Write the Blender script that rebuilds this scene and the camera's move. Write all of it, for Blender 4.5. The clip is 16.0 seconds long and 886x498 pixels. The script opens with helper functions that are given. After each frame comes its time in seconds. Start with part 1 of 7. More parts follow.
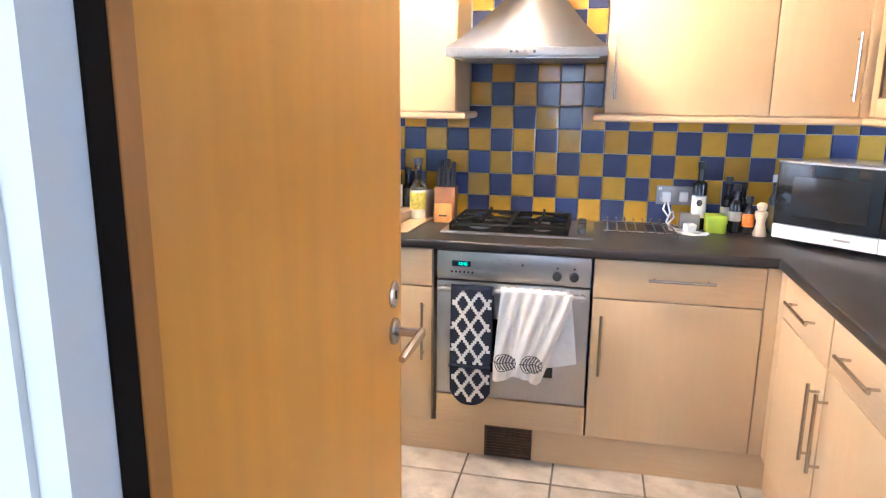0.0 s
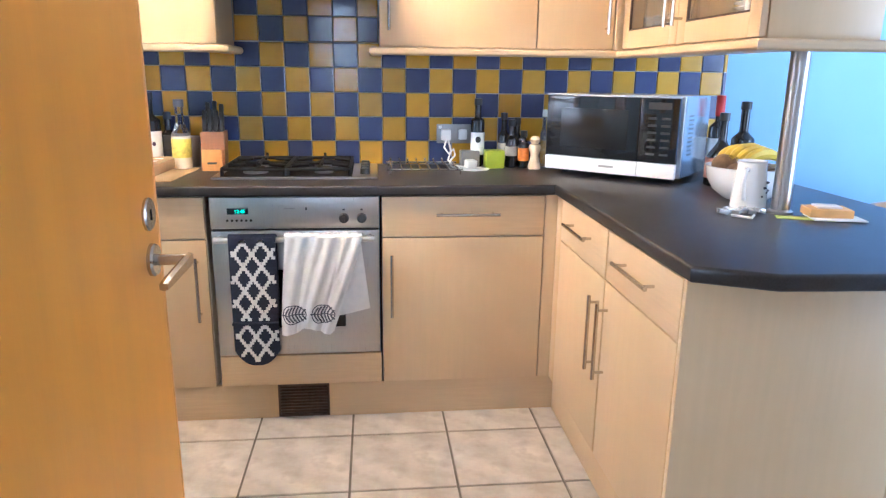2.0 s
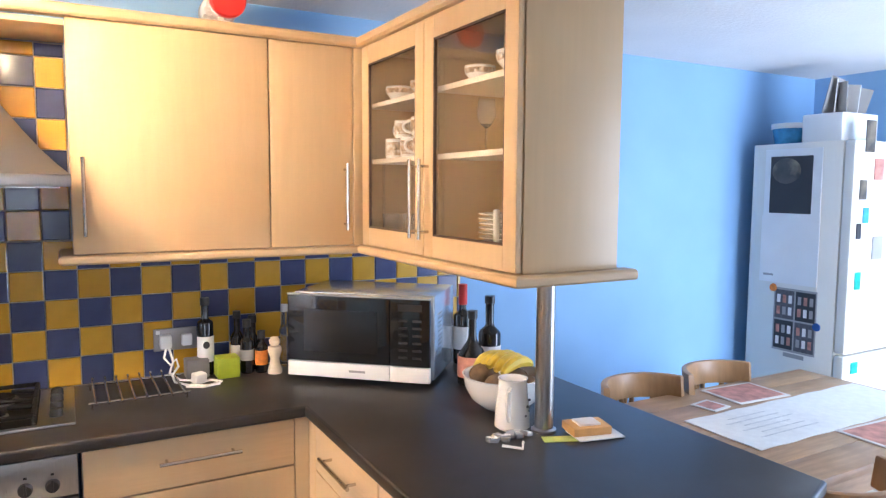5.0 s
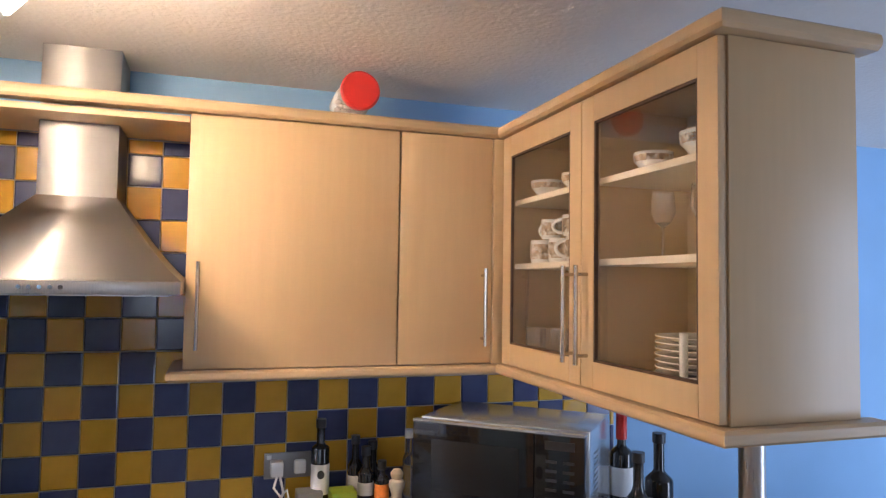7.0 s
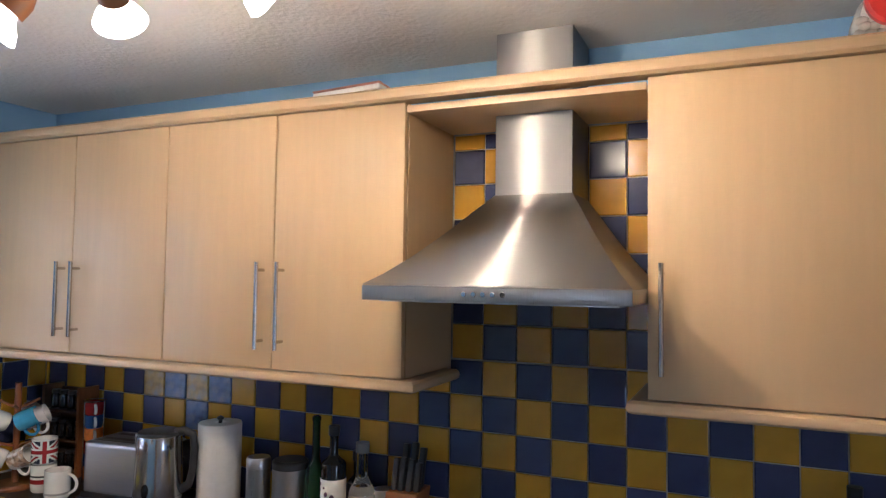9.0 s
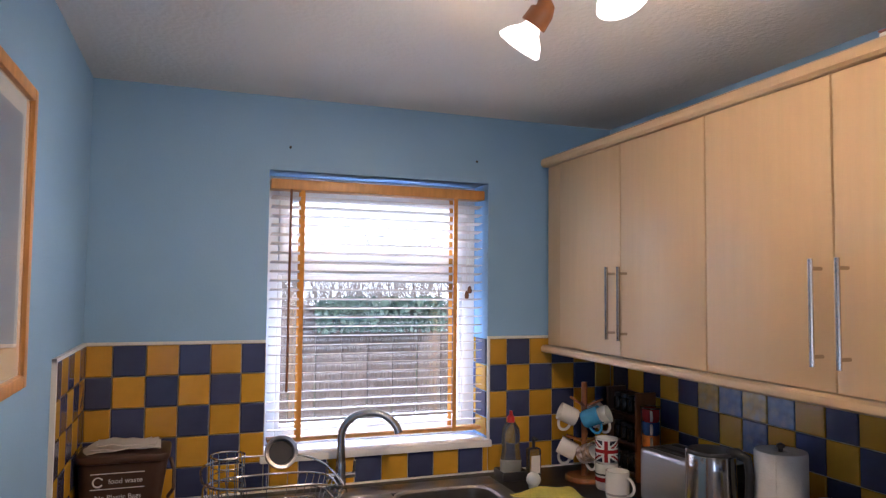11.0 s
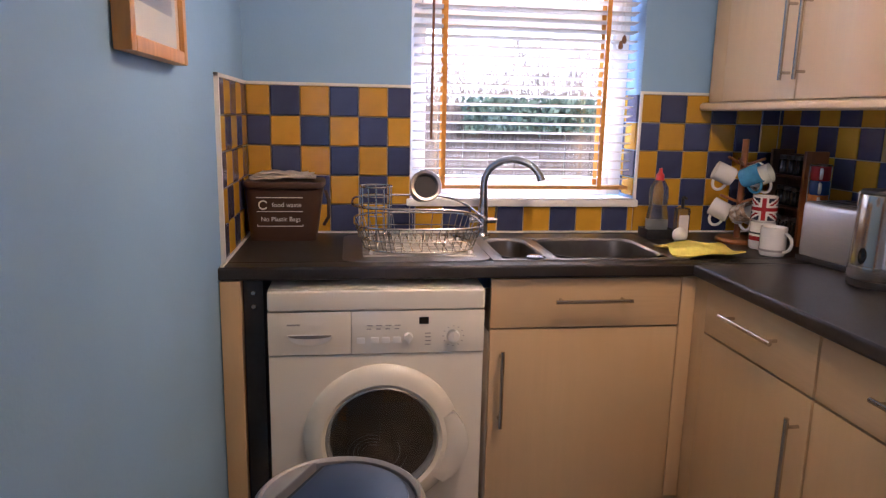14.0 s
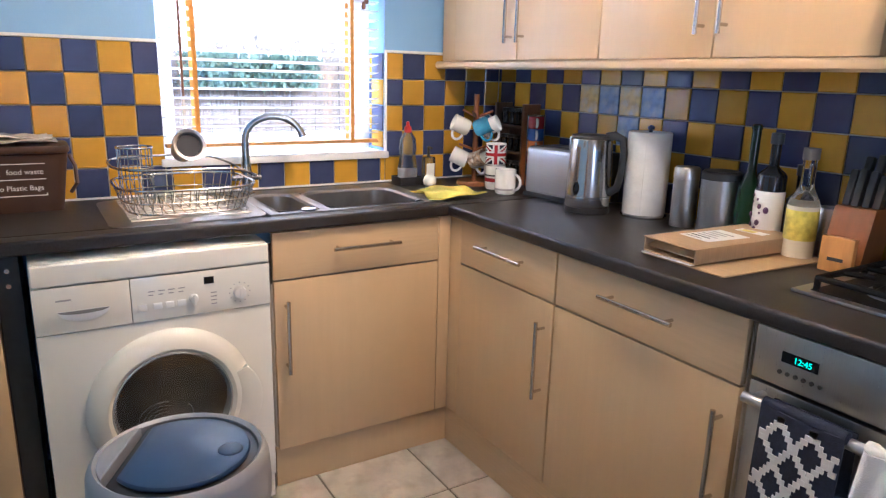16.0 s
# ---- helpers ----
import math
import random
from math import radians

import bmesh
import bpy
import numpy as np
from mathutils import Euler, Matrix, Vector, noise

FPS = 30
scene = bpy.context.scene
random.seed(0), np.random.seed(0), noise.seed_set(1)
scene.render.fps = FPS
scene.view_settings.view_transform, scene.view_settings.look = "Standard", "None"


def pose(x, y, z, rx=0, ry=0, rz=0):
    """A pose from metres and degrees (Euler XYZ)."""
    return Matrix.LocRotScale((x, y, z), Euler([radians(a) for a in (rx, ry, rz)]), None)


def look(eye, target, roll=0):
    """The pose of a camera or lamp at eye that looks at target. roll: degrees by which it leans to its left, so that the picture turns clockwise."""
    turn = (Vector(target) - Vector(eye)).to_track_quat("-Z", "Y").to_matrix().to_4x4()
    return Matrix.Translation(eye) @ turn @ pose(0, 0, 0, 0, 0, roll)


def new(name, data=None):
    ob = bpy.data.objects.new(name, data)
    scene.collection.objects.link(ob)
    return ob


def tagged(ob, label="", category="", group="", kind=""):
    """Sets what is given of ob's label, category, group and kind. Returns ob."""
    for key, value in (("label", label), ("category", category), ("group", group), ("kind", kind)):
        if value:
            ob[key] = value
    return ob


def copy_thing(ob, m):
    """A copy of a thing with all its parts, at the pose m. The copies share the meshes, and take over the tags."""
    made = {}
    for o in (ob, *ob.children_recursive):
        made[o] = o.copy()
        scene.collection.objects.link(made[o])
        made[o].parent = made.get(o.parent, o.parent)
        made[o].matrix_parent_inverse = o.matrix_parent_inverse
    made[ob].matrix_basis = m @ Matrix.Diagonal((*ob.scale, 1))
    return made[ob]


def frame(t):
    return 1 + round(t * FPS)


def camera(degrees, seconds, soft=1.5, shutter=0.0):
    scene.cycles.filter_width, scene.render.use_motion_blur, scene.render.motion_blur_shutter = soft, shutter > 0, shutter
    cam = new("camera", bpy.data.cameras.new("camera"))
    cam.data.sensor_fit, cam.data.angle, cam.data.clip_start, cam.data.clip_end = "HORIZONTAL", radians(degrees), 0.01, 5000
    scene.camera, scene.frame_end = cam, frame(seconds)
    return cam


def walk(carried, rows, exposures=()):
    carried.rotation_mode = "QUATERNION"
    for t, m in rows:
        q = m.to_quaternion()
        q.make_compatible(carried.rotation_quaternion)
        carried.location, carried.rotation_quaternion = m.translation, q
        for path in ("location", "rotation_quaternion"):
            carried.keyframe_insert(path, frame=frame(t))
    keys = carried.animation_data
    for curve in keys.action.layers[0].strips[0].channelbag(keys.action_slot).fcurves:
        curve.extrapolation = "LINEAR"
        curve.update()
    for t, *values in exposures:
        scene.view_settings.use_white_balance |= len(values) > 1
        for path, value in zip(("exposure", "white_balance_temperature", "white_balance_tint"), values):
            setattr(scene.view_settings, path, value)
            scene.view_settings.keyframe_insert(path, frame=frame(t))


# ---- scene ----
cam = camera(66.0, 16.0, soft=1.3)
PATH = [
    (0, (0.591, -3.132, 1.445), (0.168, -1.225, 1.016), 0.6),
    (0.5, (0.596, -3.148, 1.442), (0.424, -1.203, 1.011), 0.6),
    (1, (0.597, -3.121, 1.373), (0.636, -1.168, 0.941), 0.7),
    (1.5, (0.583, -3.118, 1.334), (0.711, -1.17, 0.9), 0.7),
    (2, (0.579, -3.015, 1.3), (0.78, -1.089, 0.801), 0.7),
    (2.5, (0.583, -2.872, 1.291), (0.858, -0.962, 0.765), 0.7),
    (3, (0.573, -2.81, 1.325), (1.011, -0.934, 0.789), 0.9),
    (3.5, (0.531, -2.78, 1.406), (1.164, -0.959, 0.873), 1.0),
    (4, (0.526, -2.728, 1.452), (1.373, -0.995, 0.923), 1.1),
    (4.5, (0.573, -2.707, 1.53), (1.526, -0.991, 1.145), 0.9),
    (4.7, (0.585, -2.699, 1.567), (1.555, -0.974, 1.279), 0.9),
    (6.8, (0.674, -2.342, 1.667), (1.404, -0.482, 1.748), 1.3),
    (7, (0.695, -2.317, 1.64), (1.321, -0.421, 1.744), 0.9),
    (7.5, (0.715, -2.194, 1.637), (1.058, -0.226, 1.742), 0.7),
    (8, (0.826, -2.092, 1.657), (0.72, -0.096, 1.744), 0.8),
    (8.5, (0.815, -1.99, 1.651), (0.379, -0.04, 1.734), 0.9),
    (9, (0.807, -1.865, 1.65), (-0.001, -0.038, 1.74), 0.8),
    (9.5, (0.791, -1.761, 1.658), (-0.401, -0.157, 1.733), 0.4),
    (10, (0.746, -1.702, 1.64), (-0.782, -0.415, 1.725), 0.3),
    (10.2, (0.741, -1.691, 1.64), (-0.885, -0.531, 1.731), 0.3),
    (12.3, (0.702, -1.56, 1.489), (-1.277, -1.29, 1.603), 1.1),
    (12.5, (0.699, -1.556, 1.455), (-1.28, -1.289, 1.565), 1.1),
    (13, (0.699, -1.559, 1.372), (-1.282, -1.294, 1.307), 1.1),
    (13.5, (0.708, -1.571, 1.341), (-1.257, -1.311, 1.081), 1.1),
    (14, (0.707, -1.61, 1.331), (-1.238, -1.347, 0.945), 1.2),
    (14.5, (0.706, -1.695, 1.336), (-1.209, -1.34, 0.882), 1.3),
    (15, (0.745, -1.721, 1.345), (-1.098, -1.103, 0.876), 1.4),
    (15.5, (0.791, -1.741, 1.341), (-0.985, -0.953, 0.867), 1.3),
    (16, (0.78, -1.814, 1.334), (-0.872, -0.798, 0.844), 1.5),
]
walk(cam, [(t, look(eye, target, roll)) for t, eye, target, roll in PATH], exposures=[(0,2.75,5100,14),(1.5,2.68,5000,12),(3.0,2.5,5150,12),(4.6,2.28,5700,15),(7.0,1.3,5600,18),(8.0,0.95,5250,15),(9.0,0.75,5050,13),(9.5,0.66,5100,13),(10.2,0.52,5150,14),(12.3,-0.1,5950,29),(13.2,-0.15,5900,28),(14.0,0.70,5700,27),(14.5,1.03,5500,23),(16,1.6,5000,15)])

# ---- world and light ----
world = bpy.data.worlds.new("world")
scene.world = world
world.use_nodes = True
wn = world.node_tree
sky = wn.nodes.new("ShaderNodeTexSky")
sky.sky_type = "NISHITA"
sky.sun_disc = False
sky.sun_elevation = radians(35)
sky.sun_rotation = radians(56)
sky.air_density, sky.dust_density = 1.4, 3.0
wn.links.new(sky.outputs[0], wn.nodes["Background"].inputs[0])
wn.nodes["Background"].inputs[1].default_value = 0.15

sun = new("sun", bpy.data.lights.new("sun", "SUN"))
sun.data.energy, sun.data.angle, sun.data.color = 2.2, radians(10), (1, 0.95, 0.88)
sun.matrix_world = look((6, 4, 7), (0, 0, 2))


def area_lamp(name, eye, target, w, h, watts, color):
    ob = new(name, bpy.data.lights.new(name, "AREA"))
    ob.data.shape, ob.data.size, ob.data.size_y = "RECTANGLE", w, h
    ob.data.energy, ob.data.color = watts, color
    ob.matrix_world = look(eye, target)
    return ob


# daylight: sky over the sink window, an unseen dining opening, added hall fill
area_lamp("window_daylight", (-3.5, -1.0, 3.0), (-1.75, -1.0, 1.5), 1.7, 1.6, 425, (0.70, 0.83, 1.0))
# lamp in an unseen opening, assumed from the daylight on the dining wall
area_lamp("dining_daylight", (4.12, -2.66, 1.15), (3.7, -0.4, 1.1), 1.0, 2.0, 24, (0.82, 0.91, 1.0))
# fill lamp added to brighten jambs and south-facing fronts; no known source
area_lamp("hall_fill", (-0.05, -4.69, 1.6), (0.45, -2.7, 1.2), 0.85, 0.9, 5.0, (0.86, 0.93, 1.0))

SPOTS = ((-0.545, -0.96, 2.21), (-0.27, -0.98, 2.19), (0.01, -0.98, 2.185), (0.29, -0.98, 2.19))
LAMP = (1.0, 0.69, 0.385)
AIMS = ((-1.45, -1.70, 0.8), (-0.70, -0.30, 1.70), (0.85, -0.32, 1.45), (1.35, -0.40, 1.45))
for at, aim, watts in zip(SPOTS, AIMS, (29.0, 7.5, 20.0, 4.5)):
    bulb = new("bulb_light", bpy.data.lights.new("bulb_light", "SPOT"))
    bulb.data.energy, bulb.data.color, bulb.data.shadow_soft_size = watts, LAMP, 0.03
    bulb.data.spot_size, bulb.data.spot_blend = radians(160), 1.0
    head = Vector(at) + (Vector(aim) - Vector(at)).normalized() * 0.105
    bulb.matrix_world = look(head, aim)
    spill = new("bulb_spill", bpy.data.lights.new("bulb_spill", "POINT"))
    spill.data.energy, spill.data.color, spill.data.shadow_soft_size = 2.7, LAMP, 0.03
    spill.location = head


# ---- materials ----
def material(name, base, rough=0.5, metal=0.0, var=0.12, scale=6.0, stretch=(1, 1, 1), bump=0.0, bump_scale=80.0, spec=0.5,
             second=None, second_scale=1.2, rand=0.0, coat=0.0, trans=0.0, emit=None, emit_k=0.0, rough_var=0.0, detail=5.0):
    m = bpy.data.materials.new(name)
    m.use_nodes = True
    nt = m.node_tree
    b = nt.nodes["Principled BSDF"]
    link = nt.links.new
    b.inputs["Roughness"].default_value, b.inputs["Metallic"].default_value = rough, metal
    b.inputs["Specular IOR Level"].default_value = spec
    b.inputs["Coat Weight"].default_value = coat
    b.inputs["Transmission Weight"].default_value = trans
    b.inputs["Base Color"].default_value = (*base, 1)
    tc = nt.nodes.new("ShaderNodeTexCoord")
    mp = nt.nodes.new("ShaderNodeMapping")
    mp.inputs["Scale"].default_value = stretch
    link(tc.outputs["Object"], mp.inputs[0])
    if var > 0 or second:
        n1 = nt.nodes.new("ShaderNodeTexNoise")
        n1.inputs["Scale"].default_value, n1.inputs["Detail"].default_value = scale, detail
        link(mp.outputs[0], n1.inputs["Vector"])
        r1 = nt.nodes.new("ShaderNodeValToRGB")
        r1.color_ramp.elements[0].position, r1.color_ramp.elements[1].position = 0.3, 0.7
        lo = [c * (1 - var) for c in base]
        hi = [min(1, c * (1 + var)) for c in base]
        r1.color_ramp.elements[0].color, r1.color_ramp.elements[1].color = (*lo, 1), (*hi, 1)
        link(n1.outputs["Fac"], r1.inputs[0])
        out = r1.outputs[0]
        if second:
            n2 = nt.nodes.new("ShaderNodeTexNoise")
            n2.inputs["Scale"].default_value, n2.inputs["Detail"].default_value = second_scale, 4
            link(tc.outputs["Object"], n2.inputs["Vector"])
            r2 = nt.nodes.new("ShaderNodeValToRGB")
            r2.color_ramp.elements[0].position, r2.color_ramp.elements[1].position = 0.45, 0.7
            link(n2.outputs["Fac"], r2.inputs[0])
            mx = nt.nodes.new("ShaderNodeMixRGB")
            mx.inputs[2].default_value = (*second, 1)
            link(r2.outputs[0], mx.inputs[0])
            link(out, mx.inputs[1])
            out = mx.outputs[0]
        if rand:
            oi = nt.nodes.new("ShaderNodeObjectInfo")
            mr = nt.nodes.new("ShaderNodeMapRange")
            mr.inputs[3].default_value, mr.inputs[4].default_value = 1 - rand, 1 + rand
            link(oi.outputs["Random"], mr.inputs[0])
            hs = nt.nodes.new("ShaderNodeHueSaturation")
            link(mr.outputs[0], hs.inputs["Value"])
            link(out, hs.inputs["Color"])
            out = hs.outputs[0]
        link(out, b.inputs["Base Color"])
        if rough_var:
            mr2 = nt.nodes.new("ShaderNodeMapRange")
            mr2.inputs[3].default_value, mr2.inputs[4].default_value = max(0.02, rough - rough_var), rough + rough_var
            link(n1.outputs["Fac"], mr2.inputs[0])
            link(mr2.outputs[0], b.inputs["Roughness"])
    if bump:
        nb = nt.nodes.new("ShaderNodeTexNoise")
        nb.inputs["Scale"].default_value, nb.inputs["Detail"].default_value = bump_scale, 3
        link(mp.outputs[0], nb.inputs["Vector"])
        bp = nt.nodes.new("ShaderNodeBump")
        bp.inputs["Strength"].default_value, bp.inputs["Distance"].default_value = bump, 0.004
        link(nb.outputs["Fac"], bp.inputs["Height"])
        link(bp.outputs[0], b.inputs["Normal"])
    if emit:
        b.inputs["Emission Color"].default_value = (*emit, 1)
        b.inputs["Emission Strength"].default_value = emit_k
    return m


M = {}
M["blue_wall"] = material("blue_wall_paint", (0.23, 0.405, 0.645), 0.62, var=0.05, scale=2.5, bump=0.12, bump_scale=140)
M["white_wall"] = material("white_wall_paint", (0.74, 0.73, 0.71), 0.7, var=0.04, scale=2, bump=0.1, bump_scale=160)
M["ceiling"] = material("textured_ceiling_paint", (0.74, 0.72, 0.69), 0.75, var=0.03, scale=3, bump=0.7, bump_scale=62)
M["grout"] = material("grey_grout", (0.45, 0.41, 0.34), 0.9, var=0.12, scale=30)
M["tile_blue"] = material("blue_glaze", (0.047, 0.058, 0.130), 0.16, var=0.16, scale=9, bump=0.16, bump_scale=20, rand=0.14, rough_var=0.06)
M["tile_yellow"] = material("yellow_glaze", (0.53, 0.292, 0.024), 0.16, var=0.12, scale=9, bump=0.16, bump_scale=20, rand=0.10, rough_var=0.06)
M["picture_blue"] = material("mottled_blue_glaze", (0.10, 0.15, 0.29), 0.18, var=0.4, scale=34, second=(0.24, 0.26, 0.30), second_scale=26, bump=0.16, bump_scale=20, rand=0.1)
M["picture_yellow"] = material("mottled_yellow_glaze", (0.48, 0.33, 0.10), 0.18, var=0.3, scale=34, second=(0.40, 0.37, 0.27), second_scale=26, bump=0.16, bump_scale=20, rand=0.1)
M["floor_tile"] = material("stone_floor_tile", (0.47, 0.42, 0.355), 0.36, var=0.21, scale=8, second=(0.35, 0.30, 0.245), second_scale=13, bump=0.12, bump_scale=40, rand=0.05, rough_var=0.08)
M["floor_grout"] = material("dark_floor_grout", (0.15, 0.125, 0.10), 0.9, var=0.2, scale=20)
M["maple"] = material("pale_maple_foil", (0.57, 0.406, 0.222), 0.38, var=0.03, scale=7, stretch=(7, 7, 0.5), second=(0.535, 0.374, 0.198), second_scale=2.2, bump=0.05, bump_scale=60)
M["maple_h"] = material("pale_maple_foil_flat", (0.56, 0.399, 0.222), 0.40, var=0.05, scale=9, stretch=(0.9, 14, 14), second=(0.53, 0.370, 0.200), second_scale=2.2, bump=0.05, bump_scale=60)
M["rail"] = material("maple_moulding", (0.54, 0.385, 0.215), 0.38, var=0.07, scale=8, stretch=(1, 1, 10))
M["cab_white"] = material("white_cabinet_inside", (0.70, 0.62, 0.50), 0.5, var=0.04)
M["worktop"] = material("charcoal_laminate", (0.021, 0.0175, 0.0155), 0.36, var=0.35, scale=220, second=(0.030, 0.029, 0.031), second_scale=5, bump=0.06, bump_scale=300, rough_var=0.07, spec=0.45)
M["hood_steel"] = material("hood_brushed_steel", (0.44, 0.435, 0.43), 0.50, 1.0, var=0)
hood_shader = M["hood_steel"].node_tree.nodes["Principled BSDF"]
hood_shader.inputs["Anisotropic"].default_value = 0.95
hood_shader.inputs["Anisotropic Rotation"].default_value = 0.25
hood_tangent = M["hood_steel"].node_tree.nodes.new("ShaderNodeTangent")
hood_tangent.direction_type, hood_tangent.axis = "RADIAL", "Z"
M["hood_steel"].node_tree.links.new(hood_tangent.outputs[0], hood_shader.inputs["Tangent"])
M["steel"] = material("brushed_steel", (0.52, 0.50, 0.48), 0.30, 1.0, var=0.07, scale=18, stretch=(1, 1, 60), bump=0.05, bump_scale=60, rough_var=0.07)
M["kettle_steel"] = material("polished_kettle_steel", (0.50, 0.48, 0.465), 0.17, 1.0, var=0.05, scale=14, stretch=(1, 1, 40))
M["socket_steel"] = material("socket_satin_steel", (0.34, 0.33, 0.32), 0.38, 0.8, var=0.05)
M["steel_h"] = material("brushed_steel_across", (0.45, 0.435, 0.42), 0.30, 1.0, var=0.07, scale=18, stretch=(60, 1, 1), bump=0.05, bump_scale=60, rough_var=0.07)
M["nickel"] = material("satin_nickel", (0.52, 0.485, 0.435), 0.24, 1.0, var=0.05)
M["wire"] = material("dull_chrome_wire", (0.50, 0.50, 0.49), 0.22, 1.0, var=0.05)
M["chrome"] = material("chrome", (0.72, 0.72, 0.72), 0.10, 1.0, var=0.03)
M["sink"] = material("sink_steel", (0.33, 0.31, 0.285), 0.40, 1.0, var=0.08, scale=30, rough_var=0.08)
M["sink_bowl"] = material("sink_bowl_steel", (0.34, 0.32, 0.30), 0.34, 1.0, var=0.08, scale=30, rough_var=0.06)
M["purple_print"] = material("dark_plum_print", (0.06, 0.02, 0.06), 0.6, var=0.2, scale=40)
M["black_iron"] = material("black_cast_iron", (0.006, 0.006, 0.006), 0.5, spec=0.15, var=0.3, scale=60, bump=0.2, bump_scale=200)
M["black_glass"] = material("black_glass", (0.010, 0.011, 0.013), 0.06, var=0.1, spec=0.45)
# steel darkened in its colour for the shade inside the drum
M["drum_shade"] = material("shaded_drum_steel", (0.055, 0.042, 0.034), 0.35, 0.6, var=0.6, scale=7, second=(0.02, 0.017, 0.015), second_scale=9)
M["mesh_glass"] = material("dark_mesh_glass", (0.013, 0.013, 0.014), 0.08, var=0.1, scale=300, spec=0.4)
M["black_plastic"] = material("black_plastic", (0.022, 0.022, 0.024), 0.38, var=0.15, scale=40)
M["white_plastic"] = material("white_plastic", (0.76, 0.75, 0.72), 0.32, var=0.03)
M["white_enamel"] = material("white_enamel", (0.75, 0.72, 0.645), 0.24, var=0.025, scale=4, coat=0.2)
M["upvc"] = material("white_window_plastic", (0.80, 0.80, 0.79), 0.3, var=0.03)
M["silver"] = material("silver_plastic", (0.60, 0.61, 0.62), 0.24, 0.7, var=0.05)
M["bin_silver"] = material("bin_silver_paint", (0.31, 0.315, 0.335), 0.34, 0.2, var=0.04)
M["toaster"] = material("matt_silver_plastic", (0.50, 0.50, 0.52), 0.36, 0.9, var=0.05, scale=20, stretch=(1, 1, 40))
# dark lid; the blue in its colour stands for the window's reflection
M["lid_reflection"] = material("dark_lid_window_blue", (0.020, 0.048, 0.115), 0.30, var=0.12, scale=8, second=(0.026, 0.060, 0.135), second_scale=9)
M["orange_door"] = material("orange_beech_veneer", (0.67, 0.262, 0.024), 0.34, var=0.07, scale=6, stretch=(3, 3, 0.30), second=(0.71, 0.295, 0.034), second_scale=1.6, bump=0.03, bump_scale=50, rough_var=0.05)
M["hinge_edge"] = material("dark_beech_lipping", (0.44, 0.165, 0.02), 0.42, var=0.1, scale=8, stretch=(5, 5, 0.6))
M["door_edge"] = material("beech_lipping", (0.60, 0.27, 0.06), 0.5, var=0.28, scale=60, stretch=(3, 3, 0.8), second=(0.50, 0.20, 0.04), second_scale=14)
M["oak"] = material("orange_oak_frame", (0.55, 0.27, 0.075), 0.38, var=0.14, scale=9, stretch=(6, 6, 1))
M["pine"] = material("waxed_pine", (0.38, 0.235, 0.125), 0.40, var=0.18, scale=7, stretch=(1, 8, 8), second=(0.30, 0.175, 0.085), second_scale=6)
M["chair"] = material("waxed_beech", (0.36, 0.205, 0.095), 0.38, var=0.16, scale=8, stretch=(5, 5, 1), second=(0.29, 0.155, 0.065), second_scale=7)
M["dark_wood"] = material("dark_stained_wood", (0.07, 0.035, 0.018), 0.45, var=0.3, scale=12, stretch=(5, 5, 1))
M["holder_wood"] = material("stained_wood_holder", (0.20, 0.075, 0.022), 0.4, var=0.2, scale=12)
M["knife_block"] = material("beech_block", (0.21, 0.075, 0.022), 0.4, var=0.14, scale=10, stretch=(5, 5, 1))
M["ceramic"] = material("white_ceramic", (0.74, 0.73, 0.70), 0.16, var=0.03, coat=0.3)
M["blue_ceramic"] = material("blue_ceramic", (0.07, 0.30, 0.52), 0.18, var=0.25, scale=25)
M["red_ceramic"] = material("red_ceramic", (0.32, 0.025, 0.03), 0.2, var=0.1)
M["cup_blue"] = material("deep_blue_glaze", (0.04, 0.10, 0.30), 0.2, var=0.1)
M["navy"] = material("navy_cotton", (0.012, 0.016, 0.035), 0.85, var=0.25, scale=120, bump=0.4, bump_scale=400)
M["cotton"] = material("white_cotton", (0.72, 0.70, 0.66), 0.9, var=0.05, scale=30, bump=0.35, bump_scale=420)
M["print_grey"] = material("grey_print", (0.10, 0.10, 0.11), 0.9, var=0.3, scale=90)
M["card"] = material("brown_cardboard", (0.42, 0.285, 0.15), 0.75, var=0.08, scale=14, stretch=(1, 12, 1), bump=0.08, bump_scale=120)
M["paper"] = material("white_paper", (0.76, 0.75, 0.73), 0.8, var=0.03)
M["tissue"] = material("paper_towel", (0.74, 0.73, 0.71), 0.95, var=0.04, scale=40, bump=0.15, bump_scale=160)
M["ink"] = material("dark_ink", (0.03, 0.03, 0.035), 0.7, var=0.1)
M["grey_ink"] = material("grey_ink", (0.32, 0.31, 0.30), 0.7, var=0.1)
M["faint_ink"] = material("faint_grey_print", (0.55, 0.54, 0.53), 0.9, var=0.2, scale=90)
M["red_plastic"] = material("red_plastic", (0.62, 0.03, 0.02), 0.35, var=0.06)
M["clear"] = material("clear_plastic", (0.9, 0.92, 0.92), 0.05, var=0, trans=1.0)
M["glass"] = material("clear_glass", (0.95, 0.97, 0.97), 0.0, var=0, trans=1.0)
M["green_glass"] = material("green_glass", (0.009, 0.032, 0.013), 0.08, var=0.15, scale=20)
M["dark_glass"] = material("dark_bottle_glass", (0.010, 0.010, 0.011), 0.07, var=0.2, scale=20)
M["green_plastic"] = material("lime_plastic", (0.30, 0.38, 0.02), 0.4, var=0.08, scale=20)
M["grey_plastic"] = material("grey_plastic", (0.17, 0.165, 0.16), 0.5, var=0.1)
M["orange_label"] = material("orange_label", (0.62, 0.19, 0.025), 0.55, var=0.25, scale=60)
M["yellow_label"] = material("yellow_label", (0.60, 0.50, 0.07), 0.5, var=0.3, scale=50)
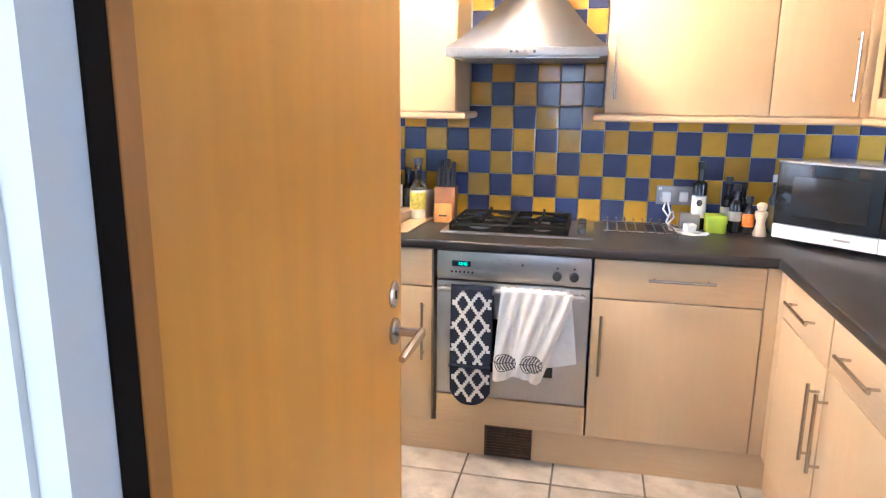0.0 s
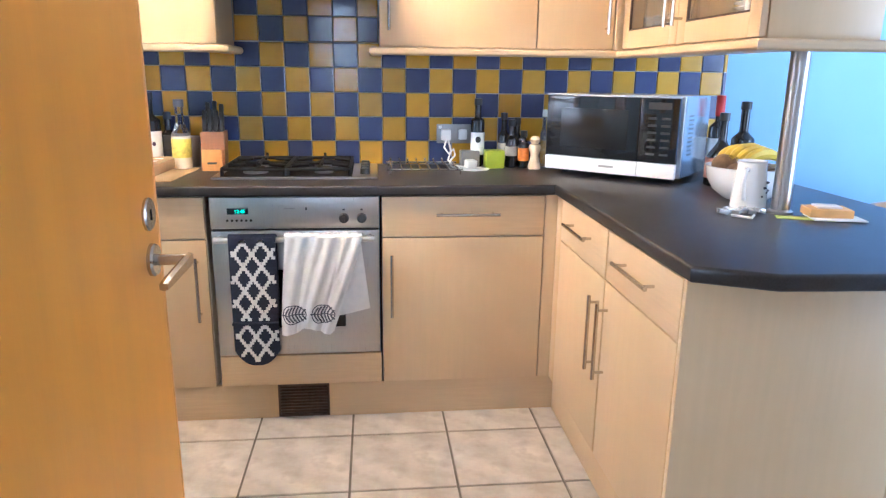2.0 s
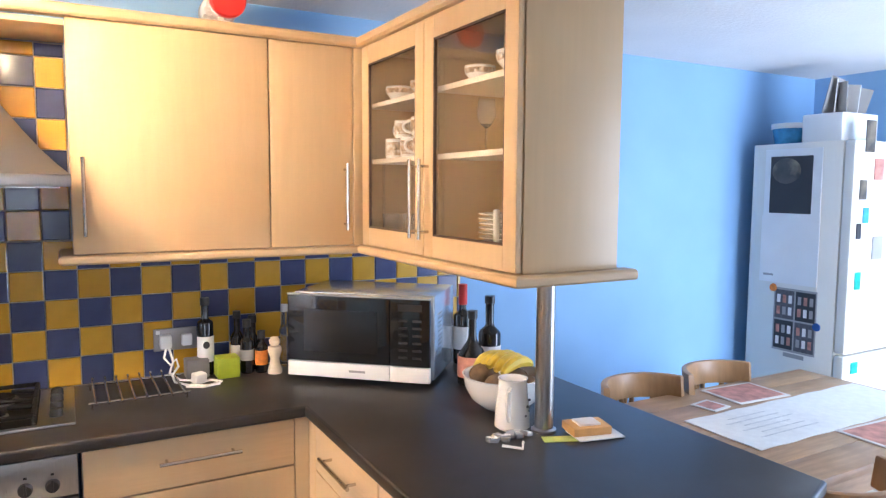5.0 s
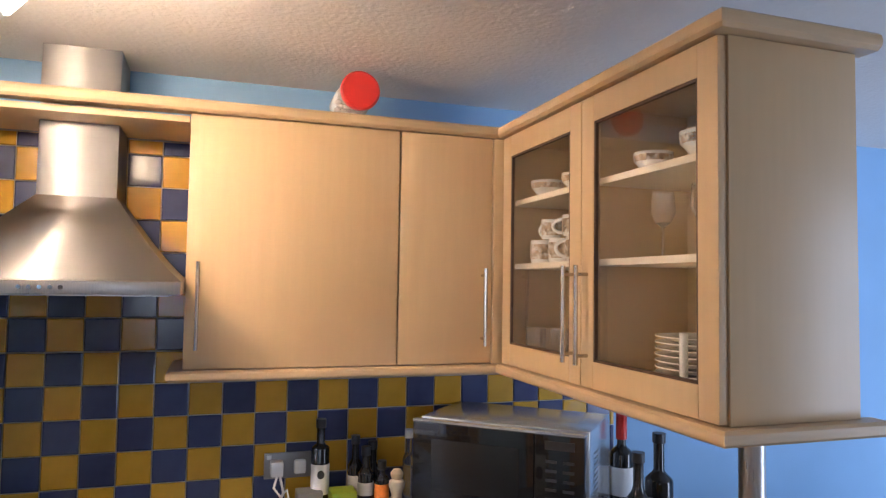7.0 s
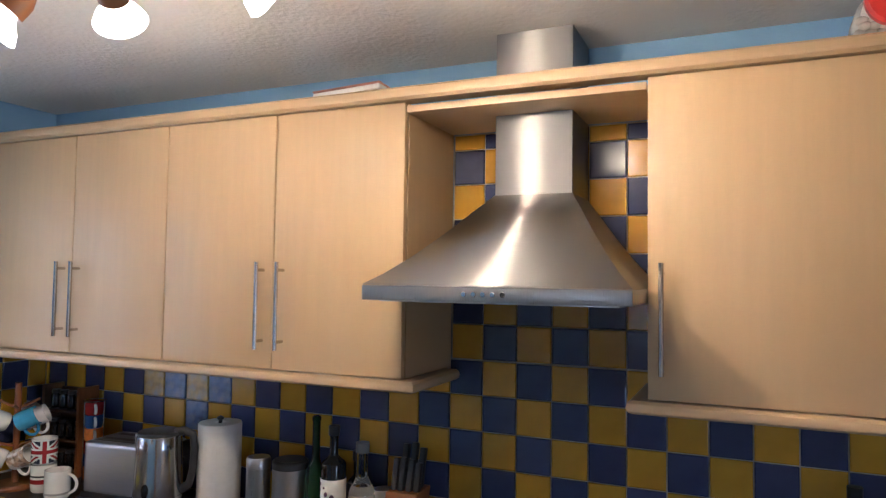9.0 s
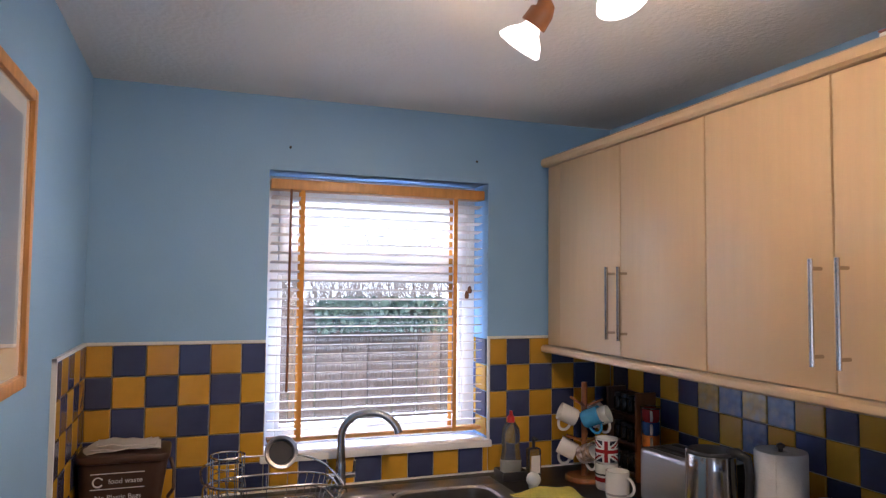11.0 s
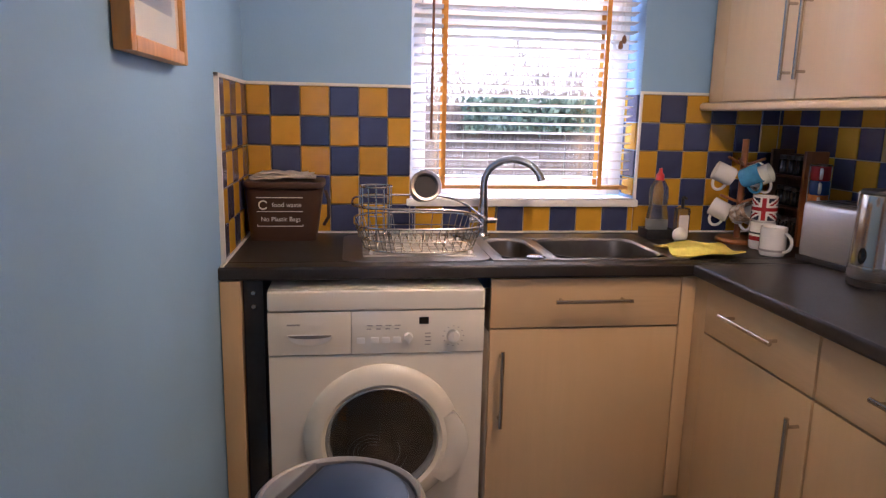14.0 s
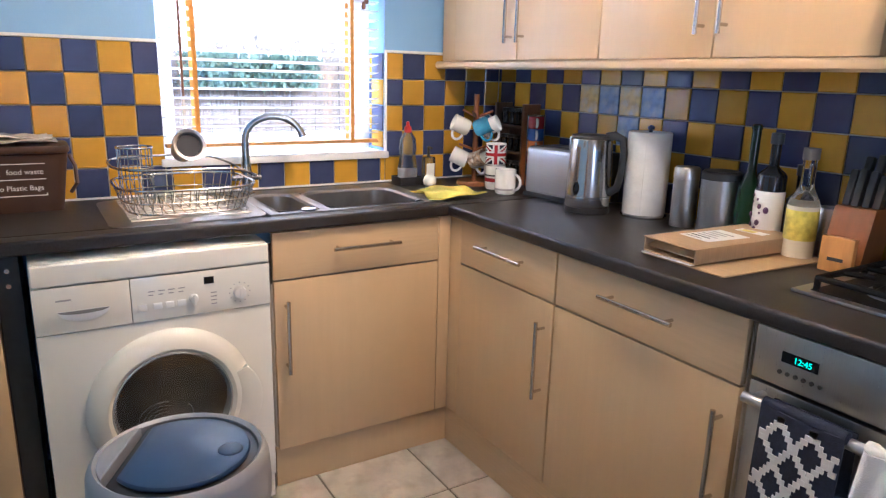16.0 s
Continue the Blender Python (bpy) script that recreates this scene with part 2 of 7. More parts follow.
M["cream_sauce"] = material("cream_liquid", (0.66, 0.60, 0.47), 0.25, var=0.06)
M["banana"] = material("banana_skin", (0.66, 0.46, 0.035), 0.5, var=0.12, scale=14, second=(0.42, 0.30, 0.05), second_scale=26)
M["brown_fruit"] = material("brown_fruit_skin", (0.16, 0.095, 0.045), 0.75, var=0.25, scale=40, bump=0.2, bump_scale=200)
M["yellow_cloth"] = material("yellow_cloth", (0.68, 0.56, 0.10), 0.9, var=0.08, scale=60, bump=0.4, bump_scale=200)
M["brown_caddy"] = material("brown_caddy_plastic", (0.055, 0.027, 0.017), 0.48, var=0.12, scale=12, bump=0.08, bump_scale=160)
M["soap"] = material("soap_liquid", (0.72, 0.76, 0.75), 0.08, var=0.15, scale=14, trans=0.93)
M["sponge"] = material("orange_soap_box", (0.66, 0.36, 0.12), 0.7, var=0.12, scale=20)
M["green_paper"] = material("yellow_green_paper", (0.50, 0.56, 0.12), 0.7, var=0.15, scale=30)
M["pink_print"] = material("red_pattern_print", (0.46, 0.20, 0.15), 0.6, var=0.35, scale=22)
M["photo"] = material("dark_photo", (0.075, 0.062, 0.05), 0.4, var=0.6, scale=7, second=(0.30, 0.24, 0.15), second_scale=9)
M["sea_print"] = material("seascape_print", (0.20, 0.19, 0.25), 0.5, var=0.3, scale=3, stretch=(1, 1, 6), second=(0.30, 0.25, 0.24), second_scale=3)
M["mount"] = material("cream_mount_card", (0.66, 0.62, 0.57), 0.8, var=0.03)
M["magnet_teal"] = material("teal_magnet", (0.02, 0.33, 0.25), 0.4, var=0.2, scale=40)
M["bulb"] = material("lit_bulb", (0.9, 0.85, 0.75), 0.3, var=0, emit=(1.0, 0.84, 0.62), emit_k=5)
M["digits"] = material("green_digits", (0.02, 0.3, 0.2), 0.4, var=0, emit=(0.05, 0.85, 0.50), emit_k=0.5)
M["fence"] = material("weathered_fence", (0.20, 0.155, 0.13), 0.85, var=0.35, scale=9, stretch=(6, 6, 1), rand=0.15)
M["hedge"] = material("hedge_leaf", (0.17, 0.25, 0.19), 0.5, var=0.4, scale=12)
M["twig"] = material("bare_twig", (0.42, 0.37, 0.33), 0.85, var=0.3, scale=12)
M["grass"] = material("garden_grass", (0.09, 0.115, 0.045), 0.9, var=0.35, scale=5, second=(0.13, 0.10, 0.06), second_scale=2)
M["mill"] = material("pale_turned_wood", (0.60, 0.48, 0.34), 0.45, var=0.08)
M["slat"] = material("pale_slat", (0.68, 0.61, 0.55), 0.4, var=0.08, scale=8, stretch=(1, 1, 1))
M["key_grey"] = material("dark_grey_keys", (0.022, 0.022, 0.024), 0.4, var=0.05)
M["tumbler"] = material("thin_drinking_glass", (0.92, 0.93, 0.92), 0.02, var=0, trans=0.93)
M["brown_print"] = material("brown_fruit_print", (0.30, 0.20, 0.13), 0.3, var=0.7, scale=70, second=(0.70, 0.66, 0.60), second_scale=60)
M["overcast"] = material("overcast_sky", (0.8, 0.85, 0.9), 1.0, var=0, emit=(0.93, 0.97, 1.0), emit_k=2.3)
M["tape"] = material("orange_ladder_tape", (0.62, 0.27, 0.04), 0.8, var=0.12, scale=80)
M["strip_dark"] = material("matt_dark", (0.010, 0.007, 0.005), 0.8, var=0.2, spec=0.1)
M["trim_white"] = material("white_tile_trim", (0.76, 0.75, 0.71), 0.4, var=0.03)


# ---- shape helpers ----
ORIG = {}


def box(x0, x1, y0, y1, z0, z1, bevel=0.0, seg=2):
    bm = bmesh.new()
    bmesh.ops.create_cube(bm, size=1)
    for v in bm.verts:
        v.co = Vector(((x0, x1)[v.co.x > 0], (y0, y1)[v.co.y > 0], (z0, z1)[v.co.z > 0]))
    if bevel:
        bmesh.ops.bevel(bm, geom=bm.edges[:], offset=bevel, segments=seg, affect="EDGES", profile=0.6)
    return bm


def prism(points, z0, z1, bevel=0.0, seg=2):
    """A polygon in plan, raised from z0 to z1."""
    bm = bmesh.new()
    low = [bm.verts.new((x, y, z0)) for x, y in points]
    high = [bm.verts.new((x, y, z1)) for x, y in points]
    bm.faces.new(low[::-1])
    bm.faces.new(high)
    for i in range(len(points)):
        j = (i + 1) % len(points)
        bm.faces.new((low[i], low[j], high[j], high[i]))
    bmesh.ops.recalc_face_normals(bm, faces=bm.faces[:])
    if bevel:
        bmesh.ops.bevel(bm, geom=[e for e in bm.edges if abs(e.verts[0].co.z - e.verts[1].co.z) < 1e-6], offset=bevel, segments=seg, affect="EDGES", profile=0.5)
    return bm


def lathe(profile, cx=0.0, cy=0.0, cz=0.0, seg=32):
    """Rows of (radius, height), turned about a vertical line."""
    bm = bmesh.new()
    rings = []
    for r, z in profile:
        if r < 1e-5:
            rings.append([bm.verts.new((cx, cy, cz + z))])
        else:
            rings.append([bm.verts.new((cx + r * math.cos(a), cy + r * math.sin(a), cz + z)) for a in (2 * math.pi * k / seg for k in range(seg))])
    for a, b in zip(rings, rings[1:]):
        for k in range(seg):
            q = (k + 1) % seg
            if len(a) == 1 and len(b) == 1:
                continue
            if len(a) == 1:
                bm.faces.new((a[0], b[q], b[k]))
            elif len(b) == 1:
                bm.faces.new((a[k], a[q], b[0]))
            else:
                bm.faces.new((a[k], a[q], b[q], b[k]))
    if len(rings[0]) > 1 and len(rings[-1]) > 1:
        for k in range(seg):
            q = (k + 1) % seg
            bm.faces.new((rings[-1][k], rings[-1][q], rings[0][q], rings[0][k]))
    else:
        for ring, flip in ((rings[0], True), (rings[-1], False)):
            if len(ring) > 1:
                bm.faces.new(ring[::-1] if flip else ring)
    bmesh.ops.recalc_face_normals(bm, faces=bm.faces[:])
    return bm


def tube(path, r, seg=8, radii=None, closed=False):
    """A round bar along a line of points."""
    pts = [Vector(p) for p in path]
    bm = bmesh.new()
    rings = []
    n = len(pts)
    side = None
    for i, p in enumerate(pts):
        if closed:
            d = pts[(i + 1) % n] - pts[i - 1]
        else:
            d = pts[min(i + 1, n - 1)] - pts[max(i - 1, 0)]
        d.normalize()
        if side is None:
            side = d.cross(Vector((0, 0, 1)) if abs(d.z) < 0.9 else Vector((1, 0, 0))).normalized()
        side = (side - d * side.dot(d)).normalized()
        up = d.cross(side)
        rr = radii[i] if radii else r
        rings.append([bm.verts.new(p + (side * math.cos(a) + up * math.sin(a)) * rr) for a in (2 * math.pi * k / seg for k in range(seg))])
    pairs = list(zip(rings, rings[1:])) + ([(rings[-1], rings[0])] if closed else [])
    for a, b in pairs:
        for k in range(seg):
            q = (k + 1) % seg
            bm.faces.new((a[k], a[q], b[q], b[k]))
    if not closed:
        bm.faces.new(rings[0][::-1])
        bm.faces.new(rings[-1])
    bmesh.ops.recalc_face_normals(bm, faces=bm.faces[:])
    return bm


def ball(x, y, z, rx, ry, rz, seg=20):
    bm = bmesh.new()
    bmesh.ops.create_uvsphere(bm, u_segments=seg, v_segments=max(8, seg // 2), radius=1)
    for v in bm.verts:
        v.co = Vector((x + v.co.x * rx, y + v.co.y * ry, z + v.co.z * rz))
    return bm


def join(*bms):
    out = bmesh.new()
    for b in bms:
        me = bpy.data.meshes.new("tmp")
        b.to_mesh(me)
        out.from_mesh(me)
        bpy.data.meshes.remove(me)
        b.free()
    return out


def moved(bm, m):
    bm.transform(m)
    return bm


def ring_pts(cx, cy, z, rx, ry, n=24, a0=0.0, a1=2 * math.pi):
    return [(cx + rx * math.cos(a0 + (a1 - a0) * k / n), cy + ry * math.sin(a0 + (a1 - a0) * k / n), z) for k in range(n)]


def mesh_of(name, bm, mat, smooth=True):
    me = bpy.data.meshes.new(name)
    if smooth:
        for f in bm.faces:
            f.smooth = True
        for e in bm.edges:
            if len(e.link_faces) == 2 and e.calc_face_angle(0) > 0.6:
                e.smooth = False
    bm.to_mesh(me)
    bm.free()
    if mat:
        me.materials.append(mat)
    return me


def thing(name, at, label, category, group="", kind="", turn=0.0):
    ob = new(name)
    ob.location = at
    ob.rotation_euler = (0, 0, radians(turn))
    ob.empty_display_size = 0.05
    ORIG[ob.name] = Vector(at)
    return tagged(ob, label, category, group, kind)


def part(name, bm, mat, parent, label="", local=False, smooth=True):
    """One mesh under a thing or a part; world coordinates unless local."""
    o = ORIG[parent.name]
    if not local:
        bm.transform(Matrix.Translation(-o))
    ob = new(name, mesh_of(name, bm, mat, smooth))
    ob.parent = parent
    ORIG[ob.name] = o
    return tagged(ob, label)


def solo(name, bm, mat, label="", category="", group="", kind="", at=(0, 0, 0)):
    o = Vector(at)
    bm.transform(Matrix.Translation(-o))
    ob = new(name, mesh_of(name, bm, mat))
    ob.location = o
    ORIG[ob.name] = o
    return tagged(ob, label, category, group, kind)


def lettering(name, body, size, m, mat, parent, depth=0.0006):
    cu = bpy.data.curves.new(name, "FONT")
    cu.body, cu.size, cu.extrude, cu.align_x, cu.align_y = body, size, depth, "CENTER", "CENTER"
    tmp = new(name + "_curve", cu)
    me = bpy.data.meshes.new_from_object(tmp.evaluated_get(bpy.context.evaluated_depsgraph_get()))
    bpy.data.objects.remove(tmp)
    bpy.data.curves.remove(cu)
    me.transform(Matrix.Translation(-ORIG[parent.name]) @ m)
    me.materials.clear()
    me.materials.append(mat)
    ob = new(name, me)
    ob.parent = parent
    ORIG[ob.name] = ORIG[parent.name]
    return ob


def bar_handle(parent, a, b, out, name="handle", r=0.006, stand=0.032):
    """A bar from a to b that stands off its door on two posts; out: the way that the door faces."""
    a, b, out = Vector(a), Vector(b), Vector(out)
    along = (b - a).normalized()
    bar = tube([a + out * stand, b + out * stand], r, 10)
    post1 = tube([a + along * 0.022, a + along * 0.022 + out * stand], r * 0.75, 8)
    post2 = tube([b - along * 0.022, b - along * 0.022 + out * stand], r * 0.75, 8)
    return part(name, join(bar, post1, post2), M["nickel"], parent, "satin nickel bar handle")

# ---- structure ----
CEIL = 2.295
XW, YS, YD, XE = -1.735, -1.975, -2.64, 4.72
WY0, WY1, WZ0, WZ1 = -1.405, -0.562, 1.03, 2.03

floor = solo("floor", box(-1.9, XE + 0.1, -4.8, 0.12, -0.12, -0.006), M["floor_grout"], "stone tiled floor with dark joints", "floor", kind="structure")
solo("ceiling", box(-1.9, XE + 0.1, -4.8, 0.12, CEIL, CEIL + 0.12), M["ceiling"], "white textured plaster ceiling", "ceiling", kind="structure")
wall_north = solo("wall_north", box(-1.85, XE + 0.1, 0.0, 0.12, 0, CEIL), M["blue_wall"], "blue painted wall with checkered tiles", "wall", kind="structure")
wall_west = solo("wall_west", join(
    box(-2.0, XW, -2.09, WY0, 0, CEIL), box(-2.0, XW, WY1, 0.0, 0, CEIL),
    box(-2.0, XW, WY0, WY1, 0, WZ0 - 0.025), box(-2.0, XW, WY0, WY1, WZ1, CEIL)),
    M["blue_wall"], "blue painted wall round the sink window", "wall", kind="structure")
wall_south = solo("wall_south", box(XW, 0.07, YS - 0.11, YS, 0, CEIL), M["blue_wall"], "blue painted wall with a framed picture", "wall", kind="structure")
solo("wall_return", box(-0.04, 0.075, YD, YS - 0.11, 0, CEIL), M["blue_wall"], "blue painted wall behind the open door", "wall", kind="structure")
DX0, DX1 = 0.228, 0.958
GX0, GX1, GZ = 3.6, 4.65, 2.1
solo("wall_entrance", join(
    box(-0.6, DX0 - 0.03, YD - 0.1, YD, 0, CEIL), box(DX1 + 0.03, GX0, YD - 0.1, YD, 0, CEIL), box(DX0 - 0.03, DX1 + 0.03, YD - 0.1, YD, 2.05, CEIL),
    box(GX1, XE, YD - 0.1, YD, 0, CEIL), box(GX0, GX1, YD - 0.1, YD, GZ, CEIL)),
    M["white_wall"], "painted wall with the doorway to the hall", "wall", kind="structure")
solo("wall_east", box(XE, XE + 0.1, YD, 0, 0, CEIL), M["blue_wall"], "blue painted wall of the dining end", "wall", kind="structure")
solo("wall_hall_left", box(-0.7, -0.6, -4.8, YD - 0.1, 0, CEIL), M["white_wall"], "white hall wall", "wall", kind="structure")
solo("wall_hall_right", box(1.6, 1.7, -4.8, YD - 0.1, 0, CEIL), M["white_wall"], "white hall wall", "wall", kind="structure")
# end wall, with an opening left for the added lamp
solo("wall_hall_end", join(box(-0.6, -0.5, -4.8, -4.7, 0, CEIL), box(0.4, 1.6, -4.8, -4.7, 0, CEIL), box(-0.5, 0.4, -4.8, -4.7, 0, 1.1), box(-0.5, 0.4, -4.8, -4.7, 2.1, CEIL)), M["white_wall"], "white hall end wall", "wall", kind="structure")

# doorway lining, with a dark strip at the hinge side and the strike plate
door_frame = thing("door_frame", (DX0, YD, 0), "white painted door frame with steel strike plate", "door frame", kind="structure")
part("jamb", join(box(DX0 - 0.03, DX0, YD - 0.11, YD - 0.03, 0, 2.02), box(DX0 - 0.09, DX0 - 0.028, YD - 0.118, YD - 0.1, 0, 2.09)), M["trim_white"], door_frame)
part("jamb", join(box(DX1, DX1 + 0.03, YD - 0.11, YD + 0.01, 0, 2.02), box(DX1 + 0.008, DX1 + 0.075, YD + 0.002, YD + 0.018, 0, 2.09)), M["trim_white"], door_frame)
part("head", box(DX0 - 0.03, DX1 + 0.03, YD - 0.11, YD + 0.01, 2.02, 2.05), M["trim_white"], door_frame)
part("hinge_strip", box(DX0 - 0.03, DX0 + 0.004, YD - 0.058, YD - 0.03, 0, 2.02), M["strip_dark"], door_frame, "dark strip along the hinge jamb")
part("strike_plate", box(DX1 - 0.002, DX1 + 0.001, YD - 0.06, YD - 0.035, 0.95, 1.14), M["nickel"], door_frame, "satin steel strike plate")

# door leaf, standing open at a right angle
LX0, LX1, LY0, LY1 = 0.190, 0.230, -2.668, -1.882
door = thing("door", (LX1, LY0, 0), "orange beech veneer door standing wide open", "door", kind="structure")
leaf = part("leaf", box(LX0, LX1, LY0, LY1 - 0.008, 0.006, 2.0, 0.002, 1), M["orange_door"], door)
part("lipping", box(LX0, LX1, LY1 - 0.008, LY1, 0.006, 2.0, 0.001, 1), M["door_edge"], door, "pale beech edge lipping")
part("lipping", box(LX0 + 0.001, LX1 + 0.002, LY0, LY0 + 0.03, 0.006, 2.0, 0.001, 1), M["hinge_edge"], door, "darker edge lipping")
part("latch_plate", join(box(LX0 + 0.010, LX1 - 0.010, LY1 - 0.001, LY1 + 0.002, 0.90, 1.105, 0.004), box(LX0 + 0.008, LX1 - 0.010, LY1, LY1 + 0.013, 1.005, 1.036, 0.003)), M["nickel"], door, "satin steel latch plate")
for sgn, face in ((1, LX1), (-1, LX0)):
    disc = lambda y, z, r, t: moved(lathe([(0, 0), (r, 0), (r, t * 0.6), (r * 0.9, t), (0, t)], seg=28), Matrix.Translation((face, y, z)) @ Matrix.Rotation(sgn * math.pi / 2, 4, "Y"))
    blade = [(-1.930, 0.0095), (-1.940, 0.0115), (-1.985, 0.010), (-2.035, 0.0085), (-2.056, 0.006)]
    grip = bmesh.new()
    loops = []
    for i, (y, h) in enumerate(blade):
        xo = face + sgn * (0.056 - 0.0012 * i)
        zc = 1.010 - 0.0022 * i
        loops.append([grip.verts.new((xo + dx, y, zc + dz * h)) for dx, dz in ((-0.006, -0.7), (0, -1), (0.006, -0.7), (0.006, 0.7), (0, 1), (-0.006, 0.7))])
    for a, b in zip(loops, loops[1:]):
        for i in range(6):
            grip.faces.new((a[i], a[(i + 1) % 6], b[(i + 1) % 6], b[i]))
    grip.faces.new(loops[0][::-1])
    grip.faces.new(loops[-1])
    bmesh.ops.recalc_face_normals(grip, faces=grip.faces[:])
    handle = part("lever_handle", join(disc(-1.938, 1.01, 0.026, 0.009), tube([(face, -1.938, 1.01), (face + sgn * 0.053, -1.938, 1.01)], 0.009, 14), grip), M["nickel"], door, "satin nickel lever handle")
    plate = part("escutcheon", disc(-1.938, 1.083, 0.026, 0.006), M["nickel"], door, "round satin nickel keyhole plate")
    part("keyhole", box(face + sgn * 0.0062 - 0.0006, face + sgn * 0.0062 + 0.0006, -1.941, -1.935, 1.074, 1.091, 0.0004), M["strip_dark"], plate, "dark keyhole")


# ---- kitchen units ----
def base_unit(name, x0, x1, yf, yb, label, drawer=True, hinge="left", group="base units", door=True, top=0.87):
    """A floor unit that faces south, with its fronts 20 mm thick at yf."""
    u = thing(name, ((x0 + x1) / 2, yb, 0), label, "kitchen unit", group)
    part("carcass", box(x0, x1, yf + 0.021, yb, 0.142, top), M["cab_white"], u)
    g = 0.0018
    if drawer:
        d = part("drawer_front", box(x0 + g, x1 - g, yf, yf + 0.019, 0.717, 0.866, 0.002), M["maple_h"], u)
        mid = (x0 + x1) / 2 + (0.012 if x1 - x0 > 0.55 else 0)
        half = min(0.117, (x1 - x0) * 0.36)
        bar_handle(d, (mid - half, yf, 0.802), (mid + half, yf, 0.802), (0, -1, 0))
    if door:
        d = part("door", box(x0 + g, x1 - g, yf, yf + 0.019, 0.143, 0.712 if drawer else 0.866, 0.002), M["maple"], u)
        hx = x0 + 0.035 if hinge == "right" else x1 - 0.035
        bar_handle(d, (hx, yf, 0.414), (hx, yf, 0.654), (0, -1, 0))
    return u


YF = -0.578
base_unit("base_unit", 0.608, 1.212, YF, -0.01, "pale maple base unit with drawer and door", hinge="right")
base_unit("base_unit", -0.618, -0.018, YF, -0.01, "pale maple base unit with drawer beside the oven", hinge="left")
base_unit("base_unit", -1.115, -0.622, YF, -0.01, "narrower pale maple base unit with drawer", hinge="left")
for x0, x1 in ((1.214, 1.29), (-1.215, -1.117)):
    solo("corner_post", box(x0, x1, YF + 0.004, YF + 0.03, 0.142, 0.868, 0.003), M["maple"], "pale maple corner post between base units", "corner post", "corner posts", at=(x0, YF, 0.15))

# peninsula units face west: built facing south about the origin, then turned
def west_facing(label, y_mid, width, hinge, xf):
    u = base_unit("base_unit", -width / 2, width / 2, 0.0, 0.56, label, hinge=hinge, group="base units")
    o = ORIG[u.name]
    u.matrix_basis = Matrix.Translation((xf, y_mid, 0)) @ Matrix.Rotation(radians(-90), 4, "Z") @ Matrix.Translation(o)
    return u


west_facing("pale maple peninsula unit with drawer and door", -0.895, 0.49, "left", 1.257)
west_facing("pale maple peninsula unit with drawer and door", -1.392, 0.49, "right", 1.257)
solo("corner_post", box(1.259, 1.287, -0.648, -0.576, 0.142, 0.868, 0.003), M["maple"], "pale maple corner post between base units", "corner post", "corner posts", at=(1.262, -0.645, 0.15))
solo("end_panel", box(1.257, 1.822, -1.656, -1.640, 0.0, 0.87, 0.002), M["maple"], "pale maple end panel of the peninsula", "end panel", at=(1.5, -1.65, 0))
solo("back_panel", box(1.8225, 1.84, -1.656, -0.01, 0.0, 0.87, 0.002), M["maple"], "pale maple back panel of the peninsula", "back panel", at=(1.84, -0.8, 0))

# sink unit faces east
def east_facing(u, xf, y_mid):
    o = ORIG[u.name]
    u.matrix_basis = Matrix.Translation((xf, y_mid, 0)) @ Matrix.Rotation(radians(90), 4, "Z") @ Matrix.Translation(o)


XF = -1.182
sink_unit = base_unit("base_unit", -0.293, 0.293, 0.0, 0.54, "pale maple sink unit with drawer front and door", hinge="right", top=0.70)
east_facing(sink_unit, XF, -0.918)
solo("corner_post", box(XF - 0.03, XF - 0.002, -0.623, -0.576, 0.142, 0.868, 0.003), M["maple"], "pale maple corner post between base units", "corner post", "corner posts", at=(XF, -0.61, 0.15))
solo("end_panel", box(-1.70, -1.168, YS + 0.003, YS + 0.058, 0.0, 0.87, 0.002), M["maple"], "pale maple filler panel beside the washing machine", "end panel", at=(-1.4, YS, 0))
solo("gap_panel", box(-1.71, -1.20, YS + 0.06, YS + 0.115, 0.0, 0.868, 0.002), M["black_plastic"], "dark panel beside the washing machine", "panel", at=(-1.4, YS + 0.09, 0))

# plinths with the vent grille
solo("plinth", box(XF - 0.0198, 0.205, -0.566, -0.55, 0, 0.139, 0.002), M["maple_h"], "pale maple plinth under the base units", "plinth", kind="structure")
solo("plinth", box(0.40, 1.29, -0.566, -0.55, 0, 0.139, 0.002), M["maple_h"], "pale maple plinth under the base units", "plinth", kind="structure")
solo("plinth", box(1.280, 1.295, -1.642, -0.566, 0, 0.139, 0.002), M["maple"], "pale maple plinth under the peninsula", "plinth", kind="structure")
solo("plinth", box(XF - 0.035, XF - 0.02, -1.215, -0.55, 0, 0.139, 0.002), M["maple"], "pale maple plinth under the sink unit", "plinth", kind="structure")
grille = thing("vent_grille", (0.30, -0.56, 0), "brown slatted vent grille in the plinth", "vent grille")
part("frame", join(box(0.205, 0.400, -0.567, -0.555, 0.003, 0.012), box(0.205, 0.400, -0.567, -0.555, 0.129, 0.139), box(0.205, 0.213, -0.567, -0.555, 0.012, 0.129), box(0.392, 0.400, -0.567, -0.555, 0.012, 0.129), box(0.205, 0.400, -0.553, -0.55, 0.003, 0.139)), M["dark_wood"], grille)
for k in range(9):
    z = 0.02 + k * 0.0127
    part("slat", moved(box(0.213, 0.392, -0.004, 0.004, -0.003, 0.003), Matrix.Translation((0, -0.561, z)) @ Matrix.Rotation(0.6, 4, "X")), M["dark_wood"], grille)

# worktops
WT0, WT1 = 0.872, 0.91
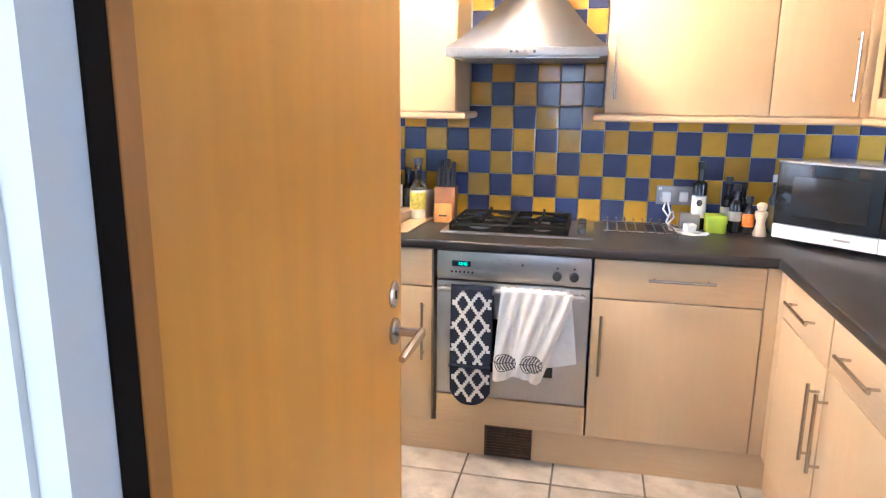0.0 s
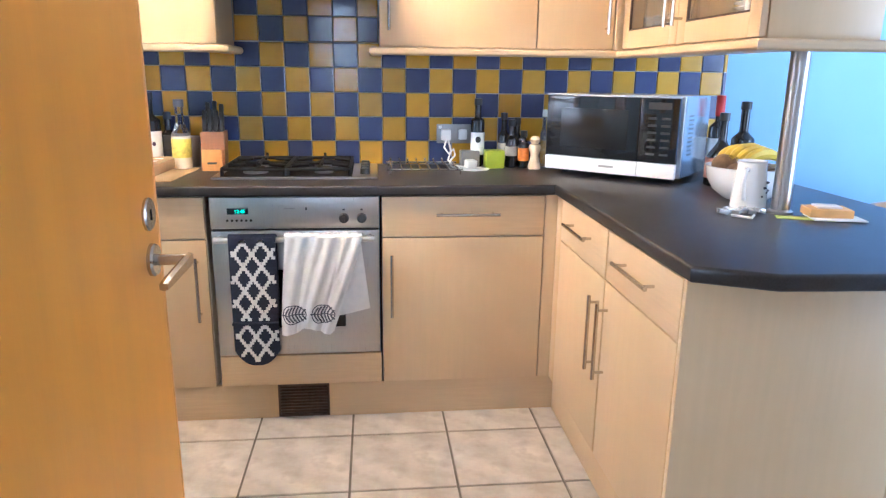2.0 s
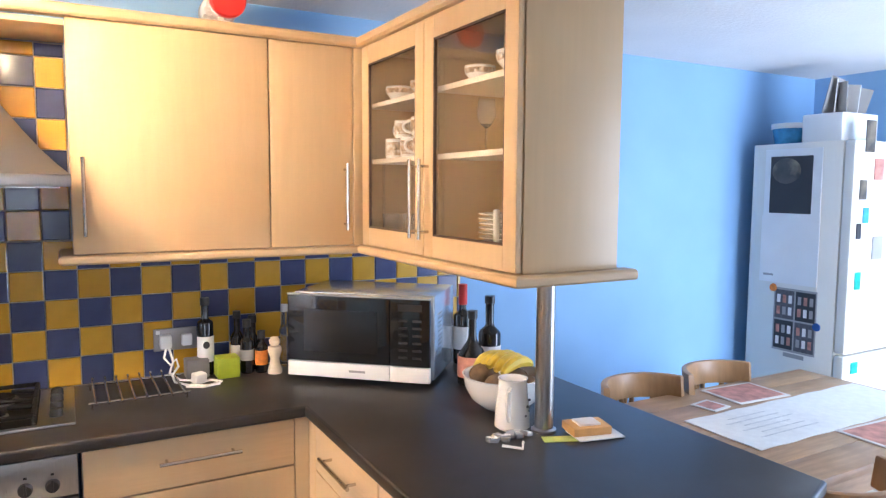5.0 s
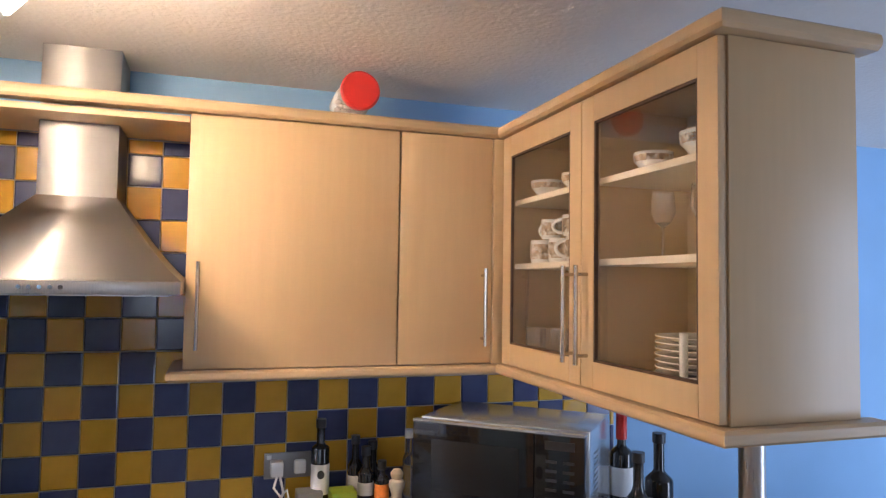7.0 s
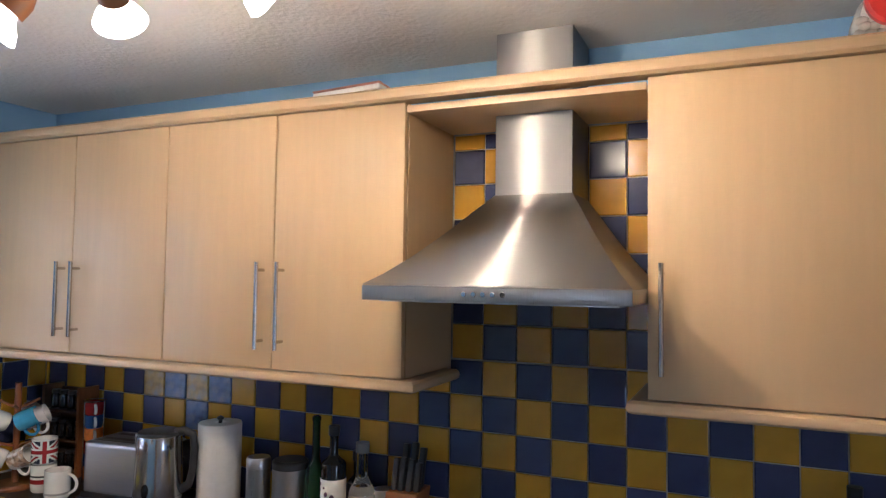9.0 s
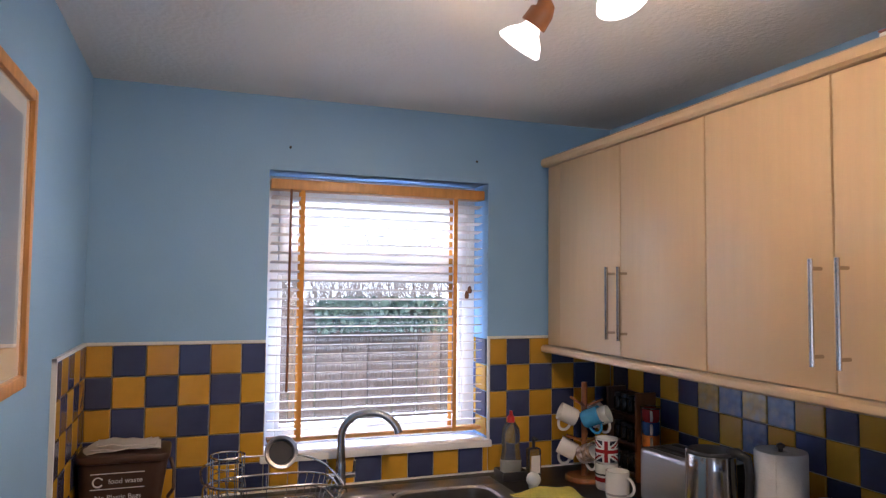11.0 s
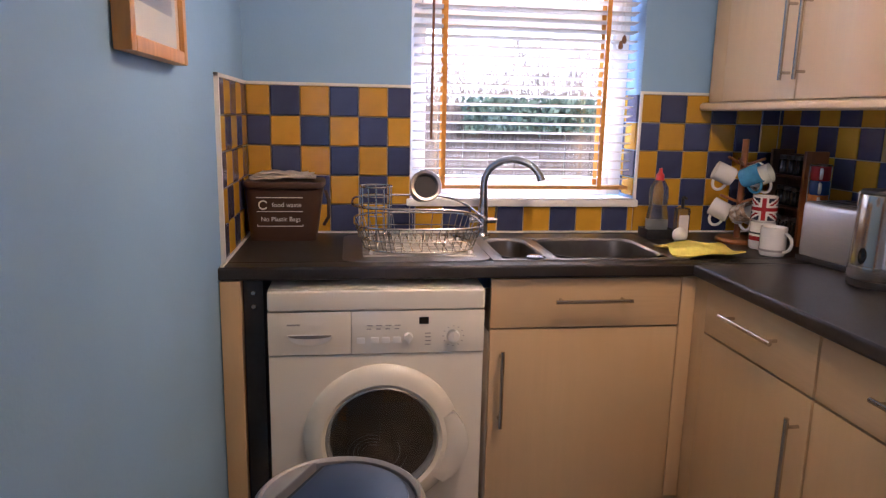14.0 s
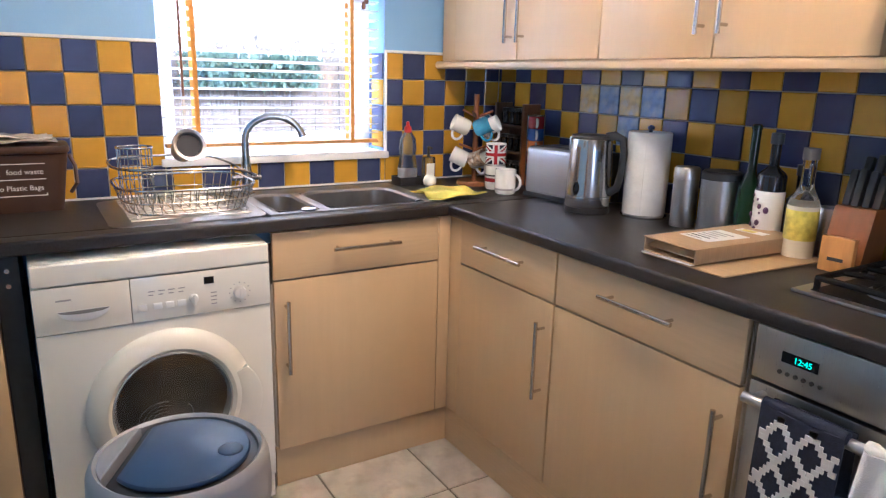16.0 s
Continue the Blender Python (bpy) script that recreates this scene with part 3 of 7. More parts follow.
solo("worktop", prism([(-1.165, -0.6), (1.24, -0.6), (1.247, -1.685), (1.405, -1.762), (2.02, -1.79), (2.172, -1.733), (2.172, -0.01), (-0.6, -0.004), (-1.165, -0.004)], WT0, WT1, 0.010, 4),
     M["worktop"], "charcoal laminate worktop running onto the peninsula", "worktop", at=(0.5, -0.3, WT0))
# sink worktop with the bowls cut out
SX0, SX1, SXM = -1.69, -1.215, -1.165
solo("worktop", join(box(SX1 - 0.02, SXM, YS, -0.004, WT0, WT1, 0.009, 4), box(XW, SX0 + 0.03, YS, -0.004, WT0, WT1), box(SX0 + 0.03, SX1 - 0.02, YS, -1.24, WT0, WT1), box(SX0 + 0.03, SX1 - 0.02, -0.63, -0.004, WT0, WT1)),
     M["worktop"], "charcoal laminate worktop round the sink", "worktop", at=(-1.4, -1.0, WT0))


# wall units
def wall_unit(label, x0, x1, handle, zt=2.105, name="wall_unit", panel_left=False):
    u = thing(name, ((x0 + x1) / 2, 0, 1.395), label, "wall unit", "wall units")
    part("carcass", box(x0, x1, -0.299, -0.003, 1.395, zt), M["maple"], u)
    g = 0.0015
    d = part("door", box(x0 + g, x1 - g, -0.32, -0.301, 1.397, zt, 0.002), M["maple"], u)
    if handle:
        hx = x0 + 0.033 if handle == "left" else x1 - 0.033
        bar_handle(d, (hx, -0.32, 1.452), (hx, -0.32, 1.692), (0, -1, 0))
    return u


wall_unit("pale maple wall unit with closed door", -1.60, -1.198, "right")
wall_unit("pale maple wall unit with closed door", -1.196, -0.795, "left")
wall_unit("pale maple wall unit with closed door", -0.793, -0.392, "right")
wall_unit("pale maple wall unit with closed door beside the hood", -0.390, 0.014, "left")
wall_unit("wide pale maple wall unit beside the hood", 0.612, 1.213, "left")
wall_unit("narrow pale maple corner wall unit", 1.215, 1.518, "right")
solo("corner_post", box(-1.70, -1.602, -0.316, -0.004, 1.395, 2.105, 0.006), M["maple"], "pale maple end post of the wall units", "corner post", "corner posts", at=(-1.65, -0.3, 1.395))
solo("corner_post", box(1.52, 1.565, -0.327, -0.30, 1.395, 2.105, 0.003), M["maple"], "pale maple corner post of the wall units", "corner post", "corner posts", at=(1.55, -0.3, 1.395))
solo("hood_shelf", box(0.016, 0.610, -0.318, -0.02, 2.078, 2.096, 0.002), M["maple_h"], "pale maple board bridging over the cooker hood", "shelf", at=(0.3, -0.3, 2.078))


def moulding(name, path, label, z0, z1, out):
    """A rounded rail along the fronts; path in plan, mitred by sweeping a rounded section."""
    bm = bmesh.new()
    sec = [(0.03, z0), (-out * 0.55, z0), (-out * 0.9, z0 + (z1 - z0) * 0.2), (-out, z0 + (z1 - z0) * 0.5), (-out * 0.9, z0 + (z1 - z0) * 0.8), (-out * 0.55, z1), (0.03, z1)]
    rings = []
    n = len(path)
    for i, p in enumerate(path):
        p = Vector(p)
        d0 = (p - Vector(path[i - 1])).normalized() if i else (Vector(path[1]) - p).normalized()
        d1 = (Vector(path[i + 1]) - p).normalized() if i < n - 1 else d0
        n0, n1 = Vector((-d0.y, d0.x)), Vector((-d1.y, d1.x))
        nn = (n0 + n1).normalized()
        nn /= max(0.3, nn.dot(n0))
        rings.append([bm.verts.new((p.x + nn.x * s, p.y + nn.y * s, z)) for s, z in sec])
    for a, b in zip(rings, rings[1:]):
        for k in range(len(sec)):
            q = (k + 1) % len(sec)
            bm.faces.new((a[k], a[q], b[q], b[k]))
    bm.faces.new(rings[0][::-1])
    bm.faces.new(rings[-1])
    bmesh.ops.recalc_face_normals(bm, faces=bm.faces[:])
    return solo(name, bm, M["rail"], label, "moulding", at=(path[0][0], path[0][1], z0))


GX, GYS, GXE = 1.547, -1.316, 1.873
moulding("cornice", [(-1.71, -0.32), (GX, -0.32), (GX, GYS - 0.012), (GXE + 0.03, GYS - 0.012)], "rounded pale maple cornice along the wall units", 2.107, 2.142, 0.024)
moulding("light_rail", [(-1.71, -0.32), (0.036, -0.32), (0.036, -0.04)], "rounded pale maple rail under the wall units", 1.365, 1.394, 0.022)
moulding("light_rail", [(0.592, -0.04), (0.592, -0.32), (GX, -0.32), (GX, GYS - 0.012), (GXE + 0.045, GYS - 0.012)], "rounded pale maple rail under the wall units", 1.365, 1.394, 0.022)
solo("unit_base", prism([(0.63, -0.004), (0.63, -0.30), (GX + 0.025, -0.30), (GX + 0.025, GYS + 0.012), (GXE, GYS + 0.012), (GXE, -0.004)], 1.378, 1.394), M["cab_white"], "pale underside board of the wall units", "board", at=(1.2, -0.15, 1.378))
solo("unit_base", box(-1.70, 0.014, -0.30, -0.004, 1.378, 1.394), M["cab_white"], "pale underside board of the wall units", "board", at=(-0.8, -0.15, 1.378))

# glazed unit over the peninsula
gu = thing("glazed_wall_unit", (1.72, -0.82, 1.395), "pale maple glazed wall unit full of crockery", "wall unit")
part("side_panel", box(GX + 0.021, GXE, GYS, GYS + 0.018, 1.395, 2.105, 0.001), M["maple"], gu)
part("side_panel", box(GX + 0.021, GXE, -0.322, -0.305, 1.395, 2.105, 0.001), M["maple"], gu)
part("back_panel", box(GXE - 0.016, GXE, GYS + 0.0185, -0.3225, 1.395, 2.105), M["maple"], gu)
part("base_board", box(GX + 0.021, GXE - 0.017, GYS + 0.019, -0.323, 1.395, 1.412), M["maple_h"], gu)
part("top_board", box(GX + 0.021, GXE - 0.017, GYS + 0.019, -0.323, 2.088, 2.105), M["maple_h"], gu)
part("divider", box(GX + 0.05, GXE - 0.017, -0.834, -0.818, 1.413, 2.087), M["maple"], gu)
for y0, y1 in ((GYS + 0.019, -0.835), (-0.817, -0.323)):
    for z in (1.692, 1.892):
        part("shelf", box(GX + 0.04, GXE - 0.018, y0, y1, z, z + 0.016), M["cab_white"], gu)
for y0, y1, hy in ((-0.822, -0.338, -0.722), (-1.312, -0.826, -0.782)):
    st = 0.056
    fy0, fy1 = y0 + st, y1 - st
    d = part("door", box(GX, GX + 0.019, y0, fy0, 1.398, 2.104, 0.002), M["maple"], gu)
    part("stile", box(GX, GX + 0.019, fy1, y1, 1.398, 2.104, 0.002), M["maple"], d)
    part("rail", box(GX, GX + 0.019, fy0, fy1, 1.398, 1.462, 0.002), M["maple"], d)
    part("rail", box(GX, GX + 0.019, fy0, fy1, 2.04, 2.104, 0.002), M["maple"], d)
    part("pane_trim", join(box(GX + 0.002, GX + 0.012, fy0, fy0 + 0.006, 1.462, 2.04), box(GX + 0.002, GX + 0.012, fy1 - 0.006, fy1, 1.462, 2.04),
                           box(GX + 0.002, GX + 0.012, fy0, fy1, 1.462, 1.468), box(GX + 0.002, GX + 0.012, fy0, fy1, 2.034, 2.04)), M["dark_wood"], d, "dark glazing bead")
    pane = part("pane", box(GX + 0.008, GX + 0.011, fy0 + 0.003, fy1 - 0.003, 1.465, 2.037), M["glass"], d, "clear glass pane")
    pane.visible_shadow = False
    hyy = y0 + 0.03 if hy == -0.722 else y1 - 0.03
    bar_handle(d, (GX, hyy, 1.452), (GX, hyy, 1.692), (-1, 0, 0))
pole = thing("pole", (1.78, -1.135, WT1), "brushed steel pole between peninsula and wall unit", "pole")
part("tube", tube([(1.78, -1.135, WT1 + 0.002), (1.78, -1.135, 1.378)], 0.027, 28), M["steel_h"], pole)
part("foot_ring", lathe([(0, 0), (0.036, 0), (0.036, 0.006), (0.028, 0.011), (0, 0.011)], 1.78, -1.135, WT1 + 0.0005), M["steel"], pole)

# ---- window over the sink ----
window = thing("window_1", (-1.88, -0.98, WZ0), "white plastic window with top vent above the sink", "window", kind="structure")
WXO, WXI = -1.93, -1.875
def frame_of(y0, y1, z0, z1, w, x0, x1):
    return join(box(x0, x1, y0, y0 + w, z0, z1, 0.004), box(x0, x1, y1 - w, y1, z0, z1, 0.004), box(x0, x1, y0 + w, y1 - w, z0, z0 + w, 0.004), box(x0, x1, y0 + w, y1 - w, z1 - w, z1, 0.004))
part("window_frame", frame_of(WY0, WY1, WZ0 + 0.005, WZ1, 0.05, WXO, WXI), M["upvc"], window)
part("transom", box(WXO, WXI, WY0 + 0.05, WY1 - 0.05, 1.66, 1.71, 0.004), M["upvc"], window)
vent = part("vent_sash", frame_of(WY0 + 0.052, WY1 - 0.052, 1.712, WZ1 - 0.052, 0.045, WXO + 0.006, WXI + 0.014), M["upvc"], window)
part("sash_handle", join(box(WXI + 0.014, WXI + 0.022, -1.02, -0.95, 1.725, 1.745, 0.004), box(WXI + 0.022, WXI + 0.034, -1.0, -0.90, 1.73, 1.742, 0.004)), M["upvc"], vent)
low = part("pane_bead", frame_of(WY0 + 0.05, WY1 - 0.05, WZ0 + 0.055, 1.66, 0.018, WXO + 0.01, WXI - 0.006), M["upvc"], window)
p1 = part("pane", box(-1.905, -1.901, WY0 + 0.066, WY1 - 0.066, WZ0 + 0.07, 1.645), M["glass"], window)
p2 = part("pane", box(-1.905, -1.901, WY0 + 0.095, WY1 - 0.095, 1.755, WZ1 - 0.095), M["glass"], window)
p1.visible_shadow = p2.visible_shadow = False
part("window_sill", box(WXI - 0.005, XW + 0.022, WY0 - 0.012, WY1 + 0.012, WZ0 - 0.023, WZ0 + 0.004, 0.005), M["upvc"], window)

# unseen window, added so that the hall fill has an opening
added_hall_window = thing("window_2", (-0.05, -4.75, 1.1), "white plastic window added unseen in the hall", "window", kind="structure")
part("window_frame", join(box(-0.5, -0.45, -4.78, -4.73, 1.1, 2.1, 0.004), box(0.35, 0.4, -4.78, -4.73, 1.1, 2.1, 0.004), box(-0.45, 0.35, -4.78, -4.73, 1.1, 1.15, 0.004), box(-0.45, 0.35, -4.78, -4.73, 2.05, 2.1, 0.004)), M["upvc"], added_hall_window)
hall_pane = part("pane", box(-0.452, 0.352, -4.757, -4.753, 1.148, 2.052), M["glass"], added_hall_window)
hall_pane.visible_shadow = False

blind = thing("venetian_blind", (-1.80, -0.98, WZ1), "open wooden venetian blind with orange tapes", "blind")
BY0, BY1, BX = WY0 + 0.008, WY1 - 0.008, -1.785
part("headrail", box(BX - 0.03, BX + 0.034, BY0, BY1, 1.965, 2.003, 0.005), M["oak"], blind, "orange wooden headrail")
slat_bm = box(-0.0245, 0.0245, BY0 + 0.006, BY1 - 0.006, -0.0013, 0.0013)
slat_me = None
for k in range(26):
    z = 1.938 - k * 0.0333
    ob = new("slat", slat_me) if slat_me else part("slat", moved(slat_bm, Matrix.Rotation(-0.13, 4, "Y")), M["slat"], blind, local=True)
    if slat_me is None:
        slat_me = ob.data
    ob.parent = blind
    ob.location = Vector((BX, 0, z)) - Vector((-1.80, 0, WZ1)) - Vector((0, -0.98, 0))
part("bottom_rail", box(BX - 0.024, BX + 0.024, BY0 + 0.006, BY1 - 0.006, 1.066, 1.08, 0.004), M["oak"], blind, "orange wooden bottom rail")
for y in (-1.283, -0.69):
    part("ladder_tape", join(box(BX + 0.0262, BX + 0.0275, y - 0.008, y + 0.008, 1.066, 1.966), box(BX - 0.0275, BX - 0.0262, y - 0.008, y + 0.008, 1.066, 1.966)), M["tape"], blind, "orange fabric ladder tape")
part("tilt_wand", tube([(BX + 0.042, -1.327, 1.965), (BX + 0.044, -1.33, 1.245)], 0.0045, 8), M["holder_wood"], blind, "dark wooden tilt wand")
part("cord", join(tube([(BX + 0.04, -0.652, 1.96), (BX + 0.042, -0.648, 1.60)], 0.0013, 6), tube([(BX + 0.04, -0.640, 1.96), (BX + 0.042, -0.636, 1.62)], 0.0013, 6)), M["cotton"], blind)
for y, z in ((-0.648, 1.575), (-0.636, 1.595)):
    part("cord_acorn", lathe([(0, 0), (0.007, 0.002), (0.009, 0.012), (0.006, 0.026), (0.002, 0.03), (0, 0.03)], BX + 0.042, y, z, 14), M["holder_wood"], blind, "small wooden cord acorn")
for y in (-1.335, -0.612):
    solo("wall_plug", moved(lathe([(0, 0), (0.005, 0), (0.004, 0.002), (0, 0.002)], seg=12), Matrix.Translation((XW, y, 2.115)) @ Matrix.Rotation(math.pi / 2, 4, "Y")), M["ink"], "small dark screw hole above the window", "screw hole", "wall plugs", at=(XW, y, 2.115))

# ---- cooking ----
oven = thing("oven", (0.30, -0.578, 0.15), "brushed steel built-in oven with towels on its rail", "oven")
part("body", box(0.004, 0.596, -0.557, -0.03, 0.265, 0.868), M["black_plastic"], oven)
panel = part("control_panel", box(0.002, 0.598, -0.580, -0.558, 0.752, 0.866, 0.003), M["steel_h"], oven)
part("display", box(0.062, 0.136, -0.5815, -0.579, 0.806, 0.828), M["black_glass"], panel, "black clock display")
lettering("digits", "12:45", 0.017, pose(0.106, -0.5822, 0.8165, 90), M["digits"], panel)
for k in range(6):
    part("button", moved(lathe([(0, 0), (0.0045, 0), (0.0045, 0.003), (0, 0.0035)], seg=12), pose(0.062 + k * 0.0165, -0.580, 0.784, 90)), M["black_plastic"], panel)
for x in (0.472, 0.536):
    k = part("knob", moved(lathe([(0, 0), (0.0185, 0), (0.0175, 0.012), (0.015, 0.018), (0, 0.018)], seg=28), pose(x, -0.580, 0.790, 90)), M["black_plastic"], panel, "black control knob")
    part("pointer", box(x - 0.003, x + 0.003, -0.602, -0.597, 0.783, 0.812, 0.001), M["black_plastic"], k)
    part("mark", box(x - 0.004, x + 0.004, -0.5812, -0.5798, 0.818, 0.824), M["ink"], panel)
part("logo_plate", box(0.262, 0.30, -0.5808, -0.5799, 0.824, 0.829), M["grey_ink"], panel)
part("lamp", box(0.336, 0.342, -0.5812, -0.5798, 0.820, 0.830), M["ink"], panel)
odoor = part("door", box(0.002, 0.598, -0.580, -0.558, 0.268, 0.745, 0.004), M["steel_h"], oven)
part("window", box(0.13, 0.47, -0.5815, -0.579, 0.375, 0.60, 0.001), M["black_glass"], odoor, "dark glass oven window")
part("rail", join(tube([(0.02, -0.622, 0.722), (0.58, -0.622, 0.722)], 0.0115, 14), tube([(0.035, -0.58, 0.722), (0.035, -0.622, 0.722)], 0.009, 10), tube([(0.565, -0.58, 0.722), (0.565, -0.622, 0.722)], 0.009, 10)), M["steel"], odoor, "steel towel rail")
solo("drawer_front", box(0.002, 0.602, -0.578, -0.559, 0.143, 0.262, 0.002), M["maple_h"], "pale maple panel under the oven", "drawer front", at=(0.3, -0.57, 0.153))


def cloth_sheet(x0, x1, z0, z1, y, nx, nz, folds, hem):
    """A hanging cloth with soft folds, 3 mm thick."""
    bm = bmesh.new()
    rows = []
    for s in (0, 1):
        g = []
        for i in range(nx + 1):
            for j in range(nz + 1):
                u, v = i / nx, j / nz
                x = x0 + (x1 - x0) * u
                zlow = z0 + hem(u)
                z = z1 + (zlow - z1) * v
                yy = y + folds(u, v) + s * 0.003
                g.append(bm.verts.new((x, yy, z)))
        rows.append(g)
    for s, g in enumerate(rows):
        for i in range(nx):
            for j in range(nz):
                a, b, c, d = g[i * (nz + 1) + j], g[(i + 1) * (nz + 1) + j], g[(i + 1) * (nz + 1) + j + 1], g[i * (nz + 1) + j + 1]
                bm.faces.new((a, b, c, d) if s else (d, c, b, a))
    edge = [i * (nz + 1) for i in range(nx + 1)], [i * (nz + 1) + nz for i in range(nx + 1)], list(range(nz + 1)), [nx * (nz + 1) + j for j in range(nz + 1)]
    for line in edge:
        for a, b in zip(line, line[1:]):
            bm.faces.new((rows[0][a], rows[0][b], rows[1][b], rows[1][a]))
    bmesh.ops.recalc_face_normals(bm, faces=bm.faces[:])
    return bm


# oven glove: navy with a white lattice, in raised tape pieces
glove = thing("oven_glove", (0.153, -0.64, 0.73), "navy double oven glove with white lattice pattern", "oven glove")
GX0, GX1g = 0.072, 0.234
def glove_hem(u):
    return 0.0 + 0.055 * abs(2 * u - 1) ** 2.6
part("front", cloth_sheet(GX0, GX1g, 0.258, 0.736, -0.643, 14, 24, lambda u, v: -0.006 * math.sin(v * 3.0) - 0.008 * (1 - (2 * u - 1) ** 2), glove_hem), M["navy"], glove)
part("fold", tube([(GX0, -0.632, 0.735), (GX1g, -0.632, 0.735)], 0.012, 12), M["navy"], glove)
part("back", cloth_sheet(GX0, GX1g, 0.42, 0.736, -0.602, 8, 8, lambda u, v: 0.004 * v, lambda u: 0), M["navy"], glove)
part("binding", box(GX0 - 0.001, GX1g + 0.001, -0.664, -0.648, 0.418, 0.426, 0.002), M["navy"], glove)
lat = []
cw, ch = 0.0625, 0.089
for row, (zt, zb) in enumerate(((0.722, 0.428), (0.416, 0.268))):
    zz = zt
    nsteps = int((zt - zb) / 0.0098)
    for k in range(nsteps):
        ph = (k * 0.0098 / ch) % 1.0
        tri = abs(2 * ph - 1)
        for c in (-1, 0, 1, 2, 3):
            for sg in (-1, 1):
                x = GX0 + 0.018 + c * cw + sg * tri * cw / 2
                z = zt - k * 0.0098
                low_lim = 0.258 + glove_hem((x - GX0) / (GX1g - GX0)) + 0.014 if GX0 < x < GX1g else 9
                if x < GX0 + 0.008 or x > GX1g - 0.008 or z < low_lim:
                    continue
                u, v = (x - GX0) / (GX1g - GX0), (0.736 - z) / 0.478
                y = -0.643 - 0.006 * math.sin(v * 3.0) - 0.008 * (1 - (2 * u - 1) ** 2)
                lat.append(box(x - 0.0068, x + 0.0068, y - 0.0022, y + 0.001, z - 0.0055, z + 0.0055))
part("lattice", join(*lat), M["cotton"], glove, "white woven lattice pattern", smooth=False)

towel = thing("tea_towel", (0.40, -0.64, 0.73), "white cotton tea towel with grey leaf print", "tea towel")
TW0, TWW = 0.243, 0.327
HEM = ((0, 0.0), (0.30, 0.008), (0.42, 0.030), (0.55, 0.026), (0.78, 0.010), (0.93, 0.0), (1.0, 0.012))
def towel_hem(u):
    for (u0, h0), (u1, h1) in zip(HEM, HEM[1:]):
        if u <= u1:
            return h0 + (h1 - h0) * max(0, (u - u0) / (u1 - u0))
    return HEM[-1][1]
def towel_fold(u, v):
    if u < 0.28:
        f = 0.016 * math.sin(math.pi * max(0, u) / 0.28)
    elif u < 0.74:
        f = 0.021 * math.sin(math.pi * (u - 0.28) / 0.46)
    else:
        f = 0.012 * math.sin(math.pi * min(1, (u - 0.74) / 0.26))
    return -f * (0.45 + 0.55 * v) - (0.0018 + 0.0035 * max(0, 1 - v)) * math.sin(u * 34 + v * 5) - 0.003 * math.sin(v * 7 + u * 9) * v - 0.006
def towel_edges(z):
    """Left and right edges of the front layer at a height: gathered on the rail, slanting in below."""
    s = min(1, max(0, (0.735 - z) / 0.355))
    return 0.268 - 0.025 * min(1, s * 1.2), 0.537 - 0.108 * s ** 1.15
def towel_at(x, z):
    xl, xr = towel_edges(z)
    u = (x - xl) / (xr - xl)
    v = (0.735 - z) / (0.735 - 0.372 - towel_hem(u))
    return -0.641 + towel_fold(u, v)
def gathered(bm):
    """Draw the cloth in towards its rail and slant its edge."""
    for v in bm.verts:
        xl, xr = towel_edges(v.co.z)
        v.co.x = xl + (xr - xl) * (v.co.x - TW0) / TWW
    return bm
def slanted(bm):
    for v in bm.verts:
        s = min(1, max(0, (0.735 - v.co.z) / 0.30))
        v.co.x += 0.035 * s * (v.co.x - 0.30) / 0.23
    return bm
part("front", gathered(cloth_sheet(TW0, TW0 + TWW, 0.372, 0.735, -0.641, 72, 28, towel_fold, towel_hem)), M["cotton"], towel)
part("fold", gathered(tube([(TW0 + k * TWW / 24, -0.629 + 0.6 * towel_fold(k / 24, 0) * 0.5, 0.734 + 0.003 * math.sin(k * 2.1)) for k in range(25)], 0.0135, 12)), M["cotton"], towel)
part("back", slanted(cloth_sheet(0.30, 0.530, 0.405, 0.735, -0.6285, 20, 14, lambda u, v: -0.003 * math.sin(u * 9 + 2 * v), lambda u: 0.055 * u)), M["cotton"], towel)
for cx, cz, lean in ((0.292, 0.452, 1.5), (0.394, 0.452, 1.62)):
    pr = []
    def leaf_line(pts2, r):
        line = []
        for px, pz in pts2:
            x, z = cx + px * math.cos(lean) + pz * math.sin(lean), cz - px * math.sin(lean) + pz * math.cos(lean)
            line.append((x, towel_at(x, z) - 0.001, z))
        pr.append(tube(line, r, 5))
    leaf_line([(0.034 * math.sin(a) * (1 - 0.25 * math.cos(a)), 0.041 * math.cos(a)) for a in (2 * math.pi * k / 28 for k in range(29))], 0.0018)
    leaf_line([(0, -0.046 + 0.0075 * k) for k in range(12)], 0.002)
    for k in range(6):
        z0 = -0.032 + k * 0.0115
        w = 0.031 * math.sqrt(max(0.08, 1 - ((z0 + 0.008) / 0.041) ** 2))
        for sg in (-1, 1):
            leaf_line([(sg * w * q / 5, z0 + 0.014 * (q / 5) ** 1.5) for q in range(6)], 0.0030)
    part("leaf_print", join(*pr), M["print_grey"], towel, "dark printed leaf")

hob = thing("gas_hob", (0.29, -0.25, WT1), "steel four burner gas hob with black pan supports", "hob")
part("plate", box(-0.016, 0.598, -0.455, -0.045, WT1 + 0.0005, WT1 + 0.009, 0.004), M["steel_h"], hob)
part("well", box(0.015, 0.50, -0.435, -0.06, WT1 + 0.009, WT1 + 0.011, 0.001), M["black_iron"], hob)
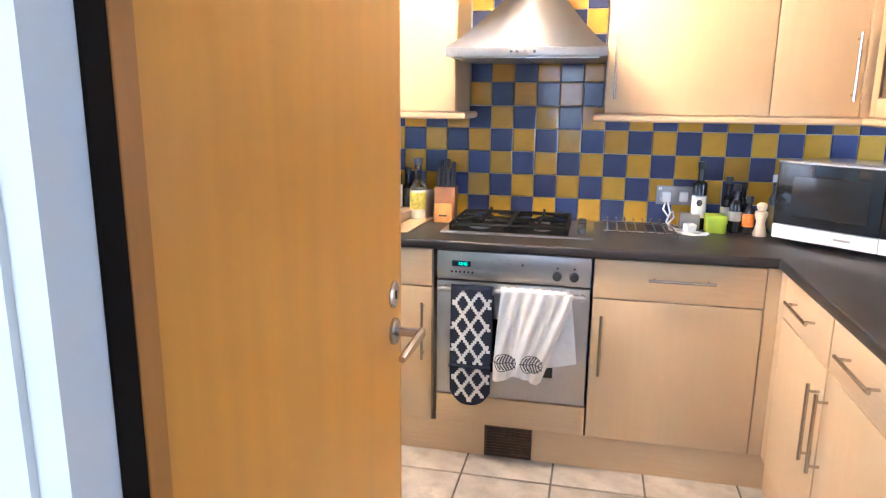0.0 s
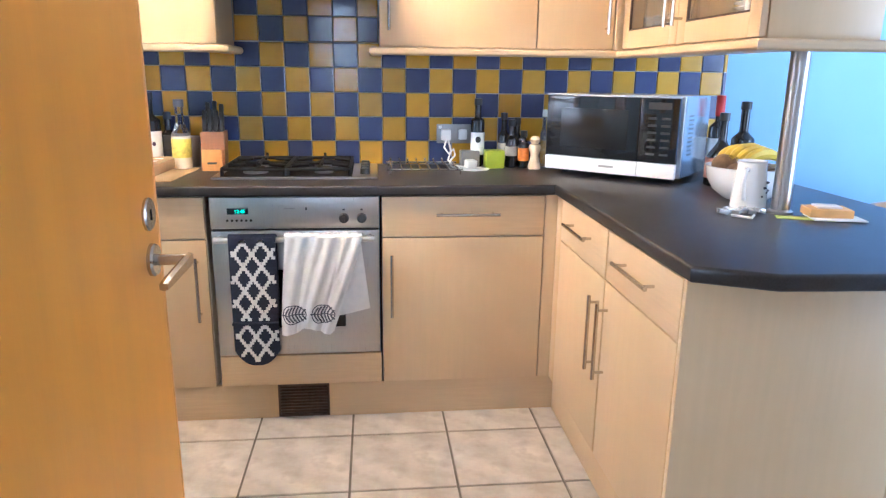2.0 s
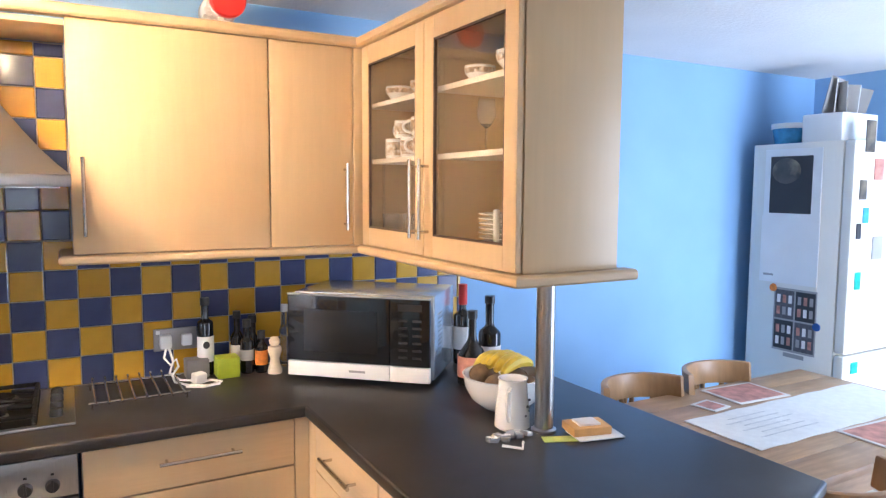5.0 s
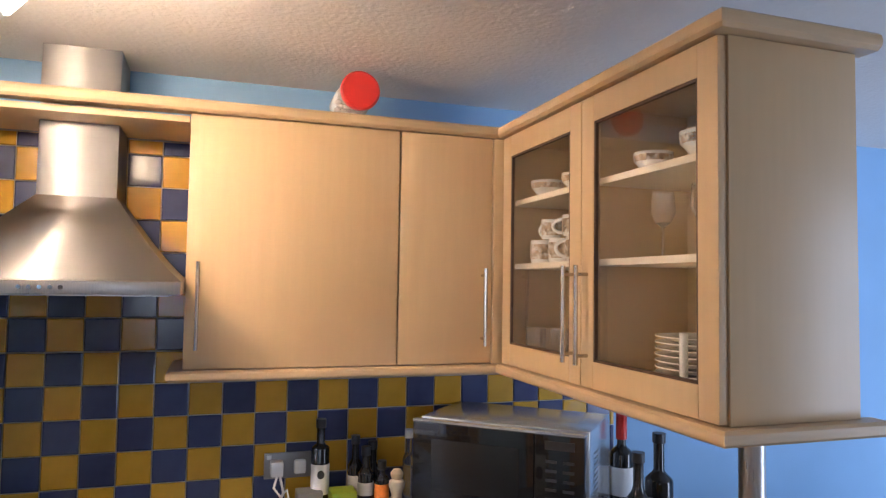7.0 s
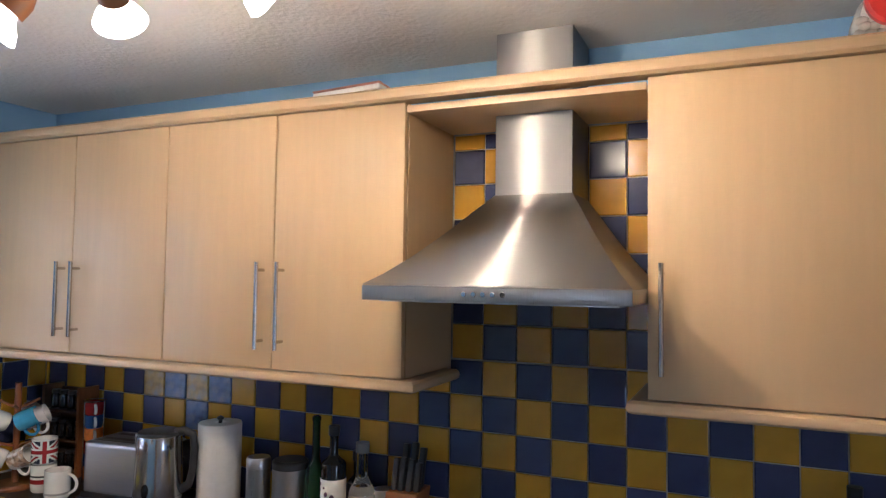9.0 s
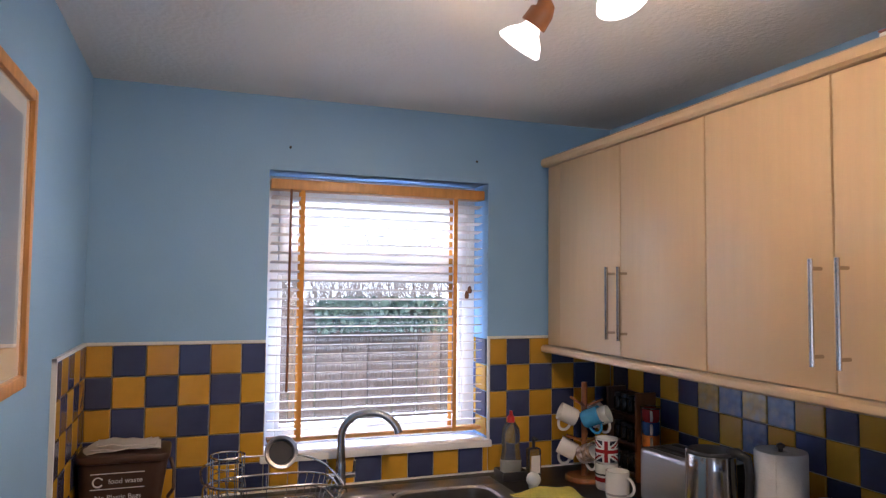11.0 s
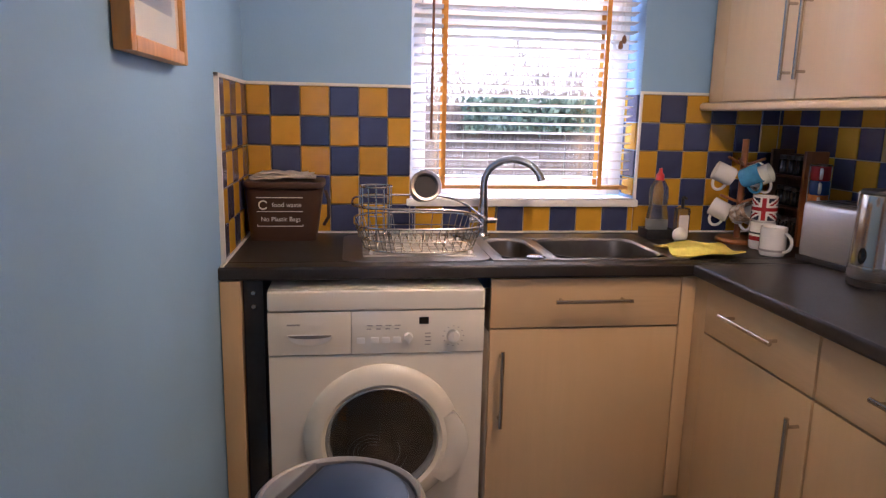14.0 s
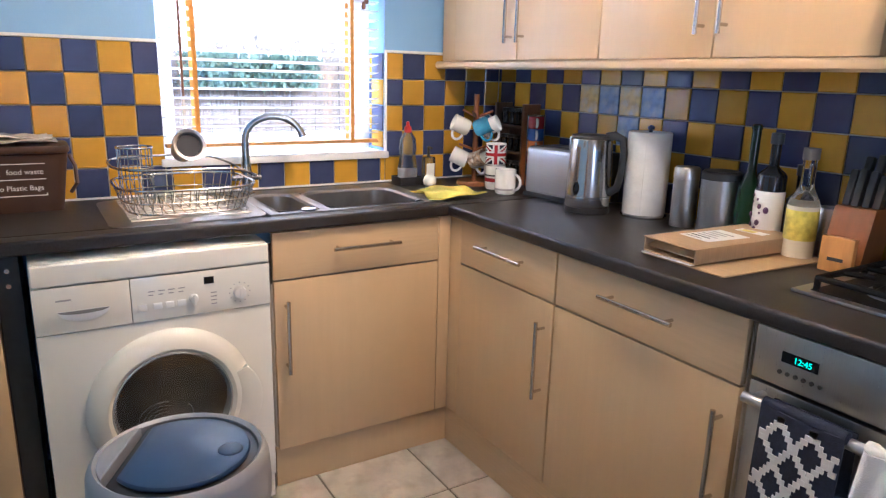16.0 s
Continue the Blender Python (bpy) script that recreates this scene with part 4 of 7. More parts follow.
for bx_, by_, r in ((0.13, -0.335, 0.047), (0.39, -0.335, 0.036), (0.13, -0.15, 0.036), (0.39, -0.15, 0.052)):
    b = part("burner", lathe([(0, 0), (r, 0), (r, 0.010), (r * 0.8, 0.014), (0, 0.014)], bx_, by_, WT1 + 0.011, 24), M["steel"], hob, "steel gas burner")
    part("cap", lathe([(0, 0), (r * 0.82, 0), (r * 0.8, 0.006), (r * 0.6, 0.009), (0, 0.009)], bx_, by_, WT1 + 0.0255, 24), M["black_iron"], b, "black burner cap")
for gx0, gx1 in ((0.022, 0.252), (0.262, 0.492)):
    bars = []
    zt = WT1 + 0.036
    for y in (-0.425, -0.243, -0.068):
        bars.append(tube([(gx0, y, zt), (gx1, y, zt)], 0.0072, 8))
    for x in (gx0, gx1):
        bars.append(tube([(x, -0.425, zt), (x, -0.068, zt)], 0.0072, 8))
    xm = (gx0 + gx1) / 2
    for y0, y1 in ((-0.425, -0.365), (-0.30, -0.185), (-0.12, -0.068)):
        bars.append(tube([(xm, y0, zt), (xm, y1, zt + 0.006)], 0.0068, 8))
    for yc in (-0.335, -0.15):
        bars.append(tube([(gx0, yc, zt), (gx0 + 0.07, yc, zt + 0.006)], 0.0068, 8))
        bars.append(tube([(gx1, yc, zt), (gx1 - 0.07, yc, zt + 0.006)], 0.0068, 8))
    for x in (gx0, gx1):
        for y in (-0.425, -0.243, -0.068):
            bars.append(tube([(x, y, zt), (x, y, WT1 + 0.011)], 0.0068, 8))
    bars.append(tube([(xm, -0.068, zt), (xm, -0.064, zt + 0.02)], 0.006, 6))
    part("pan_support", join(*bars), M["black_iron"], hob, "black cast iron pan support")
for k in range(4):
    part("knob", lathe([(0, 0), (0.019, 0), (0.018, 0.016), (0.015, 0.022), (0, 0.022)], 0.548, -0.13 - k * 0.078, WT1 + 0.009, 24), M["black_plastic"], hob, "black gas knob")

hood = thing("cooker_hood", (0.31, -0.25, 1.58), "brushed steel chimney cooker hood", "cooker hood")
HX0, HX1, HYF, HZ, HR = 0.011, 0.611, -0.52, 1.603, 0.034
bm = bmesh.new()
lo = [bm.verts.new(c) for c in ((HX0, HYF, HZ + HR), (HX1, HYF, HZ + HR), (HX1, -0.012, HZ + HR), (HX0, -0.012, HZ + HR))]
rings = [lo]
cxl, cxr, cyf, zt = 0.216, 0.418, -0.200, 1.870
for t, e in ((0.12, 0.16), (0.3, 0.36), (0.55, 0.60), (0.8, 0.82), (1.0, 1.0)):
    rings.append([bm.verts.new((HX0 + (cxl - HX0) * e, HYF + (cyf - HYF) * e, HZ + HR + (zt - HZ - HR) * t)), bm.verts.new((HX1 + (cxr - HX1) * e, HYF + (cyf - HYF) * e, HZ + HR + (zt - HZ - HR) * t)),
                  bm.verts.new((HX1 + (cxr - HX1) * e, -0.012, HZ + HR + (zt - HZ - HR) * t)), bm.verts.new((HX0 + (cxl - HX0) * e, -0.012, HZ + HR + (zt - HZ - HR) * t))])
for a, b in zip(rings, rings[1:]):
    for i in range(4):
        j = (i + 1) % 4
        bm.faces.new((a[i], a[j], b[j], b[i]))
bm.faces.new(rings[-1])
bm.faces.new(rings[0][::-1])
bmesh.ops.recalc_face_normals(bm, faces=bm.faces[:])
part("canopy", bm, M["hood_steel"], hood)
part("rim", box(HX0, HX1, HYF, -0.012, HZ, HZ + HR - 0.001, 0.003), M["steel_h"], hood)
part("filter", join(box(HX0 + 0.03, 0.302, HYF + 0.03, -0.04, HZ - 0.004, HZ + 0.001), box(0.312, HX1 - 0.03, HYF + 0.03, -0.04, HZ - 0.004, HZ + 0.001)), M["steel"], hood, "grey mesh filter")
part("chimney", box(cxl, cxr, cyf + 0.001, -0.012, 1.866, 2.294, 0.002), M["hood_steel"], hood)
for k in range(5):
    part("button", moved(lathe([(0, 0), (0.006, 0), (0.005, 0.004), (0, 0.004)], seg=12), pose(0.262 + k * 0.0215, HYF, HZ + 0.017, 90)), M["black_plastic"] if k == 4 else M["chrome"], hood)

# ---- things along the hob wall ----
def bottle(name, x, y, label, glass, h, r, neck=0.3, neck_r=0.013, cap=None, band=None, band_mat=None, shoulder=0.12, z=WT1, cap_label=""):
    t = thing(name, (x, y, z), label, "bottle")
    hb = h * (1 - neck - shoulder)
    prof = [(0, 0.002), (r * 0.85, 0), (r, 0.004), (r, hb)]
    for k in range(1, 7):
        a = k / 6
        prof.append((r + (neck_r - r) * (0.5 - 0.5 * math.cos(math.pi * a)), hb + h * shoulder * a))
    prof += [(neck_r, h - 0.016), (neck_r + 0.002, h - 0.014), (neck_r + 0.002, h - 0.004), (neck_r * 0.8, h), (0, h)]
    part("glass", lathe(prof, x, y, z, 24), glass, t)
    if cap:
        part("cap", lathe([(0, 0), (neck_r + 0.0035, 0), (neck_r + 0.0035, 0.028), (0, 0.03)], x, y, z + h - 0.026, 20), cap, t, cap_label)
    if band:
        z0, z1 = band
        part("label", lathe([(r + 0.0006, z0), (r + 0.001, z0 + 0.001), (r + 0.001, z1 - 0.001), (r + 0.0006, z1)], x, y, z, 24), band_mat, t)
    return t


# right of the hob
rack = thing("cooling_rack", (0.78, -0.2, WT1), "chrome wire trivet rack on the worktop", "wire rack")
zt = WT1 + 0.022
for k in range(8):
    xx = 0.655 + k * 0.037
    part("rod", tube([(xx, -0.365, zt + 0.003), (xx, -0.065, zt + 0.003), (xx, -0.058, zt + 0.010)], 0.0036, 8), M["wire"], rack)
for y in (-0.33, -0.10):
    part("cross_rod", tube([(0.635, y, zt - 0.002), (0.935, y, zt - 0.002)], 0.0035, 8), M["wire"], rack)
for x in (0.645, 0.925):
    for y in (-0.33, -0.10):
        part("foot", tube([(x, y, zt - 0.002), (x, y, WT1 + 0.0005)], 0.003, 6), M["nickel"], rack)

sock = thing("wall_socket", (0.93, -0.01, 1.044), "double wall socket with two plugs", "wall socket")
part("plate", box(0.858, 1.008, -0.019, -0.0095, 1.003, 1.085, 0.003), M["socket_steel"], sock, "brushed steel socket plate")
part("plug", box(0.876, 0.916, -0.062, -0.0195, 1.018, 1.066, 0.007), M["white_plastic"], sock, "white plug")
part("plug", box(0.951, 0.989, -0.046, -0.0195, 1.020, 1.064, 0.008), M["white_plastic"], sock, "white plug")
part("switch", box(0.866, 0.880, -0.022, -0.0191, 1.066, 1.079, 0.001), M["white_plastic"], sock)
cable = thing("charger", (0.96, -0.15, WT1), "white phone charger with coiled cable", "charger")
part("cable", tube([(0.896, -0.055, 1.02), (0.885, -0.075, 0.99), (0.905, -0.085, 0.965), (0.925, -0.09, 0.985), (0.93, -0.10, 0.96), (0.905, -0.12, 0.935), (0.91, -0.15, 0.918), (0.95, -0.20, 0.914), (1.01, -0.235, 0.914), (1.06, -0.20, 0.914), (1.03, -0.17, 0.915), (0.97, -0.19, 0.916), (0.94, -0.215, 0.914), (0.99, -0.245, 0.914), (1.05, -0.225, 0.914)], 0.0042, 8), M["white_plastic"], cable)
part("cable", tube([(0.905, -0.055, 1.02), (0.915, -0.08, 0.975), (0.90, -0.10, 0.94), (0.93, -0.13, 0.918), (0.985, -0.16, 0.915)], 0.0042, 8), M["white_plastic"], cable)
part("adapter", moved(box(-0.022, 0.022, -0.018, 0.018, 0, 0.036, 0.006), pose(0.985, -0.185, WT1 + 0.005, 8, 0, 25)), M["white_plastic"], cable)
solo("grey_box", box(0.955, 1.035, -0.115, -0.045, WT1 + 0.0005, 0.978, 0.004), M["grey_plastic"], "small grey plastic box on the worktop", "box", at=(0.99, -0.08, WT1))
solo("green_box", box(1.055, 1.135, -0.165, -0.085, WT1 + 0.0005, 0.985, 0.005), M["green_plastic"], "lime green square tin on the worktop", "box", at=(1.09, -0.12, WT1))
b = bottle("olive_oil_bottle", 1.032, -0.06, "dark square oil bottle with white label", M["dark_glass"], 0.285, 0.029, 0.26, 0.013, M["black_plastic"], (0.05, 0.145), M["paper"], 0.06)
part("picture_mark", ball(1.030, -0.0905, WT1 + 0.115, 0.012, 0.002, 0.014, 12), M["ink"], b)
bottle("sauce_bottle", 1.148, -0.055, "dark brown glass sauce bottle with cap", M["dark_glass"], 0.225, 0.024, 0.3, 0.011, M["black_plastic"], (0.03, 0.10), M["grey_ink"], 0.14)
bottle("sauce_bottle", 1.172, -0.11, "dark vinegar bottle with small label", M["dark_glass"], 0.20, 0.025, 0.3, 0.012, M["black_plastic"], (0.05, 0.09), M["grey_ink"], 0.12)
bottle("sauce_bottle", 1.205, -0.06, "tall dark glass sauce bottle", M["dark_glass"], 0.205, 0.023, 0.3, 0.012, M["black_plastic"], None, None, 0.14)
bottle("sauce_bottle", 1.222, -0.125, "brown bottle with bright orange label", M["dark_glass"], 0.155, 0.023, 0.24, 0.011, M["black_plastic"], (0.03, 0.085), M["orange_label"], 0.14)
mill = solo("pepper_mill", lathe([(0, 0), (0.026, 0), (0.027, 0.012), (0.021, 0.03), (0.0165, 0.055), (0.021, 0.072), (0.026, 0.085), (0.024, 0.1), (0.014, 0.106), (0.019, 0.112), (0.021, 0.125), (0.012, 0.136), (0, 0.137)], 1.262, -0.165, WT1 + 0.0005), M["mill"], "pale turned wooden pepper mill", "pepper mill", at=(1.262, -0.165, WT1))
bottle("spray_bottle", 1.325, -0.075, "tall clear plastic spray bottle", M["soap"], 0.24, 0.020, 0.28, 0.010, M["white_plastic"], None, None, 0.14)

mw = thing("microwave", (1.615, -0.305, WT1), "silver and black microwave oven with white lower band", "microwave", turn=-42.0)
L = dict(local=True)
mwb = part("body", box(-0.265, 0.265, -0.15, 0.165, 0.018, 0.318, 0.006), M["silver"], mw, "silver casing", **L)
mwd = part("door", box(-0.263, 0.118, -0.212, -0.191, 0.078, 0.312, 0.003), M["black_glass"], mw, "black glass door", **L)
part("mesh_window", box(-0.20, 0.075, -0.2135, -0.2125, 0.115, 0.265, 0.0004), M["mesh_glass"], mwd, **L)
mwp = part("control_panel", box(0.121, 0.263, -0.212, -0.191, 0.078, 0.312, 0.003), M["black_glass"], mw, **L)
part("display", box(0.15, 0.235, -0.2132, -0.2122, 0.272, 0.296), M["key_grey"], mwp, **L)
for r in range(6):
    for c in range(2):
        part("key", box(0.152 + c * 0.05, 0.184 + c * 0.05, -0.2128, -0.2121, 0.105 + r * 0.026, 0.113 + r * 0.026), M["key_grey"], mwp, **L)
part("lower_band", box(-0.263, 0.118, -0.213, -0.191, 0.022, 0.075, 0.003), M["white_plastic"], mw, "silver white lower band", **L)
part("lower_band", box(0.121, 0.263, -0.213, -0.191, 0.022, 0.075, 0.003), M["white_plastic"], mw, "silver white lower band", **L)
part("logo_plate", box(-0.03, 0.03, -0.2142, -0.213, 0.045, 0.053), M["grey_ink"], mw, **L)
part("top_trim", box(-0.263, 0.263, -0.2125, -0.191, 0.3135, 0.3195), M["silver"], mw, "silver top edge", **L)
for k in range(10):
    part("vent_slot", box(0.2645, 0.2662, -0.10, -0.04, 0.10 + k * 0.016, 0.105 + k * 0.016), M["grey_plastic"], mwb, **L)
for x in (-0.22, 0.22):
    for y in (-0.11, 0.11):
        part("foot", lathe([(0, 0), (0.014, 0), (0.016, 0.018), (0, 0.018)], x, y, 0.0006, 14), M["black_plastic"], mw, **L)

# peninsula
wine = bottle("wine_bottle", 1.965, -0.36, "dark red wine bottle with red capsule", M["dark_glass"], 0.315, 0.037, 0.3, 0.014, M["red_plastic"], (0.06, 0.15), M["paper"], 0.10, cap_label="red capsule")
part("capsule", lathe([(0.0165, 0), (0.0175, 0.001), (0.0175, 0.075), (0.0165, 0.076)], 1.965, -0.36, WT1 + 0.236, 20), M["red_plastic"], wine, "red capsule")
b = bottle("liqueur_bottle", 1.845, -0.63, "round dark liqueur bottle with patterned label", M["dark_glass"], 0.262, 0.052, 0.34, 0.0145, M["black_plastic"], (0.03, 0.105), M["pink_print"], 0.30)
b = bottle("wine_bottle", 1.95, -0.58, "dark green port bottle with long neck", M["dark_glass"], 0.30, 0.041, 0.34, 0.0155, M["black_plastic"], (0.05, 0.12), M["paper"], 0.12)
bowl = thing("fruit_bowl", (1.80, -0.90, WT1), "white ceramic bowl of bananas and other fruit", "fruit bowl")
bx0, by0 = 1.80, -0.90
part("bowl", lathe([(0, 0.006), (0.06, 0.003), (0.064, 0), (0.072, 0.004), (0.105, 0.03), (0.124, 0.065), (0.131, 0.105), (0.134, 0.108), (0.128, 0.108), (0.119, 0.068), (0.10, 0.036), (0.06, 0.014), (0, 0.013)], bx0, by0, WT1 + 0.0005, 40), M["ceramic"], bowl)
for k in range(5):
    off = -0.045 + k * 0.026
    ang = 0.9 + k * 0.10
    ptsb, rad = [], []
    for i in range(11):
        s = i / 10
        a = -0.75 + 1.5 * s
        ptsb.append((bx0 + 0.005 + 0.105 * math.sin(a) * math.cos(ang - 1.0) - off * 0.35, by0 + off + 0.03 * math.sin(a), WT1 + 0.075 + 0.088 * math.cos(a) - 0.005 * abs(k - 2)))
        rad.append(0.0195 * max(0.22, math.sin(math.pi * min(1, max(0, s * 0.92 + 0.06))) ** 0.45))
    ban = solo("banana", tube(ptsb, 0.02, 8, radii=rad), M["banana"], "ripe yellow banana lying in the bowl", "banana", "bananas", at=(bx0, by0 + off, WT1 + 0.1))
for x, y, z, r in ((-0.075, 0.015, 0.112, 0.036), (-0.06, -0.05, 0.088, 0.038), (0.07, 0.03, 0.075, 0.036), (-0.02, 0.065, 0.078, 0.037), (0.05, -0.05, 0.074, 0.037)):
    solo("kiwi_fruit", ball(bx0 + x, by0 + y, WT1 + z, r * 1.15, r, r * 0.95, 18), M["brown_fruit"], "brown round fruit in the bowl", "fruit", "fruits", at=(bx0 + x, by0 + y, WT1 + z))
jug = thing("jug", (1.715, -1.07, WT1), "white ceramic jug with small floral print", "jug")
part("body", lathe([(0, 0.003), (0.046, 0), (0.052, 0.006), (0.050, 0.05), (0.043, 0.11), (0.041, 0.142), (0.044, 0.147), (0.040, 0.147), (0.037, 0.14), (0.039, 0.10), (0.045, 0.02), (0, 0.012)], 1.715, -1.07, WT1 + 0.0005, 32), M["ceramic"], jug)
part("handle", tube([(1.685, -1.10, WT1 + 0.125), (1.668, -1.118, WT1 + 0.122), (1.66, -1.126, WT1 + 0.09), (1.668, -1.118, WT1 + 0.05), (1.68, -1.105, WT1 + 0.035)], 0.007, 10), M["ceramic"], jug)
for x, z in ((0.022, 0.07), (0.03, 0.055), (0.036, 0.085), (0.012, 0.045), (0.04, 0.06)):
    part("flower_print", ball(1.715 + x, -1.07 - math.sqrt(max(0.0001, 0.0485 ** 2 - x * x)), WT1 + z, 0.006, 0.003, 0.004, 8), M["print_grey"], jug)
foil = thing("foil_packet", (1.645, -1.16, WT1), "crumpled foil strip and white clip", "packet")
part("foil", join(*[moved(box(-0.016, 0.016, -0.012, 0.012, 0, 0.014, 0.004), pose(1.595 + k * 0.022, -1.145 + 0.008 * math.sin(k * 2.3), WT1 + 0.001 + 0.003 * (k % 2), 12 * math.sin(k * 1.7), 10 * math.cos(k), 20 * k)) for k in range(6)]), M["silver"], foil)
part("clip", join(tube([(1.60, -1.19, WT1 + 0.006), (1.635, -1.235, WT1 + 0.006), (1.665, -1.195, WT1 + 0.006)], 0.004, 6)), M["white_plastic"], foil)
solo("leaflet", moved(box(-0.075, 0.075, -0.02, 0.02, 0, 0.002), pose(1.80, -1.225, WT1 + 0.0005, 0, 0, -22)), M["green_paper"], "yellow green folded leaflet under the pole", "leaflet", at=(1.80, -1.225, WT1))
solo("envelope", moved(box(-0.07, 0.07, -0.045, 0.045, 0, 0.003), pose(1.885, -1.235, WT1 + 0.0028, 0, 0, -12)), M["paper"], "small white folded papers on the worktop", "papers", at=(1.885, -1.235, WT1))
sb = thing("note_block", (1.875, -1.21, WT1), "small orange and cream note block", "note block", turn=-14)
part("block", box(-0.058, 0.058, -0.042, 0.042, 0.0065, 0.030, 0.003), M["sponge"], sb, local=True)
part("pad", box(-0.035, 0.03, -0.028, 0.026, 0.0305, 0.037, 0.002), M["mount"], sb, "cream pad on top", local=True)

# left of the hob
block = thing("knife_block", (-0.062, -0.155, WT1), "beech knife block with black knives", "knife block", turn=4)
part("block", moved(prism([(-0.046, -0.05), (0.046, -0.05), (0.046, 0.055), (-0.046, 0.055)], 0, 0.15, 0.003), Matrix(((1, 0, 0, 0), (0, 1, 0.28, 0), (0, 0, 1, 0.0006), (0, 0, 0, 1)))), M["knife_block"], block, local=True)
part("front_step", box(-0.038, 0.038, -0.068, -0.0505, 0.0006, 0.085, 0.003), M["oak"], block, local=True)
part("maker_mark", box(-0.018, 0.018, -0.0692, -0.0682, 0.028, 0.036), M["ink"], block, local=True)
for i, (x, y, ln) in enumerate(((-0.033, -0.022, 0.088), (-0.012, -0.024, 0.092), (0.012, -0.022, 0.088), (0.034, -0.020, 0.080), (-0.026, 0.022, 0.118), (0.0, 0.024, 0.124), (0.027, 0.020, 0.112))):
    k = part("knife", moved(box(-0.0085, 0.0085, -0.0125, 0.0125, 0, ln, 0.005), Matrix.Translation((x, y + 0.042, 0.1475)) @ Matrix.Rotation(-0.27, 4, "X")), M["black_plastic"], block, "black knife handle", local=True)
    for f in (0.3, 0.65):
        part("rivet", moved(lathe([(0, 0), (0.0026, 0), (0.0022, 0.0008), (0, 0.001)], seg=10), Matrix.Translation((x, y + 0.042, 0.1475)) @ Matrix.Rotation(-0.27, 4, "X") @ Matrix.Translation((0.0085, 0, ln * f)) @ Matrix.Rotation(math.pi / 2, 4, "Y")), M["nickel"], k, local=True)
def canister(x, y, r, h, lid_mat, label, lid_h=0.03):
    t = thing("canister", (x, y, WT1), label, "canister", "canisters")
    part("body", lathe([(0, 0), (r, 0), (r, h - lid_h), (0, h - lid_h)], x, y, WT1 + 0.0006, 32), M["steel_h"], t)
    part("lid", lathe([(0, 0), (r * 1.01, 0), (r * 1.01, lid_h - 0.006), (r * 0.9, lid_h), (0, lid_h)], x, y, WT1 + 0.001 + h - lid_h, 32), lid_mat, t)
    return t
canister(-0.165, -0.075, 0.032, 0.125, M["steel_h"], "small steel canister with lid beside the knife block")
canister(-0.584, -0.12, 0.037, 0.18, M["steel"], "tall steel kitchen canister", 0.035)
canister(-0.478, -0.10, 0.055, 0.18, M["black_plastic"], "steel kitchen canister with black lid", 0.025)
bottle("vinegar_bottle", -0.392, -0.09, "tall green glass bottle", M["green_glass"], 0.32, 0.032, 0.38, 0.012, None, None, None, 0.2)
b = bottle("spirit_bottle", -0.312, -0.115, "clear bottle with black and white label", M["dark_glass"], 0.30, 0.037, 0.27, 0.013, M["black_plastic"], (0.02, 0.15), M["paper"], 0.10)
blot = random.Random(11)
for k in range(13):
    a, r = -2.6 + blot.uniform(0, 1.5), blot.uniform(0.0035, 0.0095)
    part("label_mark", ball(-0.312 + 0.0376 * math.cos(a), -0.115 + 0.0376 * math.sin(a), WT1 + 0.030 + 0.0088 * k, r * 0.8, r * 0.8, r, 8), M["purple_print"], b)
bottle("spirit_bottle", -0.262, -0.06, "dark glass bottle against the tiles", M["dark_glass"], 0.22, 0.03, 0.3, 0.012, M["black_plastic"], (0.02, 0.13), M["ink"], 0.12)
sq = bottle("dressing_bottle", -0.185, -0.165, "clear bottle of cream sauce with yellow label", M["clear"], 0.275, 0.037, 0.30, 0.016, M["grey_plastic"], (0.05, 0.125), M["yellow_label"], 0.22, cap_label="grey screw cap")
part("sauce", lathe([(0, 0.006), (0.0372, 0.006), (0.0374, 0.135), (0, 0.135)], -0.185, -0.165, WT1, 24), M["cream_sauce"], sq)
par = thing("parcel", (-0.297, -0.314, WT1), "opened brown cardboard mailer with white label", "parcel", turn=-3)
part("flap", moved(box(-0.085, 0.165, -0.186, 0.188, 0, 0.0035, 0.001), pose(0, 0, 0.0008, 0, -0.3, 0)), M["card"], par, local=True)
part("inner_flap", moved(box(-0.086, 0.070, -0.192, 0.10, 0, 0.003, 0.001), pose(0, 0, 0.0062, 0, -0.8, 1.2)), M["paper"], par, "pale inner flap", local=True)
lid = part("box", join(box(-0.083, 0.082, -0.189, 0.19, 0.0445, 0.0480, 0.0012), box(0.078, 0.082, -0.186, 0.188, 0.0105, 0.0445, 0.001), box(-0.083, -0.079, -0.186, 0.188, 0.0105, 0.0445, 0.001),
                 box(-0.079, 0.078, 0.184, 0.188, 0.0105, 0.0445, 0.001), box(-0.080, 0.079, -0.187, 0.187, 0.0105, 0.0135, 0.001)), M["card"], par, local=True)
part("tuck_flap", moved(box(-0.076, 0.074, -0.05, 0.0, 0, 0.003, 0.001), pose(0, -0.132, 0.040, 22, 0, 0)), M["card"], lid, local=True)
part("address_label", moved(box(-0.048, 0.048, -0.082, 0.062, 0.0, 0.0006), pose(-0.006, -0.012, 0.0482, 0, 0, -3)), M["paper"], lid, "white paper label", local=True)
for k in range(6):
    part("print_bar", moved(box(-0.040, 0.012 + 0.008 * (k % 3), -0.070 + k * 0.019, -0.064 + k * 0.019, 0.0006, 0.0009), pose(-0.006, -0.012, 0.0482, 0, 0, -3)), M["ink"] if k == 1 else M["grey_ink"], lid, local=True)
